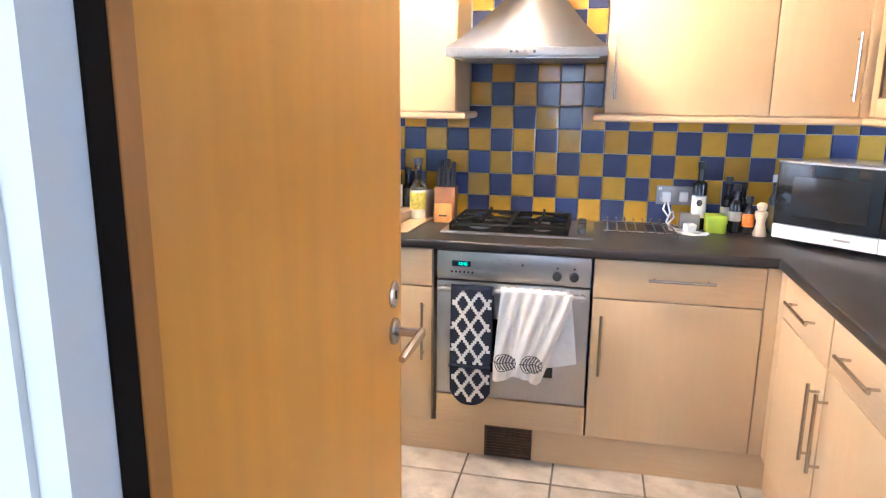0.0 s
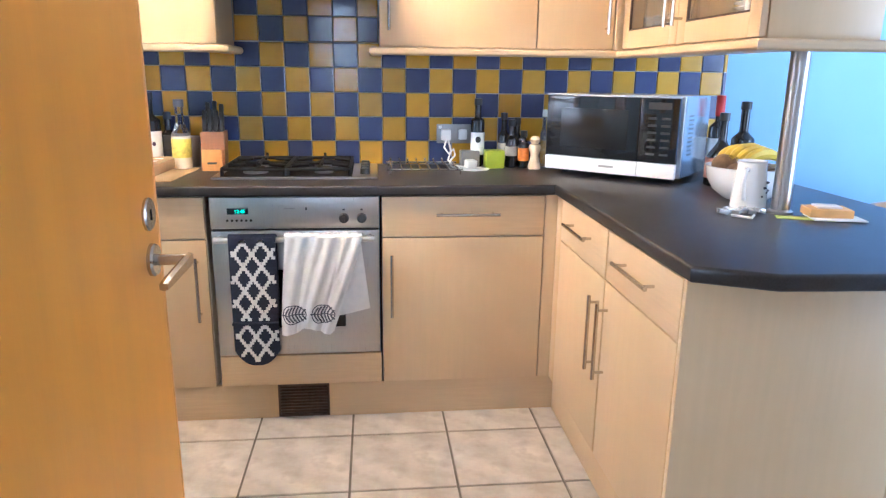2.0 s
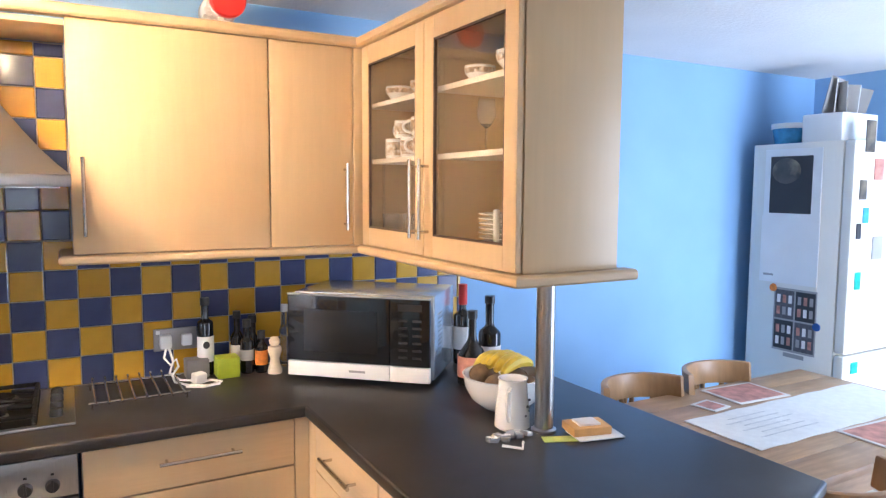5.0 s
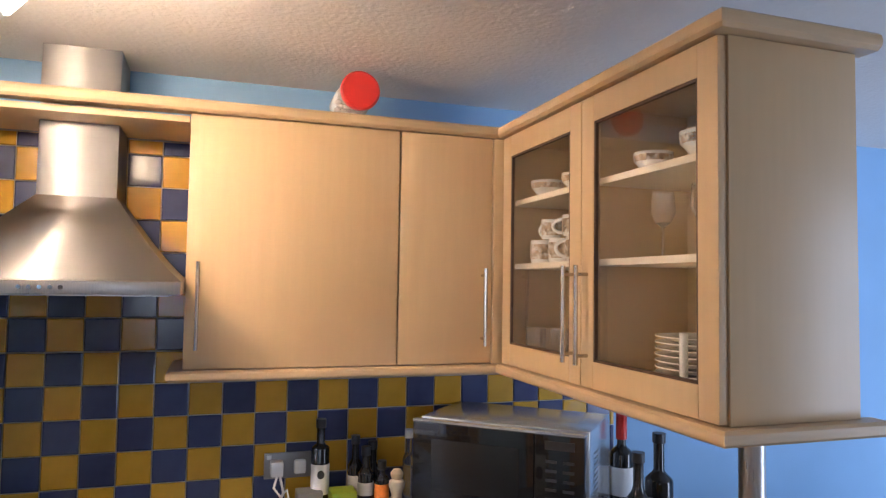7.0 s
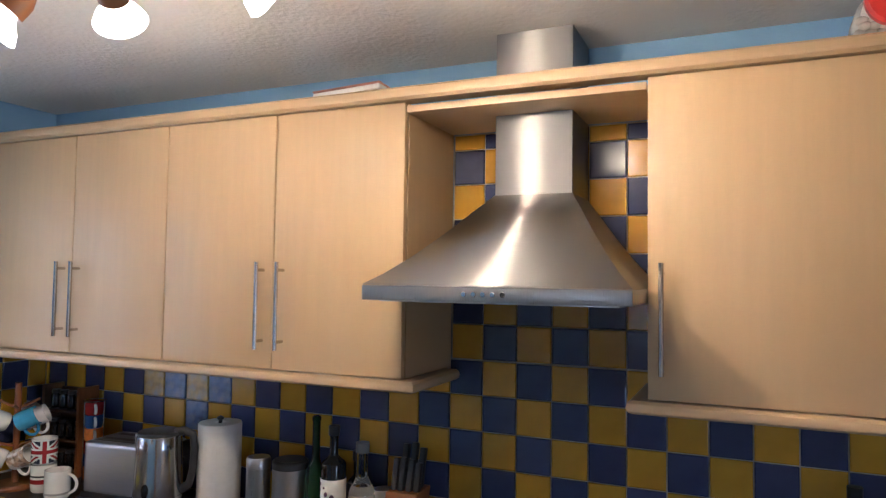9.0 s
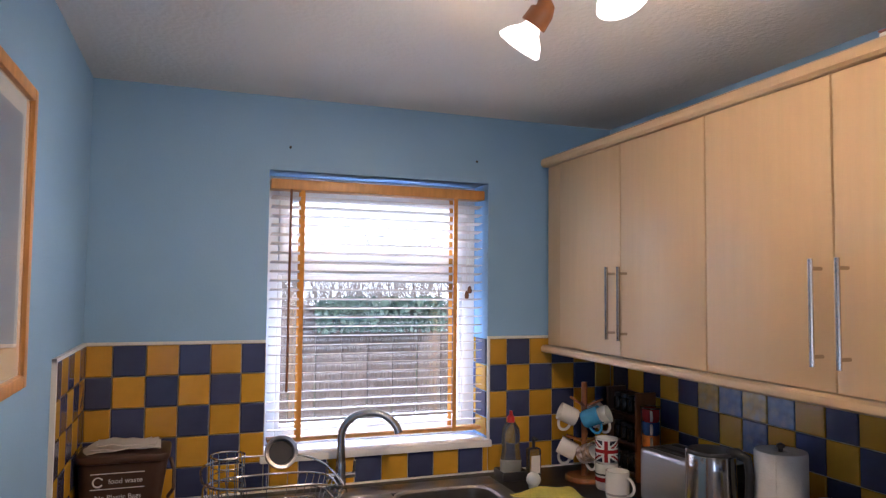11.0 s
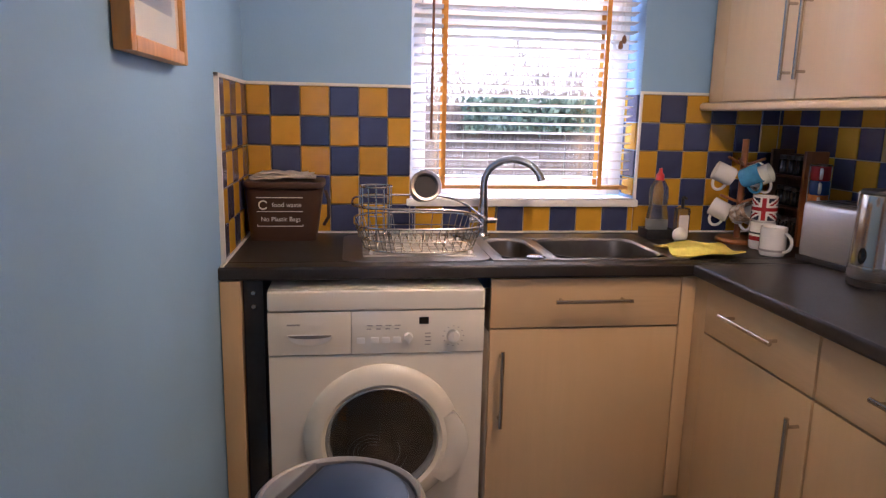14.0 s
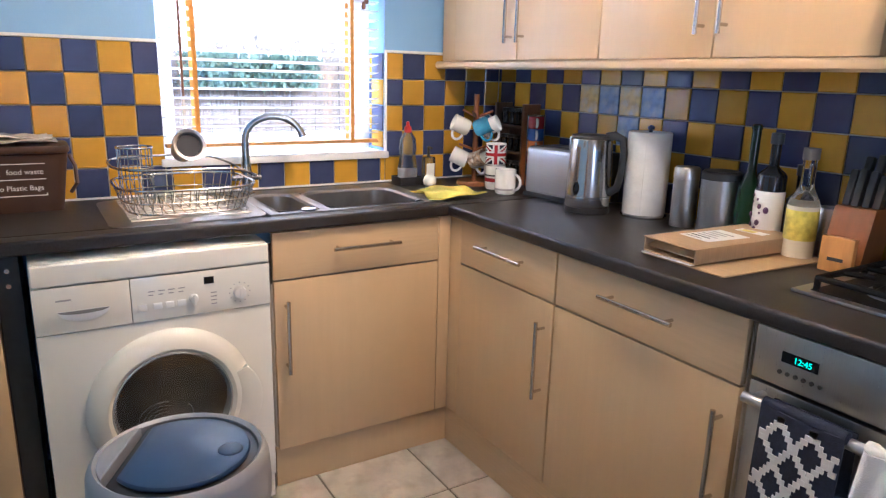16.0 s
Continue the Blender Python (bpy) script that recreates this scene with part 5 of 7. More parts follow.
part("second_label", moved(box(-0.05, 0.03, 0.0, 0.035, 0.0, 0.0005), pose(0.012, 0.095, 0.0482, 0, 0, 4)), M["paper"], lid, local=True)
part("yellow_label", moved(box(-0.04, 0.0, 0.004, 0.03, 0.0006, 0.0010), pose(0.012, 0.095, 0.0482, 0, 0, 4)), M["yellow_label"], lid, local=True)

PTX, PTY = -0.745, -0.115
tow = thing("paper_towel", (PTX, PTY, WT1), "white paper towel roll on a stand", "paper towel")
part("base", lathe([(0, 0), (0.074, 0), (0.074, 0.006), (0.066, 0.009), (0, 0.009)], PTX, PTY, WT1 + 0.0006, 32), M["chrome"], tow)
part("roll", lathe([(0.019, 0), (0.066, 0), (0.068, 0.004), (0.0685, 0.12), (0.068, 0.256), (0.066, 0.26), (0.019, 0.26)], PTX, PTY, WT1 + 0.011, 40), M["tissue"], tow)
part("loose_sheet", moved(prism([(0.069 * math.cos(a), 0.069 * math.sin(a)) for a in (radians(-120 + 8 * k) for k in range(9))] + [(0.0705 * math.cos(a), 0.0705 * math.sin(a)) for a in (radians(-56 - 8 * k) for k in range(9))], 0.012, 0.27), Matrix.Translation((PTX, PTY, WT1))), M["tissue"], tow)
part("rod", lathe([(0, 0), (0.006, 0), (0.006, 0.268), (0.011, 0.272), (0.011, 0.278), (0, 0.284)], PTX, PTY, WT1 + 0.009, 14), M["black_plastic"], tow)
ket = thing("kettle", (-0.880, -0.235, WT1), "brushed steel electric kettle with black handle", "kettle", turn=22)
part("base", lathe([(0, 0), (0.078, 0), (0.08, 0.006), (0.078, 0.018), (0, 0.018)], 0, 0, 0.0006, 36), M["black_plastic"], ket, local=True)
part("body", lathe([(0, 0), (0.080, 0), (0.082, 0.006), (0.081, 0.03), (0.078, 0.09), (0.0745, 0.16), (0.0725, 0.194), (0.0705, 0.197), (0, 0.197)], 0, 0, 0.019, 48), M["kettle_steel"], ket, local=True)
part("band", lathe([(0.0805, 0), (0.0825, 0.001), (0.0825, 0.006), (0.0805, 0.007)], 0, 0, 0.046, 40), M["chrome"], ket, local=True)
part("lid", lathe([(0, 0), (0.0705, 0), (0.0715, 0.004), (0.069, 0.009), (0.05, 0.011), (0, 0.012)], 0, 0, 0.2165, 40), M["black_plastic"], ket, local=True)
part("handle", tube([(0.055, 0, 0.222), (0.085, 0, 0.228), (0.115, 0, 0.218), (0.122, 0, 0.18), (0.118, 0, 0.12), (0.105, 0, 0.08), (0.078, 0, 0.065)], 0.013, 12), M["black_plastic"], ket, local=True)
part("spout", moved(prism([(-0.028, -0.012), (0.0, -0.022), (0.0, 0.022), (-0.028, 0.012)], 0.178, 0.218, 0.002), Matrix.Translation((-0.052, 0, 0))), M["steel_h"], ket, local=True)
part("gauge", moved(ball(0, 0, 0, 0.013, 0.003, 0.02, 14), pose(-0.01, -0.079, 0.075)), M["black_glass"], ket, "dark oval water gauge", local=True)
ket.scale = (0.92, 0.92, 1.12)
toa = thing("toaster", (-1.085, -0.135, WT1), "brushed steel toaster with black top", "toaster", turn=6)
part("body", box(-0.145, 0.145, -0.085, 0.085, 0.012, 0.185, 0.018, 4), M["toaster"], toa, local=True)
part("base", box(-0.148, 0.148, -0.088, 0.088, 0.0006, 0.02, 0.005), M["black_plastic"], toa, local=True)
part("end_cap", box(0.143, 0.162, -0.087, 0.087, 0.006, 0.182, 0.012, 3), M["black_plastic"], toa, local=True)
part("top_panel", box(-0.125, 0.13, -0.06, 0.06, 0.181, 0.1875, 0.003), M["black_plastic"], toa, local=True)
for y in (-0.032, 0.032):
    part("slot", box(-0.105, 0.11, y - 0.011, y + 0.011, 0.1876, 0.1882), M["ink"], toa, local=True)
part("lever", box(0.162, 0.184, -0.02, 0.02, 0.125, 0.138, 0.004), M["black_plastic"], toa, local=True)


def mug(at, label, body_mat, turn=0.0, h=0.092, r=0.04, tilt=None, bands=()):
    t = thing("mug", (0, 0, 0), label, "mug", "mugs")
    part("body", lathe([(0, 0.002), (r * 0.86, 0), (r * 0.97, 0.006), (r, 0.02), (r, h), (r * 0.93, h), (r * 0.92, 0.016), (0, 0.01)], 0, 0, 0, 28), body_mat, t, local=True)
    part("handle", tube([(r * 0.93 + 0.029 * math.sin(math.pi * k / 12), 0, h * (0.50 + 0.32 * math.cos(math.pi * k / 12))) for k in range(13)], 0.0052, 10), M["ceramic"] if body_mat is not M["blue_ceramic"] else body_mat, t, local=True)
    for z0, z1, mt in bands:
        part("print", lathe([(r + 0.0004, z0), (r + 0.0008, z0 + 0.001), (r + 0.0008, z1 - 0.001), (r + 0.0004, z1)], 0, 0, 0, 28), mt, t, local=True)
    t.matrix_basis = Matrix.Translation(at) @ (tilt if tilt else Matrix.Rotation(radians(turn), 4, "Z"))
    return t


mug((-1.285, -0.275, WT1 + 0.0006), "plain white mug with small dark print", M["ceramic"], 20, bands=((0.015, 0.022, M["grey_ink"]),))
mug((-1.395, -0.245, WT1 + 0.0006), "white mug with red and dark print", M["ceramic"], 170, bands=((0.03, 0.045, M["red_ceramic"]), (0.052, 0.058, M["ink"])))
flag = mug((-1.395, -0.245, WT1 + 0.094), "mug with a red white and blue flag print on another mug", M["ceramic"], 165, 0.085)
def flag_colour(p, q):
    """Which dye a spot of the crossed flag has; p and q run from -1 to 1 over its width and height."""
    p, q = abs(p), abs(q)
    if q < 0.20 or p < 0.12:
        return "red_ceramic"
    if q < 0.36 or p < 0.22:
        return ""
    d = abs(q - p)
    return "red_ceramic" if d < 0.10 else "" if d < 0.30 else "navy"
for dye in ("red_ceramic", "navy"):
    bm = bmesh.new()
    for i in range(36):
        for j in range(24):
            if flag_colour((i - 17.5) / 18, (j - 11.5) / 12) != dye:
                continue
            vs4 = []
            for di, dj in ((0, 0), (1, 0), (1, 1), (0, 1)):
                a = radians(159 - 85 + 170 * (i + di) / 36)
                vs4.append(bm.verts.new((0.0404 * math.cos(a), 0.0404 * math.sin(a), 0.006 + 0.074 * (j + dj) / 24)))
            bm.faces.new(vs4)
    bmesh.ops.remove_doubles(bm, verts=bm.verts[:], dist=0.0003)
    part("print", bm, M[dye], flag, local=True)
tree = thing("mug_tree", (-1.52, -0.26, WT1), "wooden mug tree stand", "mug tree")
TX, TY = -1.52, -0.26
part("base", lathe([(0, 0), (0.07, 0), (0.072, 0.008), (0.066, 0.016), (0, 0.017)], TX, TY, WT1 + 0.0006, 32), M["knife_block"], tree)
part("post", tube([(TX, TY, WT1 + 0.016), (TX, TY, WT1 + 0.36)], 0.011, 14), M["knife_block"], tree)
for lvl, z in enumerate((0.14, 0.27)):
    for k in range(3):
        a = radians(-100 + 120 * k + 55 * lvl)
        dx, dy = math.cos(a), math.sin(a)
        part("arm", tube([(TX, TY, WT1 + z), (TX + dx * 0.07, TY + dy * 0.07, WT1 + z + 0.025)], 0.005, 8), M["knife_block"], tree)
for lvl, z in enumerate((0.075, 0.205)):
    for k in range(4):
        a = radians(-130 + 75 * k + 20 * lvl)
        dx, dy = math.cos(a), math.sin(a)
        mat = M["blue_ceramic"] if (lvl == 1 and k == 1) else M["brown_print"] if (lvl == 0 and k == 1) else M["ceramic"]
        lab = "blue and white mug hanging from the mug tree" if mat is M["blue_ceramic"] else "brown fruit print mug hanging from the mug tree" if mat is M["brown_print"] else "white mug hanging from the mug tree"
        tl = Matrix.Rotation(a + (radians(75) if mat is not M["ceramic"] else 0), 4, "Z") @ Matrix.Rotation(radians(66), 4, "Y")
        mug((TX + dx * 0.030, TY + dy * 0.030, WT1 + z + 0.02), lab, mat, tilt=tl, r=0.033, h=0.068)
rackw = thing("spice_rack", (-1.515, -0.06, WT1), "dark wooden spice rack full of jars", "spice rack")
part("back", box(-1.605, -1.432, -0.030, -0.016, WT1 + 0.0006, WT1 + 0.31, 0.002), M["dark_wood"], rackw)
for z in (0.012, 0.12, 0.228):
    part("shelf", box(-1.605, -1.432, -0.095, -0.0305, WT1 + z, WT1 + z + 0.010, 0.002), M["dark_wood"], rackw)
for x, mt in ((-1.611, "dark_wood"), (-1.424, "knife_block")):
    part("side", box(x - 0.007, x + 0.007, -0.10, -0.016, WT1 + 0.0006, WT1 + 0.325, 0.002), M[mt], rackw)
for z in (0.0225, 0.1305, 0.2385):
    for k in range(4):
        x = -1.585 + k * 0.043
        sj = thing("spice_jar", (x, -0.065, WT1 + z), "small dark spice jar in the rack", "jar", "spice jars")
        part("glass", lathe([(0, 0), (0.017, 0), (0.018, 0.004), (0.018, 0.045), (0.014, 0.052), (0, 0.052)], x, -0.065, WT1 + z, 16), M["dark_glass"], sj)
        part("cap", lathe([(0, 0), (0.0155, 0), (0.0155, 0.014), (0, 0.015)], x, -0.065, WT1 + z + 0.0525, 16), M["black_plastic"], sj)
stand = thing("cup_stand", (-1.355, -0.085, WT1), "chrome wire stand for stacked cups", "cup stand")
for a in (20, 140, 260):
    c, s = math.cos(radians(a)), math.sin(radians(a))
    part("upright_wire", tube([(-1.355 + 0.037 * c, -0.085 + 0.037 * s, WT1 + 0.0006), (-1.355 + 0.037 * c, -0.085 + 0.037 * s, WT1 + 0.285)], 0.0022, 6), M["wire"], stand)
part("ring_wire", tube(ring_pts(-1.355, -0.085, WT1 + 0.285, 0.037, 0.037, 24), 0.0022, 6, closed=True), M["wire"], stand)
for k in range(6):
    col, nm = (("red_ceramic", "red"), ("orange_label", "orange"), ("cup_blue", "blue"))[(k + 1) % 3]
    mug((-1.355, -0.085, WT1 + 0.002 + k * 0.0465), "small %s espresso cup in a stack" % nm, M[col], -35, h=0.046, r=0.031)

# on top of the wall units
jar = thing("sweet_jar", (1.09, -0.2, 2.143), "clear jar with red screw lid lying on its side", "jar")
part("jar", moved(lathe([(0, 0), (0.05, 0), (0.056, 0.012), (0.056, 0.10), (0.048, 0.115), (0.048, 0.122), (0, 0.122)], seg=32), pose(1.075, -0.14, 2.201, 90)), M["ceramic"], jar, "clear jar of white shells")
for k in range(14):
    part("shell", ball(1.03 + 0.02 * (k % 4) + 0.004 * math.sin(k), -0.262 - 0.012 * (k // 7), 2.155 + 0.011 * (k // 4), 0.013, 0.012, 0.009, 10), M["mount"], jar)
part("lid", moved(lathe([(0, 0), (0.058, 0), (0.060, 0.004), (0.060, 0.018), (0.054, 0.023), (0, 0.024)], seg=36), pose(1.088, -0.292, 2.220, 88, 0, 0)), M["red_plastic"], jar, "red screw lid")
mag = thing("magazine", (-0.17, -0.26, 2.144), "folded magazine lying on the wall units", "magazine")
part("pages", moved(box(-0.10, 0.10, -0.07, 0.07, 0, 0.014, 0.004), pose(-0.17, -0.255, 2.144, 0, -4, 4)), M["paper"], mag)
part("cover", moved(box(-0.10, 0.10, -0.072, 0.07, 0, 0.003), pose(-0.17, -0.255, 2.1596, 0, -4, 4)), M["pink_print"], mag)

# ceiling spotlights
spot = thing("spotlight_bar", (-0.13, -0.97, CEIL), "ceiling spotlight bar with wooden holders and lit bulbs", "ceiling light")
part("bar", box(-0.64, 0.38, -0.995, -0.945, CEIL - 0.022, CEIL - 0.001, 0.006), M["holder_wood"], spot)
for (sx, sy, sz), aim in zip(SPOTS, AIMS):
    a = Vector((sx, sy, CEIL - 0.02))
    d = (Vector(aim) - Vector((sx, sy, sz))).normalized()
    b = Vector((sx, sy, sz)) - d * 0.012
    c = b + d * 0.045
    h = part("holder", tube([a, a.lerp(b, 0.6), b, b + d * 0.012, c], 0.02, 18, radii=[0.011, 0.012, 0.020, 0.027, 0.029]), M["holder_wood"], spot, "stained wooden lamp holder")
    part("bulb", tube([c - d * 0.004, c + d * 0.012, c + d * 0.03, c + d * 0.05, c + d * 0.056, c + d * 0.059], 0.03, 20, radii=[0.016, 0.024, 0.042, 0.052, 0.046, 0.014]), M["bulb"], h, "lit reflector bulb")

# ---- sink side ----
def rounded(x0, x1, y0, y1, r, n=6):
    pts = []
    for cx, cy, a in ((x1 - r, y1 - r, 0), (x0 + r, y1 - r, 90), (x0 + r, y0 + r, 180), (x1 - r, y0 + r, 270)):
        for k in range(n + 1):
            t = radians(a + 90 * k / n)
            pts.append((cx + r * math.cos(t), cy + r * math.sin(t)))
    return pts


def basin(x0, x1, y0, y1, r, ztop, depth):
    """An open bowl with rounded corners and a sloped rim."""
    bm = bmesh.new()
    rows = []
    for inset, z in ((-0.008, ztop + 0.002), (0.0, ztop + 0.001), (0.006, ztop - 0.006), (0.014, ztop - depth * 0.9), (0.035, ztop - depth)):
        rows.append([bm.verts.new((x, y, z)) for x, y in rounded(x0 + inset, x1 - inset, y0 + inset, y1 - inset, max(0.02, r - inset))])
    for a, b in zip(rows, rows[1:]):
        for k in range(len(a)):
            q = (k + 1) % len(a)
            bm.faces.new((a[k], a[q], b[q], b[k]))
    bm.faces.new(rows[-1])
    bmesh.ops.recalc_face_normals(bm, faces=bm.faces[:])
    for f in bm.faces:
        f.normal_flip()
    return bm


ZS = WT1 + 0.005
sink = thing("sink", (-1.45, -1.1, WT1), "stainless steel sink with one and a half bowls", "sink")
part("rim", join(box(-1.66, -1.22, -1.20, -1.165, WT1 - 0.002, ZS, 0.002), box(-1.66, -1.565, -1.165, -0.585, WT1 - 0.002, ZS, 0.002), box(-1.245, -1.22, -1.165, -0.585, WT1 - 0.002, ZS, 0.002),
                 box(-1.565, -1.245, -1.03, -0.995, WT1 - 0.002, ZS, 0.002), box(-1.565, -1.245, -0.645, -0.585, WT1 - 0.002, ZS, 0.002)), M["sink"], sink)
part("drainer", prism(rounded(-1.66, -1.22, -1.64, -1.2005, 0.05), WT1 + 0.0005, ZS - 0.001, 0.001), M["sink"], sink, "ribbed steel drainer")
for k in range(9):
    part("rib", tube([(-1.62 + k * 0.042, -1.58, ZS), (-1.62 + k * 0.042, -1.24, ZS)], 0.0035, 6), M["sink"], sink)
part("half_bowl", basin(-1.565, -1.245, -1.165, -1.03, 0.055, ZS, 0.11), M["sink_bowl"], sink)
part("bowl", basin(-1.565, -1.245, -0.995, -0.645, 0.075, ZS, 0.155), M["sink_bowl"], sink)
part("plug", lathe([(0, 0), (0.024, 0), (0.026, 0.004), (0.02, 0.008), (0, 0.008)], -1.243, -1.068, ZS + 0.0005, 24), M["chrome"], sink, "loose chrome plug")

tap = thing("mixer_tap", (-1.63, -1.155, ZS), "chrome swan neck mixer tap", "tap")
arc = [(-1.63, -1.155, ZS + 0.10)]
for k in range(15):
    a = math.pi - k * math.pi * 0.94 / 14
    arc.append((-1.63 + 0.030 * (1 + math.cos(a)), -1.155 + 0.095 * (1 + math.cos(a)), ZS + 0.185 + 0.085 * math.sin(a)))
part("spout", tube(arc, 0.0105, 14, radii=[0.016] + [0.0132] * 13 + [0.0135, 0.0145]), M["wire"], tap)
part("body", lathe([(0, 0), (0.026, 0), (0.024, 0.006), (0.018, 0.012), (0.017, 0.10), (0.013, 0.11), (0, 0.11)], -1.63, -1.155, ZS + 0.0005, 24), M["wire"], tap)
for sg in (-1, 1):
    part("lever", join(tube([(-1.63, -1.155, ZS + 0.055), (-1.63, -1.155 + sg * 0.05, ZS + 0.055)], 0.010, 12), tube([(-1.63, -1.155 + sg * 0.045, ZS + 0.055), (-1.625, -1.155 + sg * 0.048, ZS + 0.105)], 0.0045, 10)), M["wire"], tap)

dr = thing("dish_drainer", (-1.43, -1.42, ZS), "chrome wire dish drainer on the drainer", "dish drainer")
dx, dy, rx, ry = -1.43, -1.405, 0.18, 0.20
for z, f, r in ((0.012, 0.86, 0.0028), (0.045, 0.93, 0.002), (0.085, 1.0, 0.0035), (0.145, 1.03, 0.0038)):
    pts_ = [(dx + rx * f * (abs(math.cos(a)) ** 0.6) * (1 if math.cos(a) > 0 else -1), dy + ry * f * (abs(math.sin(a)) ** 0.6) * (1 if math.sin(a) > 0 else -1), ZS + z - (0.045 * max(0, math.sin(a)) ** 2 if z > 0.1 else 0)) for a in (2 * math.pi * k / 40 for k in range(40))]
    part("ring_wire", tube(pts_, r, 6, closed=True), M["wire"], dr)
for k in range(36):
    a = 2 * math.pi * k / 36
    c, s = (abs(math.cos(a)) ** 0.6) * (1 if math.cos(a) > 0 else -1), (abs(math.sin(a)) ** 0.6) * (1 if math.sin(a) > 0 else -1)
    part("upright_wire", tube([(dx + rx * 0.86 * c, dy + ry * 0.86 * s, ZS + 0.012), (dx + rx * 1.0 * c, dy + ry * 1.0 * s, ZS + 0.085)], 0.0014, 5), M["wire"], dr)
for k in range(13):
    y = dy - 0.156 + k * 0.026
    part("base_wire", tube([(dx - 0.14, y, ZS + 0.014), (dx - 0.06, y, ZS + 0.014), (dx - 0.05, y + 0.004, ZS + 0.045), (dx - 0.035, y, ZS + 0.014), (dx + 0.06, y, ZS + 0.014), (dx + 0.07, y + 0.004, ZS + 0.045), (dx + 0.085, y, ZS + 0.014), (dx + 0.15, y, ZS + 0.014)], 0.0015, 5), M["wire"], dr)
for x in (-0.12, 0.12):
    for y in (-0.15, 0.15):
        part("foot", tube([(dx + x, dy + y, ZS + 0.012), (dx + x, dy + y, ZS + 0.0005)], 0.005, 8), M["white_plastic"], dr)
basket = part("cutlery_basket", tube(ring_pts(dx - 0.03, dy - 0.13, ZS + 0.19, 0.052, 0.05, 24), 0.003, 6, closed=True), M["wire"], dr, "wire cutlery basket")
for z in (0.16, 0.13, 0.10):
    part("ring_wire", tube(ring_pts(dx - 0.03, dy - 0.13, ZS + z, 0.05, 0.048, 24), 0.0018, 5, closed=True), M["wire"], dr)
for k in range(12):
    a = 2 * math.pi * k / 12
    part("upright_wire", tube([(dx - 0.03 + 0.05 * math.cos(a), dy - 0.13 + 0.048 * math.sin(a), ZS + 0.02), (dx - 0.03 + 0.051 * math.cos(a), dy - 0.13 + 0.049 * math.sin(a), ZS + 0.19)], 0.0016, 5), M["wire"], dr)
cup = thing("steel_cup", (-1.46, -1.385, ZS + 0.15), "steel coffee pot lying in the dish drainer", "pot")
part("body", moved(lathe([(0, 0), (0.034, 0), (0.036, 0.004), (0.043, 0.085), (0.050, 0.094), (0.051, 0.097), (0.049, 0.10), (0.040, 0.098), (0.0365, 0.085), (0.030, 0.012), (0, 0.008)], seg=32), pose(-1.53, -1.385, ZS + 0.165, 0, 72, 4)), M["steel"], cup)
# dark disc below the rim stands for the shade inside the pot
part("inside_shade", moved(lathe([(0, 0), (0.0362, 0), (0.0362, 0.002), (0, 0.002)], seg=28), pose(-1.53, -1.385, ZS + 0.165, 0, 72, 4) @ Matrix.Translation((0, 0, 0.082))), M["ink"], cup)

caddy = thing("food_waste_caddy", (-1.63, -1.845, WT1), "brown plastic food waste caddy with folded paper on top", "waste caddy")
bm = bmesh.new()
rows = []
for x0, x1, y0, y1, z in ((-1.71, -1.56, -1.945, -1.730, 0.0006), (-1.722, -1.545, -1.957, -1.706, 0.175)):
    rows.append([bm.verts.new((x, y, WT1 + z)) for x, y in rounded(x0, x1, y0, y1, 0.03)])
for k in range(len(rows[0])):
    q = (k + 1) % len(rows[0])
    bm.faces.new((rows[0][k], rows[0][q], rows[1][q], rows[1][k]))
bm.faces.new(rows[0][::-1])
bm.faces.new(rows[1])
bmesh.ops.recalc_face_normals(bm, faces=bm.faces[:])
cbody = part("tub", bm, M["brown_caddy"], caddy)
part("lid", prism(rounded(-1.727, -1.535, -1.962, -1.700, 0.034), WT1 + 0.1755, WT1 + 0.198, 0.006), M["brown_caddy"], caddy)
part("handle", tube([(-1.63, -1.700, WT1 + 0.16), (-1.60, -1.688, WT1 + 0.13), (-1.575, -1.688, WT1 + 0.08), (-1.60, -1.705, WT1 + 0.05)], 0.006, 8), M["brown_caddy"], caddy)
face = lambda y, z: pose(-1.5450 - (0.175 - z) * 0.086 + 0.0008, y, WT1 + z, 90 - 4.9, 0, 90)
lettering("lettering", "food waste", 0.021, face(-1.822, 0.122), M["paper"], cbody)
lettering("lettering", "No Plastic Bags", 0.0205, face(-1.842, 0.074), M["paper"], cbody)
fr = []
for y0, y1, z0, z1 in ((-1.918, -1.77, 0.099, 0.1015), (-1.918, -1.77, 0.050, 0.0525), (-1.918, -1.77, 0.145, 0.1475), (-1.918, -1.9155, 0.05, 0.1475), (-1.7725, -1.77, 0.05, 0.1475)):
    fr.append(moved(box(0, y1 - y0, 0, z1 - z0, -0.0003, 0.0005), face(y0, z0)))
part("label_frame", join(*fr), M["paper"], cbody, smooth=False)
part("recycle_mark", moved(tube([(0.0135 * math.cos(a), 0.0135 * math.sin(a), 0.0005) for a in (0.5 + 5.2 * k / 20 for k in range(21))], 0.0024, 6), face(-1.897, 0.122)), M["paper"], cbody)
pap = thing("folded_paper", (-1.63, -1.835, WT1 + 0.199), "crumpled folded paper bag on the waste caddy", "paper")
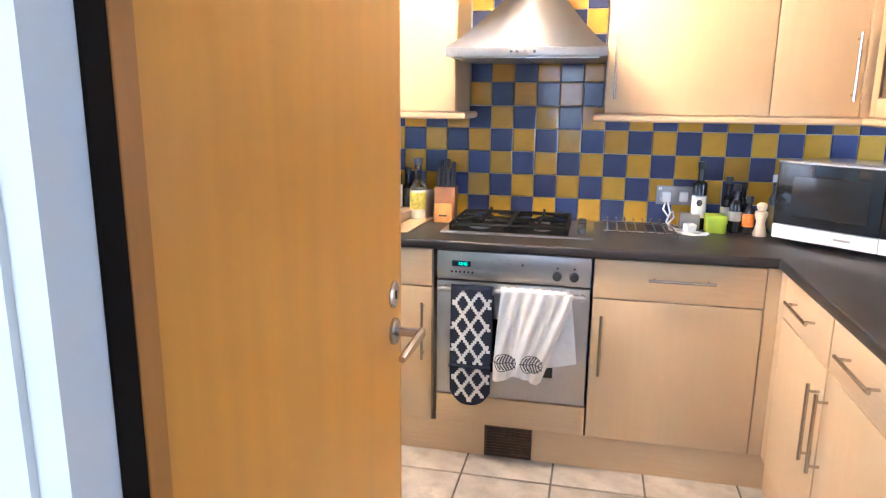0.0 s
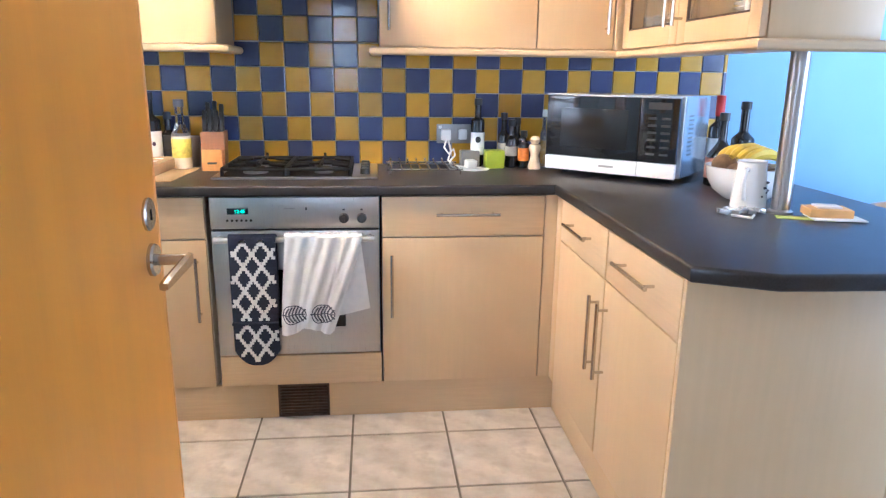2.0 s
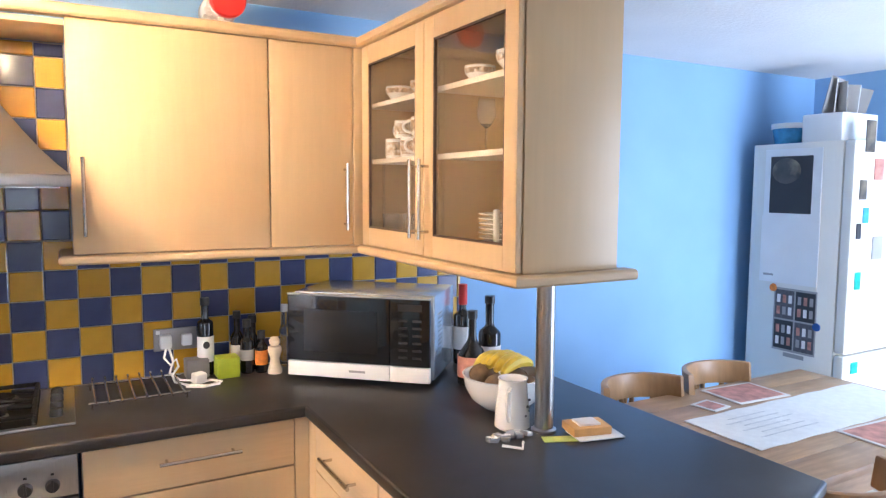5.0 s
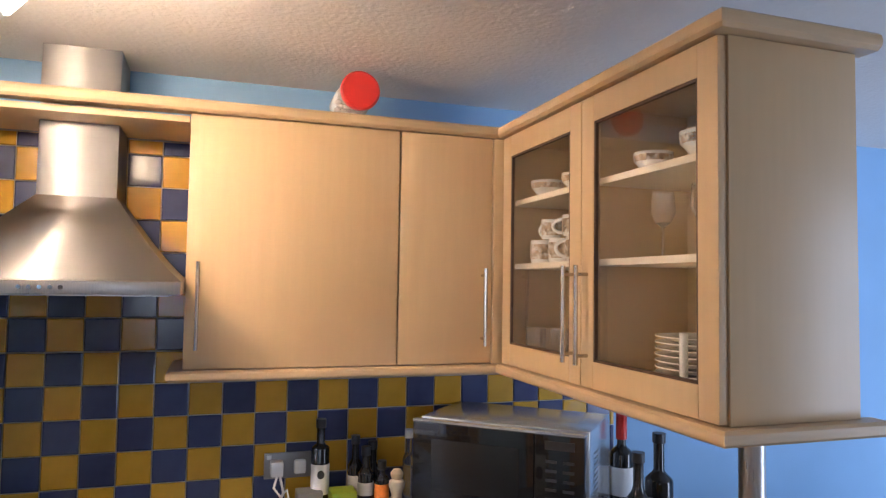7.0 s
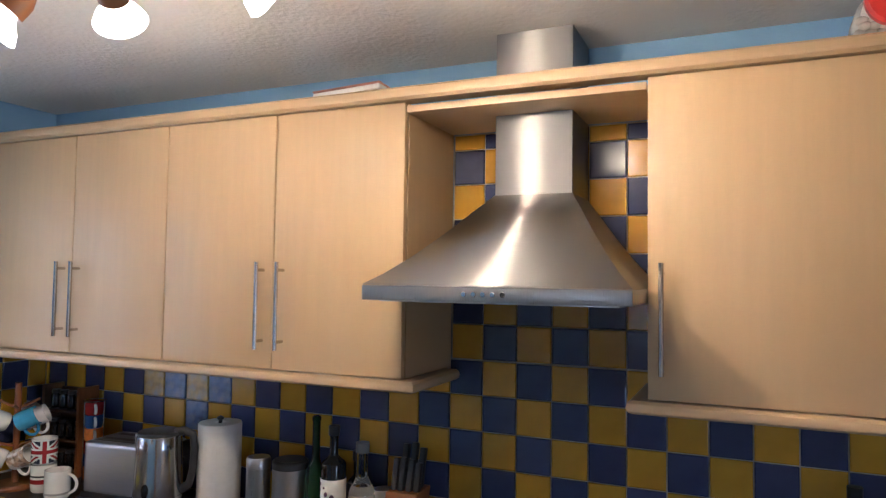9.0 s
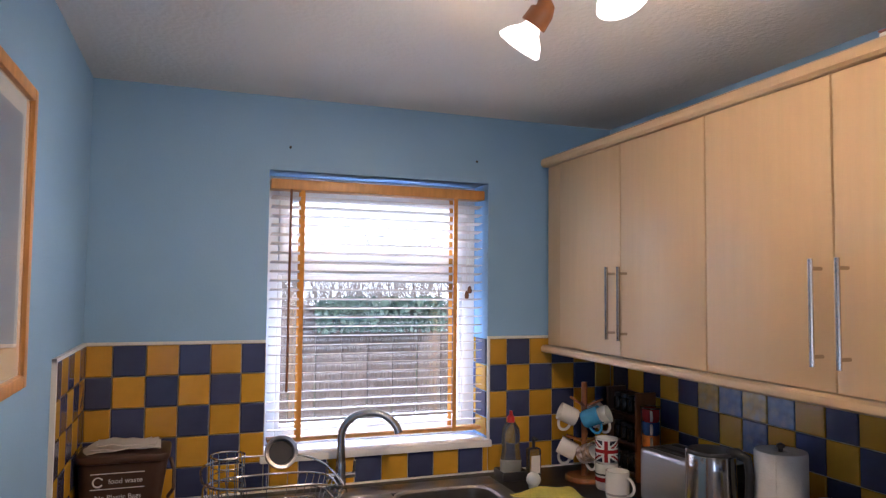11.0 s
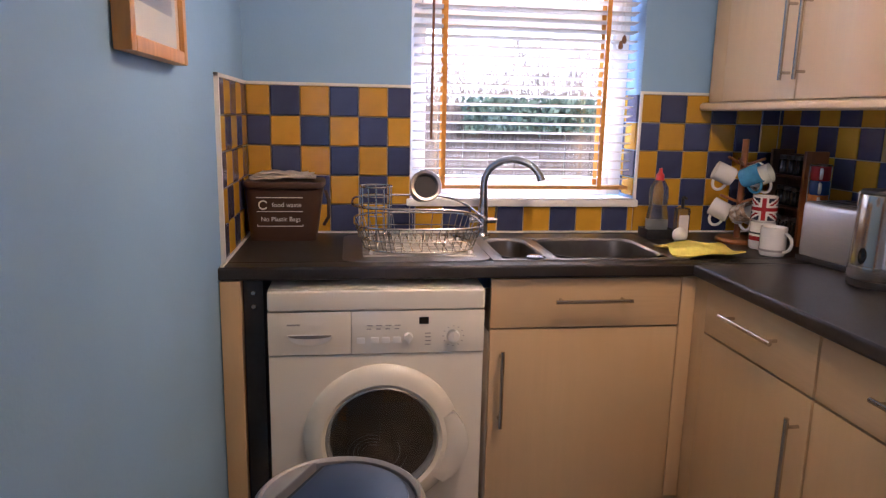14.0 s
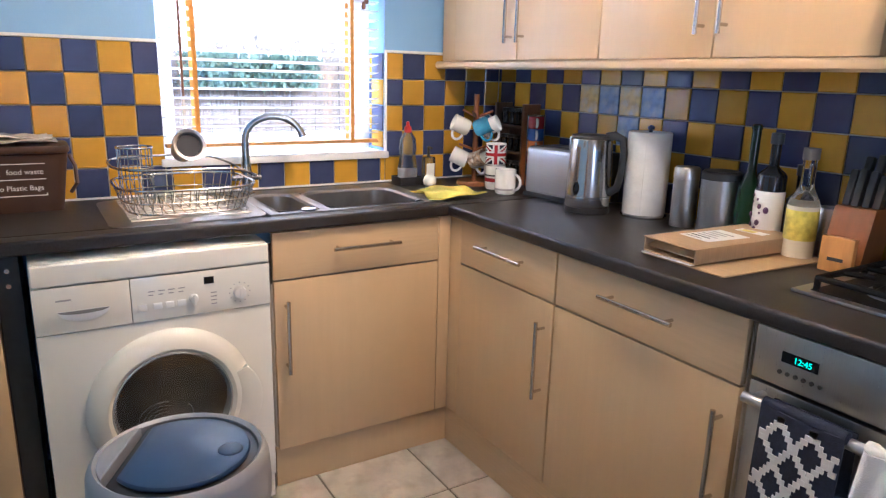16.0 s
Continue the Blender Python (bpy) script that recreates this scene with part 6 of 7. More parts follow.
for k, (x0, x1, ln, lift, tl) in enumerate(((-0.060, 0.058, 0.21, 0.001, 2), (-0.052, 0.064, 0.19, 0.008, -3), (-0.045, 0.050, 0.16, 0.015, 5))):
    fold = cloth_sheet(x0, x1, -ln / 2, ln / 2, 0, 12, 16, lambda u, v, k=k: 0.0035 * math.sin(u * 6 + v * 5 + 2 * k) + 0.002 * math.sin(v * 17 + k), lambda u, k=k: 0.008 * math.sin(u * 7 + k))
    part("layer", moved(fold, pose(0, 0, lift + 0.005, 0, 0, tl) @ Matrix(((1, 0, 0, 0), (0, 0, 1, 0), (0, 1, 0, 0), (0, 0, 0, 1)))), M["mount"], pap, local=True)

# low black box, put where the bottle's foot looks black
tray = thing("soap_tray", (-1.62, -0.515, WT1), "low black box round the foot of the washing-up bottle", "tray")
part("base", box(-1.662, -1.578, -0.565, -0.465, WT1 + 0.0006, WT1 + 0.004, 0.001), M["black_plastic"], tray)
for x0, x1, y0, y1 in ((-1.662, -1.659, -0.565, -0.465), (-1.581, -1.578, -0.565, -0.465), (-1.659, -1.581, -0.565, -0.562), (-1.659, -1.581, -0.468, -0.465)):
    part("side", box(x0, x1, y0, y1, WT1 + 0.004, WT1 + 0.034, 0.001), M["black_plastic"], tray)
soap = thing("washing_up_bottle", (-1.62, -0.515, WT1), "clear washing-up liquid bottle standing in a low black box", "soap bottle")
part("body", moved(lathe([(0, 0), (0.034, 0), (0.037, 0.01), (0.037, 0.06), (0.03, 0.10), (0.033, 0.135), (0.030, 0.165), (0.014, 0.19), (0, 0.19)], seg=28), Matrix.Translation((-1.62, -0.515, WT1 + 0.0046)) @ Matrix.Diagonal((0.80, 1.12, 1.08, 1))), M["soap"], soap)
part("liquid", moved(lathe([(0, 0.004), (0.033, 0.004), (0.034, 0.05), (0, 0.05)], seg=24), Matrix.Translation((-1.62, -0.515, WT1 + 0.0046)) @ Matrix.Diagonal((0.75, 1.05, 1, 1))), M["cream_sauce"], soap, "pale washing-up liquid")
part("label", moved(lathe([(0.0375, 0.02), (0.038, 0.021), (0.038, 0.062), (0.0375, 0.063)], seg=28), Matrix.Translation((-1.62, -0.515, WT1)) @ Matrix.Diagonal((0.75, 1.05, 1, 1))), M["paper"], soap)
part("cap", lathe([(0, 0), (0.015, 0), (0.014, 0.02), (0.007, 0.028), (0.006, 0.042), (0, 0.043)], -1.62, -0.515, WT1 + 0.207, 20), M["red_plastic"], soap, "red cap")
hs = thing("hand_soap", (-1.60, -0.43, WT1), "small clear pump bottle with white label", "soap bottle")
part("body", box(-1.617, -1.583, -0.455, -0.405, WT1 + 0.0006, WT1 + 0.11, 0.007), M["soap"], hs)
part("label", box(-1.5825, -1.5815, -0.448, -0.412, WT1 + 0.02, WT1 + 0.085), M["paper"], hs)
part("pump", join(tube([(-1.60, -0.43, WT1 + 0.109), (-1.60, -0.43, WT1 + 0.15)], 0.006, 10), tube([(-1.60, -0.43, WT1 + 0.148), (-1.575, -0.43, WT1 + 0.146)], 0.005, 8)), M["black_plastic"], hs)
solo("scrubber", join(ball(-1.475, -0.495, WT1 + 0.033, 0.026, 0.026, 0.026, 18), tube([(-1.475, -0.495, WT1 + 0.003), (-1.475, -0.495, WT1 + 0.03)], 0.017, 14)), M["white_plastic"], "white round scrubbing brush beside the sink", "brush", at=(-1.475, -0.495, WT1))
clo = cloth_sheet(-1.375, -1.195, 0, 0.22, 0, 14, 10, lambda u, v: 0.006 * math.sin(u * 8 + v * 4) - 0.004 * math.sin(v * 9), lambda u: 0.012 * math.sin(u * 5))
solo("dish_cloth", moved(clo, Matrix.Translation((-0.03, -0.62, WT1 + 0.016)) @ Matrix(((1, 0, 0, 0), (0, 0, 1, 0), (0, 1, 0, 0), (0, 0, 0, 1)))), M["yellow_cloth"], "yellow dish cloth over the sink edge", "dish cloth", at=(-1.31, -0.51, WT1))

# washing machine
wm = thing("washing_machine", (-1.44, -1.535, 0), "white front loading washing machine", "washing machine")
MX, MY0, MY1 = -1.128, -1.842, -1.238
part("body", box(-1.70, MX - 0.022, MY0, MY1, 0.012, 0.852, 0.006), M["white_enamel"], wm)
part("front", box(MX - 0.0215, MX - 0.006, MY0, MY1, 0.095, 0.6645, 0.003), M["white_enamel"], wm)
part("kick_plate", box(MX - 0.03, MX - 0.012, MY0 + 0.003, MY1 - 0.003, 0.012, 0.092, 0.003), M["white_enamel"], wm)
part("top_rail", box(MX - 0.0215, MX + 0.002, MY0, MY1, 0.793, 0.852, 0.010, 3), M["white_enamel"], wm)
drw = part("drawer", box(MX - 0.0215, MX - 0.002, MY0, -1.6158, 0.6665, 0.7908, 0.0025), M["white_enamel"], wm, "detergent drawer")
part("grip", moved(prism([(0.061 * math.cos(a), 0.030 * math.sin(a)) for a in (math.pi + math.pi * k / 16 for k in range(17))], -0.001, 0.002, 0.0006), pose(MX - 0.002, -1.728, 0.725, 90, 0, 90)), M["white_plastic"], drw, "moulded finger grip")
part("grip_slot", moved(prism([(0.060 * math.cos(a), 0.010 * math.sin(a)) for a in (math.pi + math.pi * k / 16 for k in range(17))], 0.0021, 0.0026), pose(MX - 0.002, -1.728, 0.7245, 90, 0, 90)), M["grey_plastic"], drw, "dark slot of the grip")
part("logo_plate", box(MX - 0.0025, MX - 0.0008, -1.79, -1.755, 0.7525, 0.757), M["grey_ink"], drw)
cp = part("control_panel", box(MX - 0.0215, MX - 0.001, -1.6146, MY1, 0.6665, 0.7908, 0.0025), M["white_enamel"], wm)
part("display", box(MX - 0.0015, MX + 0.0005, -1.425, -1.398, 0.752, 0.772), M["black_glass"], cp)
for y, r in ((-1.455, 0.013), (-1.327, 0.019)):
    k = part("dial", moved(lathe([(0, 0), (r, 0), (r * 0.85, 0.014), (0, 0.016)], seg=24), Matrix.Translation((MX - 0.001, y, 0.715)) @ Matrix.Rotation(math.pi / 2, 4, "Y")), M["white_plastic"], cp)
    part("pointer", box(MX + 0.012, MX + 0.018, y - 0.003, y + 0.003, 0.700, 0.730, 0.001), M["white_plastic"], k)
for k in range(12):
    a = 2 * math.pi * k / 12
    part("dial_mark", box(MX - 0.0012, MX - 0.0002, -1.327 + 0.029 * math.cos(a) - 0.002, -1.327 + 0.029 * math.cos(a) + 0.002, 0.715 + 0.029 * math.sin(a) - 0.001, 0.715 + 0.029 * math.sin(a) + 0.001), M["grey_ink"], cp)
for k in range(4):
    part("button", box(MX - 0.0015, MX + 0.002, -1.600 + k * 0.031 + (0.008 if k else 0), -1.577 + k * 0.031 + (0.008 if k else 0), 0.698, 0.716, 0.002), M["white_plastic"], cp)
    part("print_bar", box(MX - 0.0012, MX - 0.0002, -1.572 + k * 0.026, -1.555 + k * 0.026, 0.748, 0.751), M["grey_ink"], cp)
    part("print_bar", box(MX - 0.0012, MX - 0.0002, -1.572 + k * 0.026, -1.559 + k * 0.026, 0.738, 0.741), M["grey_ink"], cp)
    part("print_bar", box(MX - 0.0012, MX - 0.0002, -1.408, -1.392, 0.690 + k * 0.011, 0.693 + k * 0.011), M["grey_ink"], cp)
toX = Matrix.Rotation(math.pi / 2, 4, "Y")
dc = Matrix.Translation((MX - 0.006, -1.528, 0.413)) @ toX
wd = part("door_ring", moved(lathe([(0.158, 0.0), (0.221, 0.0), (0.224, 0.006), (0.215, 0.020), (0.190, 0.034), (0.172, 0.036), (0.162, 0.028), (0.160, 0.010)], seg=56), dc), M["white_enamel"], wm, "round white porthole door")
part("porthole_trim", moved(lathe([(0.148, 0.002), (0.160, 0.004), (0.163, 0.026), (0.157, 0.030), (0.150, 0.018)], seg=56), dc), M["silver"], wd, "grey porthole trim")
# flat disc on the front, coloured dark as the shaded drum
part("drum", moved(lathe([(0, 0.001), (0.148, 0.001), (0.148, 0.003), (0, 0.003)], seg=48), dc), M["drum_shade"], wd, "flat disc coloured as the shaded steel drum")
# chrome arcs stand for the bright highlights on the drum
for r, a0, a1 in ((0.028, 150, 260), (0.040, 160, 285), (0.052, 150, 280), (0.066, 165, 270), (0.082, 20, 120), (0.105, 10, 80)):
    part("drum_glint", moved(tube([(r * 0.8 * math.cos(radians(a)) + 0.045, r * math.sin(radians(a)) - 0.03, 0.0042) for a in (a0 + (a1 - a0) * k / 14 for k in range(15))], 0.0016, 6), dc), M["wire"], wd)
pg = part("glass", moved(lathe([(0, 0.0185), (0.06, 0.018), (0.115, 0.015), (0.149, 0.010), (0.149, 0.012), (0.115, 0.0172), (0.06, 0.0202), (0, 0.0207)], seg=48), dc), M["glass"], wd, "clear porthole glass")
pg.visible_shadow = False
part("door_grip", moved(prism([(r * math.cos(a), r * math.sin(a)) for r, a in [(0.222 + 0.028 * math.sin(math.pi * k / 11), radians(-38 + k * 5.4)) for k in range(12)]] + [(r * math.cos(a), r * math.sin(a)) for r, a in [(0.185, radians(21.4 - k * 5.4)) for k in range(12)]], 0.016, 0.035, 0.002), Matrix.Translation((MX - 0.006, -1.528, 0.413)) @ Matrix(((0, 0, 1, 0), (1, 0, 0, 0), (0, 1, 0, 0), (0, 0, 0, 1)))), M["white_enamel"], wd)
for y in (MY0 + 0.05, MY1 - 0.05):
    for x in (-1.66, -1.2):
        part("foot", lathe([(0, 0), (0.02, 0), (0.02, 0.012), (0, 0.012)], x, y, 0.0003, 14), M["black_plastic"], wm)
for z in (0.83, 0.79):
    solo("screw_cap", moved(lathe([(0, 0), (0.008, 0), (0.006, 0.004), (0, 0.004)], seg=14), Matrix.Translation((-1.199, YS + 0.088, z)) @ toX), M["nickel"], "small round steel screw cap on the dark panel", "screw cap", "screw caps", at=(-1.199, YS + 0.088, z))

# waste bin
binn = thing("waste_bin", (-0.395, -1.634, 0), "silver waste bin with dark tilting lid", "waste bin", turn=62)
part("body", lathe([(0, 0.002), (0.128, 0), (0.133, 0.01), (0.155, 0.50), (0.160, 0.565), (0, 0.565)], 0, 0, 0.0004, 48), M["bin_silver"], binn, local=True)
part("collar", lathe([(0.160, 0.0), (0.168, 0.004), (0.170, 0.03), (0.166, 0.085), (0.160, 0.099), (0.153, 0.104), (0.146, 0.098), (0.146, 0.0)], 0, 0, 0.566, 48), M["bin_silver"], binn, "silver lid collar", local=True)
pts_ = [(0.143 * math.cos(a), 0.143 * math.sin(a)) for a in (radians(-134 + 268 * k / 40) for k in range(41))]
part("shoulder", moved(prism([(0.1465 * math.cos(a), 0.1465 * math.sin(a)) for a in (radians(138 + 84 * k / 20) for k in range(21))], 0.64, 0.6695, 0.004), Matrix.Identity(4)), M["bin_silver"], binn, local=True)
part("lid_recess", prism([(x * 1.018, y * 1.018) for x, y in pts_], 0.645, 0.659, 0.003), M["black_plastic"], binn, "dark lid surround", local=True)
lid = part("flap", prism([(x * 0.885 + 0.004, y * 0.885) for x, y in pts_], 0.6595, 0.672, 0.006), M["lid_reflection"], binn, "dark satin tilting flap", local=True)
part("thumb_dent", moved(ball(0, 0, 0, 0.024, 0.024, 0.004, 20), Matrix.Translation((0.096, 0.0, 0.672))), M["lid_reflection"], lid, local=True)

binn.scale = (0.93, 0.93, 1.003)

# picture on the south wall
pic = thing("framed_picture", (-0.675, YS, 1.75), "beech framed seascape print with cream mount", "picture")
PX0, PX1, PZ0, PZ1 = -0.802, -0.434, 1.419, 2.0
part("frame", moved(frame_of(PX0, PX1, PZ0, PZ1, 0.026, 0, 0.03), Matrix(((0, 1, 0, 0), (1, 0, 0, YS + 0.002), (0, 0, 1, 0), (0, 0, 0, 1)))), M["oak"], pic)
part("mount", box(PX0 + 0.024, PX1 - 0.024, YS + 0.002, YS + 0.020, PZ0 + 0.026, PZ1 - 0.026), M["mount"], pic)
part("print", box(PX0 + 0.075, PX1 - 0.065, YS + 0.0202, YS + 0.0206, PZ0 + 0.085, PZ1 - 0.065), M["sea_print"], pic)
gl = part("pane", box(PX0 + 0.027, PX1 - 0.027, YS + 0.022, YS + 0.024, PZ0 + 0.027, PZ1 - 0.027), M["glass"], pic)
gl.visible_shadow = False

# ---- crockery in the glazed unit ----
def plate_stack(x, y, z, n, r):
    for k in range(n):
        solo("plate", lathe([(0, 0.001), (r * 0.62, 0), (r * 0.66, 0.002), (r, 0.011), (r * 0.99, 0.0135), (r * 0.64, 0.005), (0, 0.004)], x, y, z + k * 0.0135, 32), M["ceramic"], "white china plate in a stack", "plate", "plates", at=(x, y, z + k * 0.0135))
plate_stack(1.735, -1.06, 1.4135, 9, 0.115)
plate_stack(1.68, -1.225, 1.4135, 6, 0.075)
for y, z, s in ((-0.955, 1.909, 0.72), (-1.15, 1.909, 0.88), (-1.255, 1.909, 0.72), (-0.60, 1.909, 0.8), (-0.44, 1.909, 0.78)):
    bx_ = 1.66 + 0.015 * math.sin(y * 30)
    bw = thing("bowl", (bx_, y, z), "white china bowl with brown fruit print", "bowl", "bowls")
    part("body", lathe([(0, 0.003), (0.03 * s, 0), (0.034 * s, 0.005), (0.058 * s, 0.035 * s), (0.064 * s, 0.066 * s), (0.060 * s, 0.066 * s), (0.03 * s, 0.012), (0, 0.01)], bx_, y, z + 0.0004, 28), M["ceramic"], bw)
    part("print", lathe([(0.0592 * s, 0.036 * s), (0.0605 * s, 0.0365 * s), (0.0642 * s, 0.056 * s), (0.063 * s, 0.0565 * s)], bx_, y, z + 0.0004, 28), M["brown_print"], bw)
solo("serving_dish", lathe([(0, 0.002), (0.07, 0), (0.075, 0.004), (0.098, 0.03), (0.092, 0.03), (0.06, 0.01), (0, 0.008)], 1.745, -1.19, 1.909, 32), M["ceramic"], "white serving dish on a shelf", "dish", at=(1.745, -1.21, 1.909))
for k, (y, x) in enumerate(((-0.42, 1.64), (-0.48, 1.71), (-0.54, 1.64), (-0.61, 1.70), (-0.66, 1.63), (-0.72, 1.70))):
    mug((x, y, 1.7092), "white cup with dark print on a shelf", M["ceramic"], 40 * k, r=0.031, h=0.070, bands=((0.012, 0.058, M["brown_print"]),))
for k, (y, x) in enumerate(((-0.47, 1.65), (-0.62, 1.64))):
    mug((x, y, 1.7800), "white cup with dark print on another cup", M["ceramic"], 100 + 40 * k, r=0.030, h=0.06, bands=((0.012, 0.05, M["brown_print"]),))
solo("storage_tin", lathe([(0, 0), (0.040, 0), (0.040, 0.115), (0.034, 0.125), (0, 0.125)], 1.66, -0.70, 1.9092, 24), M["ceramic"], "white storage jar on a shelf", "jar", at=(1.66, -0.70, 1.909))
def tumbler(x, y, z, h, r):
    return solo("drinking_glass", lathe([(0, 0.0), (r * 0.9, 0), (r * 0.92, 0.003), (r, h), (r - 0.0012, h), (r * 0.89, 0.008), (0, 0.007)], x, y, z, 24), M["tumbler"], "clear glass tumbler on a shelf", "glass", "glasses", at=(x, y, z))
def wine_glass(x, y, z, h, r):
    prof = [(0, 0), (r * 0.9, 0), (r * 0.88, 0.002), (0.004, 0.005), (0.0035, h * 0.45), (r * 0.6, h * 0.52), (r, h * 0.68), (r * 0.86, h), (r * 0.84, h), (r * 0.97, h * 0.68), (r * 0.57, h * 0.53), (0, h * 0.475)]
    return solo("wine_glass", lathe(prof, x, y, z, 24), M["tumbler"], "clear stemmed wine glass on a shelf", "glass", "wine glasses", at=(x, y, z))
for x, y in ((1.66, -1.00), (1.72, -1.09), (1.65, -1.15), (1.71, -1.23)):
    wine_glass(x, y, 1.7092, 0.15, 0.028)
for k in range(7):
    tumbler(1.635 + 0.06 * (k % 2), -0.40 - k * 0.05, 1.4135, 0.10, 0.031)
for y in (-1.145, -1.20):
    solo("candle", lathe([(0, 0), (0.009, 0), (0.009, 0.135), (0, 0.138)], 1.603, y, 1.4135, 14), M["ceramic"], "white candle standing beside the plates", "candle", "candles", at=(1.603, y, 1.4135))

# ---- dining end ----
tab = thing("dining_table", (2.87, -1.1, 0), "waxed pine farmhouse table with turned legs", "dining table")
TX0, TX1, TY0, TY1 = 2.085, 3.65, -1.51, -0.69
for k in range(6):
    y0 = TY0 + k * (TY1 - TY0) / 6
    part("plank", box(TX0, TX1, y0 + 0.0008, y0 + (TY1 - TY0) / 6 - 0.0008, 0.722, 0.752, 0.002), M["pine"], tab)
part("apron", join(box(TX0 + 0.16, TX1 - 0.16, TY0 + 0.08, TY0 + 0.10, 0.60, 0.72), box(TX0 + 0.16, TX1 - 0.16, TY1 - 0.10, TY1 - 0.08, 0.60, 0.72), box(TX0 + 0.075, TX0 + 0.095, TY0 + 0.14, TY1 - 0.14, 0.60, 0.72), box(TX1 - 0.095, TX1 - 0.075, TY0 + 0.14, TY1 - 0.14, 0.60, 0.72)), M["pine"], tab)
for x in (TX0 + 0.095, TX1 - 0.095):
    for y in (TY0 + 0.075, TY1 - 0.075):
        lg = join(box(x - 0.057, x + 0.057, y - 0.057, y + 0.057, 0.50, 0.721, 0.004),
                  lathe([(0, 0), (0.035, 0), (0.042, 0.03), (0.036, 0.06), (0.045, 0.08), (0.050, 0.14), (0.056, 0.24), (0.058, 0.30), (0.048, 0.345), (0.040, 0.36), (0.054, 0.385), (0.058, 0.41), (0.046, 0.44), (0.040, 0.45), (0.055, 0.47), (0.057, 0.50), (0, 0.50)], x, y, 0.0006, 28))
        part("leg", lg, M["chair"], tab, "turned pine leg")
run = cloth_sheet(2.56, 3.62, 0, 0.32, 0, 40, 8, lambda u, v: 0.0015 * math.sin(u * 30) + 0.001 * math.sin(v * 9), lambda u: 0)
solo("table_runner", moved(run, Matrix.Translation((0, -1.28, 0.7535)) @ Matrix(((1, 0, 0, 0), (0, 0, 1, 0), (0, 1, 0, 0), (0, 0, 0, 1)))), M["cotton"], "white cotton table runner on the table", "table runner", at=(3.2, -1.06, 0.753))
for k in range(6):
    solo("print_bar", box(2.66 + 0.05 * (k % 2), 2.98 - 0.03 * (k % 3), -1.21 + k * 0.035, -1.204 + k * 0.035, 0.7588, 0.7592), M["faint_ink"], "faint grey print on the white runner", "print", "runner prints", at=(2.8, -1.2 + k * 0.035, 0.7588))
def mat_on_table(name, x, y, w, h, turn, label):
    t = thing(name, (x, y, 0.7524), label, "placemat", "placemats", turn=turn)
    part("board", box(-w / 2, w / 2, -h / 2, h / 2, 0.0004, 0.004, 0.001), M["mount"], t, local=True)
    part("print", box(-w / 2 + 0.015, w / 2 - 0.015, -h / 2 + 0.015, h / 2 - 0.015, 0.0041, 0.0046), M["pink_print"], t, local=True)
mat_on_table("placemat", 3.07, -0.83, 0.29, 0.21, -3, "red patterned placemat on the table")
mat_on_table("coaster", 2.80, -0.88, 0.11, 0.11, 8, "small red patterned coaster on the table")
mat_on_table("placemat", 3.10, -1.39, 0.29, 0.20, -3, "red patterned placemat on the table")


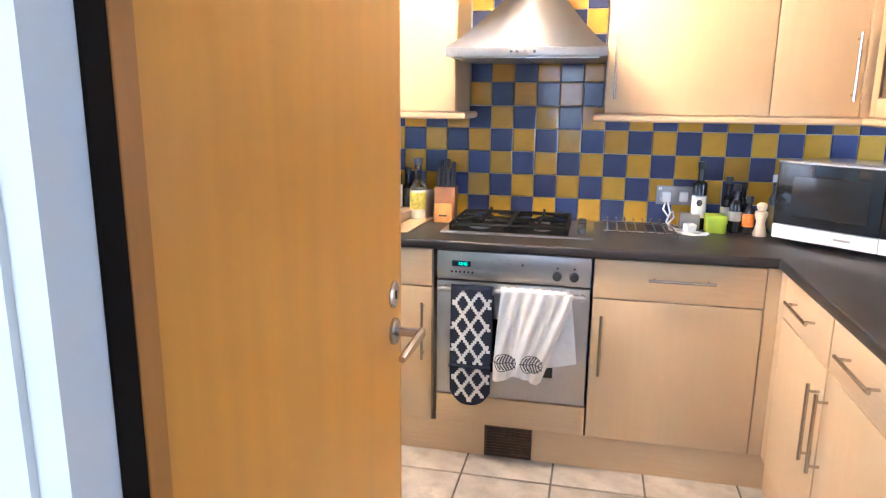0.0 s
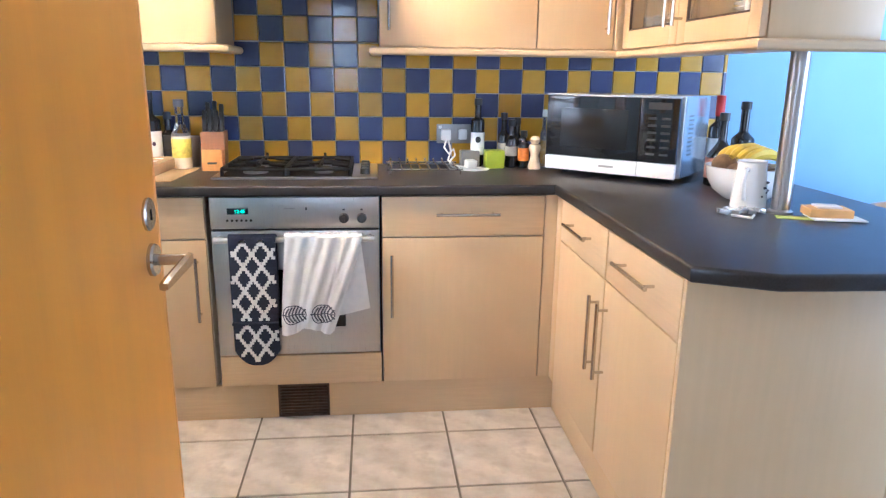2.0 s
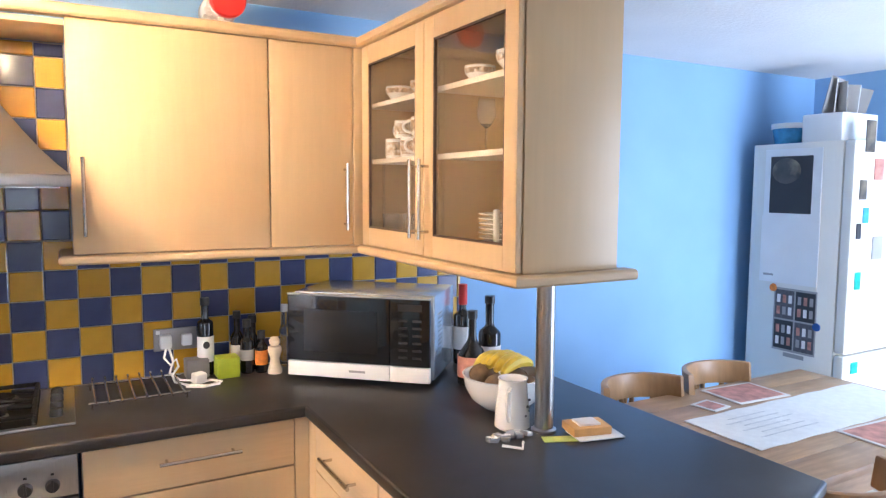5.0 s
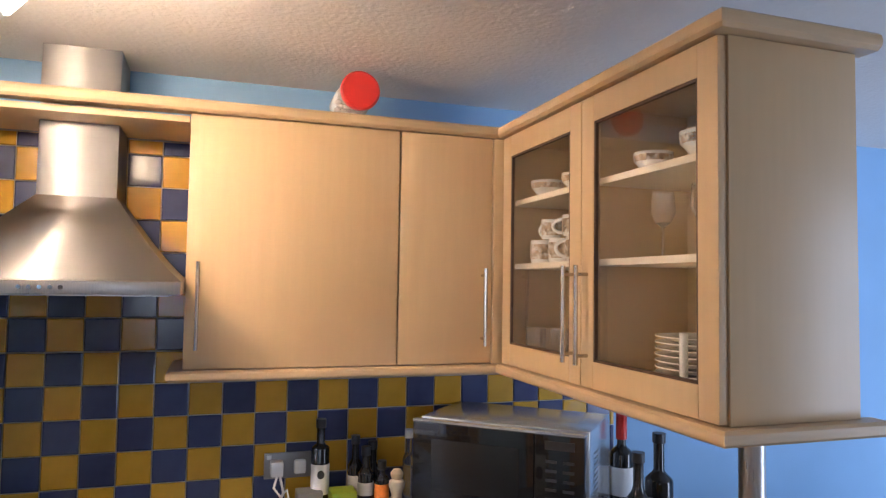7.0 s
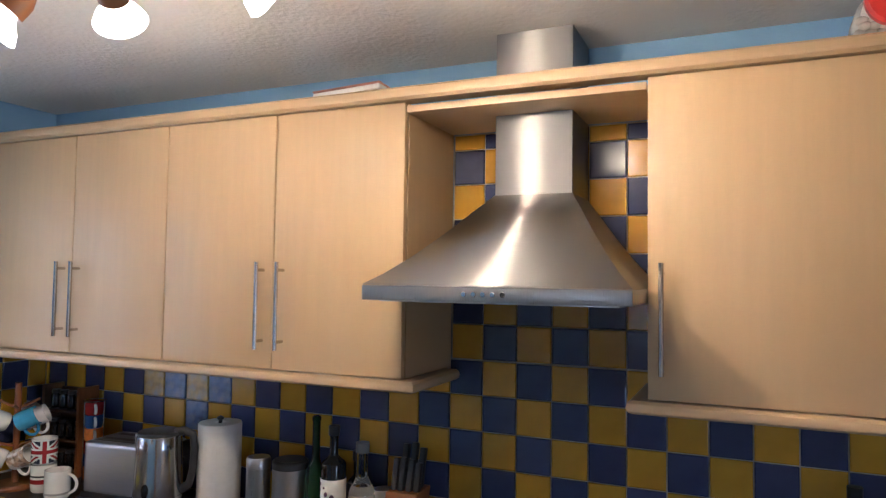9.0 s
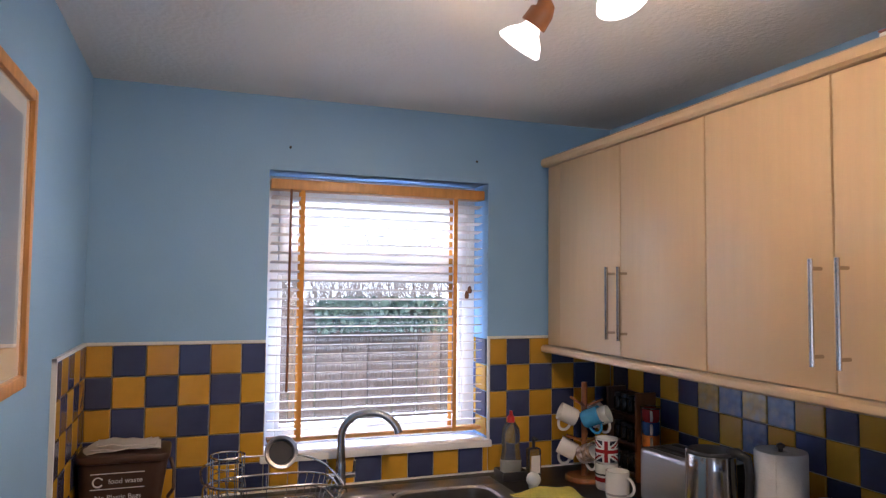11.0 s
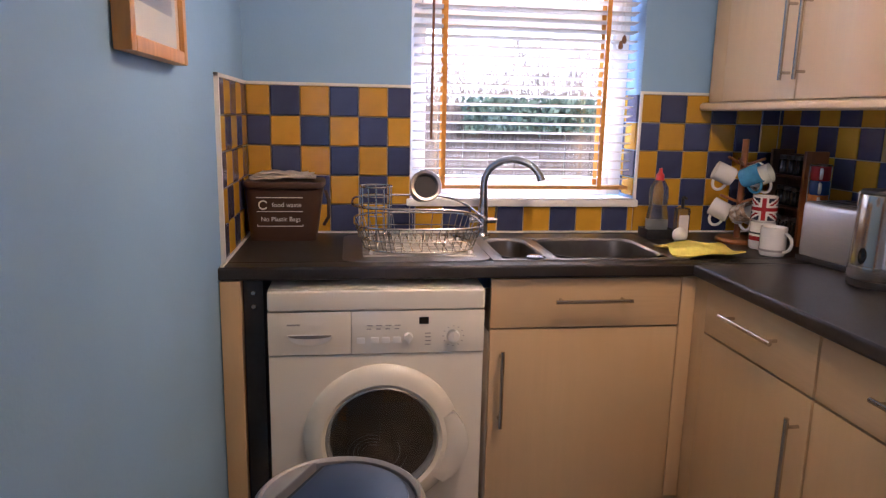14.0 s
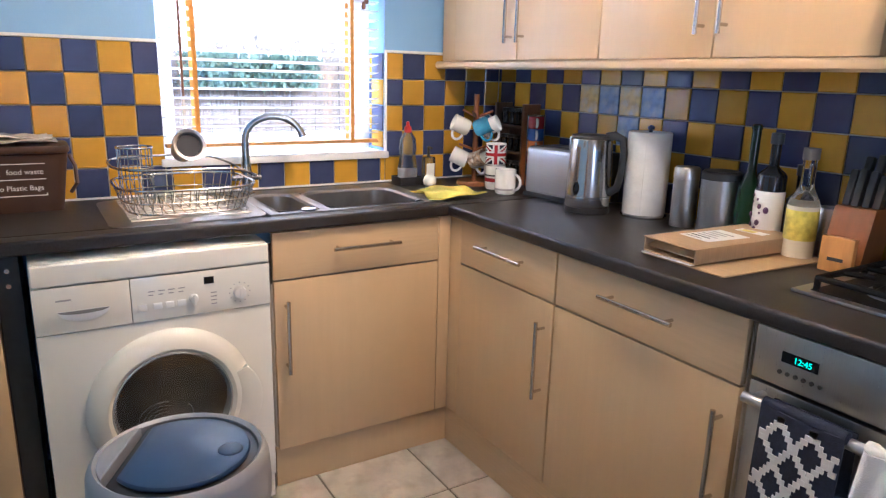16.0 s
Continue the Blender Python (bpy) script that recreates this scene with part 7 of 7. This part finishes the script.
def dining_chair(label):
    """Farmhouse chair that faces +y, its seat's middle over the origin."""
    c = thing("dining_chair", (0, 0, 0), label, "dining chair", "dining chairs")
    seat = [(0.205 * (abs(math.cos(a)) ** 0.7) * (1 if math.cos(a) > 0 else -1), 0.205 * (abs(math.sin(a)) ** 0.7) * (1 if math.sin(a) > 0 else -1)) for a in (2 * math.pi * k / 32 for k in range(32))]
    part("seat", prism(seat, 0.425, 0.455, 0.009), M["chair"], c, local=True)
    for x in (-0.15, 0.15):
        for y in (-0.14, 0.14):
            p0, p1 = Vector((x, y, 0.428)), Vector((x * 1.28, y * 1.28, 0.0004))
            part("leg", tube([p0.lerp(p1, t) for t in (0, 0.15, 0.22, 0.28, 0.5, 0.62, 0.68, 0.75, 1)], 0.02, 14, radii=[0.017, 0.022, 0.018, 0.023, 0.025, 0.022, 0.017, 0.022, 0.016]), M["chair"], c, local=True)
    for x in (-0.17, 0.17):
        part("stretcher", tube([(x, -0.16, 0.2), (x, 0, 0.2), (x, 0.16, 0.2)], 0.012, 10, radii=[0.009, 0.014, 0.009]), M["chair"], c, local=True)
    part("stretcher", tube([(-0.17, 0, 0.2), (0, 0, 0.2), (0.17, 0, 0.2)], 0.012, 10, radii=[0.009, 0.014, 0.009]), M["chair"], c, local=True)
    rail = []
    for k in range(13):
        a = radians(200 + 140 * k / 12)
        rail.append((0.225 * math.cos(a), -0.055 + 0.215 * math.sin(a)))
    inner = [(x * 0.885, -0.055 + (y + 0.055) * 0.885) for x, y in rail]
    part("top_rail", moved(prism(rail + inner[::-1], 0.735, 0.838, 0.008), Matrix(((1, 0, 0, 0), (0, 1, -0.10, 0.08), (0, 0, 1, 0), (0, 0, 0, 1)))), M["chair"], c, local=True)
    for a in (212, 233, 307, 328):
        t = radians(a)
        x, y = 0.212 * math.cos(t), -0.055 + 0.203 * math.sin(t)
        q0, q1 = Vector((x * 0.9, y * 0.86, 0.452)), Vector((x, y, 0.745))
        part("spindle", tube([q0.lerp(q1, s) for s in (0, 0.2, 0.35, 0.5, 0.65, 0.8, 1)], 0.013, 12, radii=[0.011, 0.014, 0.017, 0.012, 0.017, 0.014, 0.011]), M["chair"], c, local=True)
    sp = []
    for pts3 in ([(-0.052, 0.0), (-0.03, 0.09), (-0.055, 0.17), (-0.04, 0.25), (-0.05, 0.33)], [(0.052, 0.0), (0.03, 0.09), (0.055, 0.17), (0.04, 0.25), (0.05, 0.33)], [(-0.02, 0.0), (0.0, 0.10), (-0.025, 0.18), (0.0, 0.26), (-0.015, 0.33)], [(0.02, 0.0), (0.0, 0.10), (0.025, 0.18), (0.0, 0.26), (0.015, 0.33)]):
        sp.append(tube([(x, -0.225 - z * 0.10, 0.452 + z * 0.9) for x, z in pts3], 0.011, 8))
    sp.append(box(-0.055, 0.055, -0.245, -0.222, 0.455, 0.50, 0.004))
    part("splat", join(*sp), M["chair"], c, "pierced carved splat", local=True)
    return c


ch = dining_chair("waxed beech farmhouse chair with pierced splat")
ch.matrix_basis = pose(2.44, -1.49, 0, 0, 0, 6)
copy_thing(ch, pose(3.05, -1.56, 0, 0, 0, -4))
copy_thing(ch, pose(2.60, -0.85, 0, 0, 0, 178))
copy_thing(ch, pose(3.06, -0.85, 0, 0, 0, 183))

fridge = thing("fridge_freezer", (4.35, -0.36, 0), "white tall fridge freezer covered with notices", "fridge freezer")
FX0, FX1, FYB, FYF, FH = 4.05, 4.65, -0.09, -0.605, 1.86
part("cabinet", box(FX0, FX1, FYF, FYB, 0.012, FH, 0.006), M["white_enamel"], fridge)
part("door", box(FX0, FX1, FYF - 0.06, FYF - 0.004, 0.765, FH, 0.012, 3), M["white_enamel"], fridge, "fridge door")
part("door", box(FX0, FX1, FYF - 0.06, FYF - 0.004, 0.06, 0.755, 0.012, 3), M["white_enamel"], fridge, "freezer door")
for y in (FYF + 0.05, FYB - 0.05):
    part("foot", lathe([(0, 0), (0.02, 0), (0.02, 0.012), (0, 0.012)], FX0 + 0.05, y, 0.0003, 12), M["black_plastic"], fridge)
cal = thing("calendar", (FX0, -0.33, 1.5), "wall calendar with a dark photo on the fridge side", "calendar")
part("sheet", box(FX0 - 0.004, FX0 - 0.0005, -0.50, -0.17, 1.10, 1.83), M["paper"], cal)
part("photo", box(FX0 - 0.0055, FX0 - 0.0042, -0.450, -0.205, 1.48, 1.79), M["ink"], cal)
part("photo_light", moved(ball(0, 0, 0, 0.0012, 0.085, 0.07, 18), Matrix.Translation((FX0 - 0.0056, -0.30, 1.71))), M["photo"], cal)
part("page", box(FX0 - 0.0075, FX0 - 0.0042, -0.505, -0.165, 1.095, 1.465), M["paper"], cal, "lower calendar page")
part("month_bar", box(FX0 - 0.0082, FX0 - 0.0074, -0.25, -0.19, 1.13, 1.142), M["grey_ink"], cal)
pos = thing("poster", (FX0, -0.33, 0.9), "small dark poster of pictures on the fridge side", "poster")
part("sheet", box(FX0 - 0.003, FX0 - 0.0005, -0.51, -0.26, 0.72, 1.07), M["grey_ink"], pos)
for r in range(2):
    for c in range(2):
        y0, z0 = -0.503 + c * 0.122, 0.732 + r * 0.168
        pn = part("panel", box(FX0 - 0.0042, FX0 - 0.0032, y0, y0 + 0.112, z0, z0 + 0.158), M["ink"] if (r + c) % 2 else M["print_grey"], pos)
        for i in range(3):
            for q in range(2):
                part("picture", box(FX0 - 0.0050, FX0 - 0.0043, y0 + 0.012 + i * 0.034, y0 + 0.032 + i * 0.034, z0 + 0.022 + q * 0.066, z0 + 0.066 + q * 0.066), M["pink_print"] if (i + q + r) % 3 == 0 else M["paper"] if (i + c) % 2 else M["grey_ink"], pn)
part("caption_bar", box(FX0 - 0.003, FX0 - 0.0005, -0.45, -0.33, 0.69, 0.712), M["grey_ink"], pos)
for y, z, m_, lab in ((-0.515, 0.885, "cup_blue", "round violet magnet holding the poster"), (-0.255, 1.065, "orange_label", "small orange magnet holding the poster")):
    solo("fridge_magnet", moved(lathe([(0, 0), (0.022, 0), (0.020, 0.006), (0, 0.007)], seg=20), Matrix.Translation((FX0 - 0.0052, y, z)) @ Matrix.Rotation(-math.pi / 2, 4, "Y")), M[m_], lab, "magnet", "magnets", at=(FX0, y, z))
for k, (x, z, w, h, m_) in enumerate(((4.13, 1.80, 0.08, 0.16, "photo"), (4.10, 1.56, 0.06, 0.10, "photo"), (4.14, 1.44, 0.05, 0.08, "blue_ceramic"), (4.09, 1.36, 0.04, 0.08, "ink"), (4.10, 1.10, 0.05, 0.09, "magnet_teal"), (4.11, 0.66, 0.06, 0.06, "magnet_teal"), (4.22, 1.66, 0.08, 0.11, "pink_print"), (4.24, 1.25, 0.09, 0.12, "grey_ink"))):
    solo("fridge_magnet", box(x, x + w, FYF - 0.065, FYF - 0.0603, z, z + h, 0.0015), M[m_], "small coloured magnet on the fridge door", "magnet", "magnets", at=(x, FYF - 0.06, z))
tubb = thing("plastic_tub", (4.22, -0.20, FH), "blue plastic tub with white lid on the fridge", "tub")
part("tub", lathe([(0, 0), (0.085, 0), (0.10, 0.09), (0, 0.09)], 4.22, -0.20, FH + 0.0006, 28), M["blue_ceramic"], tubb)
part("lid", lathe([(0, 0), (0.106, 0), (0.106, 0.028), (0, 0.03)], 4.22, -0.20, FH + 0.091, 28), M["white_plastic"], tubb)
box2 = thing("storage_box", (4.24, -0.45, FH), "white plastic storage box with papers on the fridge", "storage box")
part("box", box(4.10, 4.42, -0.56, -0.34, FH + 0.0006, FH + 0.15, 0.008), M["white_plastic"], box2)
for k in range(5):
    part("paper", moved(box(-0.06, 0.06, -0.002, 0.002, 0, 0.20 - 0.015 * k), pose(4.20 + 0.02 * k, -0.42 - 0.02 * k, FH + 0.1505, 8 - 5 * k, 9 - 6 * k, 30 * k)), M["paper"] if k % 2 else M["grey_ink"], box2)
bottle("cleaner_bottle", 4.15, -0.52, "small bottle of orange liquid on the fridge", M["orange_label"], 0.15, 0.03, 0.2, 0.014, M["white_plastic"], None, None, 0.1, z=FH)
solo("tray", box(4.08, 4.40, -0.33, -0.10, FH + 0.0003, FH + 0.0006), M["ink"], "dark flat tray on the fridge", "tray", at=(4.20, -0.2, FH))

# ---- garden outside ----
solo("ground", box(-60, -2.0, -40, 40, -0.35, -0.3), M["grass"], "rough garden grass", "ground", kind="structure")
solo("backdrop", box(-60.2, -60, -60, 60, -0.3, 45), M["overcast"], "pale overcast sky", "sky", kind="structure")
fence = thing("garden_fence", (-6.0, -0.5, -0.3), "weathered brown wooden garden fence", "fence")
for k in range(34):
    y = -5.2 + k * 0.26
    part("board", box(-6.02 - 0.012 * (k % 2), -6.0 - 0.012 * (k % 2), y, y + 0.25, -0.3, 1.42 + 0.01 * math.sin(k * 3.1), 0.003), M["fence"], fence)
for k in range(6):
    part("post", box(-6.10, -6.03, -5.2 + k * 1.7, -5.1 + k * 1.7, -0.3, 1.5, 0.006), M["fence"], fence)
rng = random.Random(5)
def leaf_cloud(n, x0, x1, y0, y1, z0, z1, s):
    vs, fs = [], []
    for _ in range(n):
        p = Vector((rng.uniform(x0, x1), rng.uniform(y0, y1), rng.uniform(z0, z1)))
        e = Euler((rng.uniform(0, 6), rng.uniform(0, 6), rng.uniform(0, 6))).to_matrix()
        b = len(vs)
        k = s * rng.uniform(0.6, 1.3)
        for q in ((-k, 0, 0), (0, -k * 0.5, 0), (k, 0, 0), (0, k * 0.5, 0)):
            vs.append(p + e @ Vector(q))
        fs.append((b, b + 1, b + 2, b + 3))
    me = bpy.data.meshes.new("leaves")
    me.from_pydata([tuple(v) for v in vs], [], fs)
    return me
hedge = new("hedge", leaf_cloud(1500, -5.98, -5.7, -0.55, 0.75, 1.18, 1.50, 0.04))
hedge.data.materials.append(M["hedge"])
tagged(hedge, "green ivy hanging over the garden fence", "hedge", kind="stuff")
vs, fs = [], []
def twig(p, d, ln, r, depth):
    q = p + d * ln
    s = d.cross(Vector((0.3, 0.9, 0.2))).normalized()
    u = d.cross(s)
    b = len(vs)
    for c, rr in ((p, r), (q, r * 0.6)):
        for a in (0, 2.094, 4.189):
            vs.append(tuple(c + (s * math.cos(a) + u * math.sin(a)) * rr))
    for i in range(3):
        j = (i + 1) % 3
        fs.append((b + i, b + j, b + 3 + j, b + 3 + i))
    if depth:
        for _ in range(3):
            nd = (d + Vector((rng.uniform(-0.7, 0.7), rng.uniform(-0.7, 0.7), rng.uniform(-0.3, 0.6)))).normalized()
            twig(p.lerp(q, rng.uniform(0.4, 1.0)), nd, ln * rng.uniform(0.55, 0.8), r * 0.6, depth - 1)
for k in range(170):
    twig(Vector((-6.7 - rng.uniform(0, 2.4), -5.5 + k * 0.06, -0.3)), Vector((rng.uniform(-0.15, 0.15), rng.uniform(-0.2, 0.2), 1)).normalized(), rng.uniform(0.95, 1.35), 0.020, 4)
me = bpy.data.meshes.new("bare_shrubs")
me.from_pydata(vs, [], fs)
me.materials.append(M["twig"])
tagged(new("bare_shrubs", me), "bare winter shrubs behind the fence", "shrubs", kind="stuff")

# ---- tiles, last ----
TP, TG = 0.102, 0.0035
TILES = {}


def tile_mesh(w, h, key, mat, deep=0.006):
    """A glazed tile that faces -y, its lower left corner at the origin."""
    k = (round(w, 3), round(h, 3), key)
    if k not in TILES:
        bm = bmesh.new()
        e = 0.0028
        back = [bm.verts.new(c) for c in ((0, 0, 0), (w, 0, 0), (w, 0, h), (0, 0, h))]
        mid = [bm.verts.new(c) for c in ((0, -deep + 0.0016, 0), (w, -deep + 0.0016, 0), (w, -deep + 0.0016, h), (0, -deep + 0.0016, h))]
        top = [bm.verts.new(c) for c in ((e, -deep, e), (w - e, -deep, e), (w - e, -deep, h - e), (e, -deep, h - e))]
        bm.faces.new(top)
        for a, b in ((back, mid), (mid, top)):
            for i in range(4):
                j = (i + 1) % 4
                bm.faces.new((a[i], a[j], b[j], b[i]))
        bmesh.ops.recalc_face_normals(bm, faces=bm.faces[:])
        TILES[k] = mesh_of("tile", bm, mat, smooth=False)
    return TILES[k]


def lay(wall, a0, a1, z0, z1, origin, place, skip=None, picture=(), pitch=TP, flip=0):
    """Checkered tiles on a wall between a0 and a1 along it and z0 and z1; place turns (a, z) into a pose."""
    c0, c1 = math.floor((a0 - origin) / pitch), math.ceil((a1 - origin) / pitch)
    r0, r1 = math.floor((z0 - WT1) / TP + 1e-6), math.ceil((z1 - WT1) / TP - 1e-6)
    for c in range(c0, c1):
        for r in range(r0, r1):
            u0, u1 = max(a0, origin + c * pitch) + TG / 2, min(a1, origin + (c + 1) * pitch) - TG / 2
            v0, v1 = max(z0, WT1 + r * TP) + TG / 2, min(z1, WT1 + (r + 1) * TP) - TG / 2
            if u1 - u0 < 0.006 or v1 - v0 < 0.006 or (skip and skip(u0, u1, v0, v1)):
                continue
            key = "blue" if (c + r + flip) % 2 == 0 else "yellow"
            mat = M["tile_" + key]
            if (c, r) in picture:
                key, mat = "picture_" + key, M["picture_" + key]
            ob = new("tile", tile_mesh(u1 - u0, v1 - v0, key, mat))
            ob.parent = wall
            ob.matrix_basis = place(u0, v0)


north = lambda a, z: pose(a, -0.0035, z)
west = lambda a, z: pose(XW + 0.0035, a, z, 0, 0, 90)
south = lambda a, z: pose(-a, YS + 0.0035, z, 0, 0, 180)
solo("tile_bed", join(box(XW, 2.162, -0.0035, 0.0, 0.88, 1.42), box(0.016, 0.61, -0.0035, 0.0, 1.42, 2.08)), M["grout"], "pale grout bed behind the tiles", "grout", kind="structure")
solo("tile_bed", join(box(XW, XW + 0.0035, YS, WY0 + 0.001, 0.88, 1.421), box(XW, XW + 0.0035, WY1, -0.0035, 0.88, 1.421), box(XW, XW + 0.0035, WY0, WY1, 0.88, WZ0 - 0.024)), M["grout"], "pale grout bed behind the tiles", "grout", kind="structure")
solo("tile_bed", box(XW + 0.0035, -1.235, YS, YS + 0.0035, 0.88, 1.421), M["grout"], "pale grout bed behind the tiles", "grout", kind="structure")
lay(wall_north, XW + 0.01, 2.16, WT1, 1.418, 0.825, north, pitch=0.1013, picture=((-19, 3), (-18, 3), (-20, 3), (-17, 3), (-18, 2)))
lay(wall_north, 0.02, 0.608, 1.418 - 0.0001, 2.077, 0.825, north, pitch=0.1013)
win_gap = lambda u0, u1, v0, v1: u1 > WY0 + 0.004 and u0 < WY1 - 0.004 and v1 > WZ0 - 0.02
lay(wall_west, YS + 0.008, WY0, WT1, 1.42, -0.483, west, pitch=0.1003)
lay(wall_west, WY1, -0.008, WT1, 1.42, -0.483, west, pitch=0.1003)
lay(wall_west, WY0, WY1, WT1, 1.007, -0.483, west, pitch=0.1003)
lay(wall_south, 1.237, 1.727, WT1, 1.42, 1.727, south, flip=1)
lay(wall_west, -1.865, -1.74, 1.045, 1.42, -1.74, lambda a, z: pose(a, WY1 - 0.0005, z), flip=1)
solo("tile_trim", join(box(-1.238, -1.226, YS, YS + 0.012, WT1, 1.43), box(XW, -1.226, YS, YS + 0.011, 1.42, 1.43), box(XW, XW + 0.011, YS, WY0, 1.421, 1.43), box(XW, XW + 0.011, WY1, -0.01, 1.421, 1.43),
                         box(XW, XW + 0.012, WY1 - 0.002, WY1 + 0.006, 1.035, 1.43)), M["trim_white"], "white plastic tile edging", "trim", kind="structure")
solo("sealant", join(box(XW, -1.17, YS + 0.008, YS + 0.016, WT1, WT1 + 0.007), box(XW + 0.008, XW + 0.016, YS + 0.01, -0.01, WT1, WT1 + 0.006)), M["trim_white"], "white sealant bead along the worktop", "trim", kind="structure")

FP = 0.3513
FT = {}
for i in range(-6, 15):
    for j in range(-8, 3):
        x0, y0 = 0.139 + i * FP, -0.724 + j * FP
        x1, y1 = x0 + FP, y0 + FP
        x0, x1, y0, y1 = max(x0, XW), min(x1, XE), max(y0, YD - 0.1), min(y1, 0)
        if x1 - x0 < 0.02 or y1 - y0 < 0.02:
            continue
        k = (round(x1 - x0, 3), round(y1 - y0, 3))
        if k not in FT:
            FT[k] = mesh_of("floor_tile", box(0.004, k[0] - 0.004, 0.004, k[1] - 0.004, -0.006, 0.0, 0.0018, 1), M["floor_tile"], smooth=False)
        t = new("floor_tile", FT[k])
        t.parent = floor
        t.location = (x0, y0, 0)
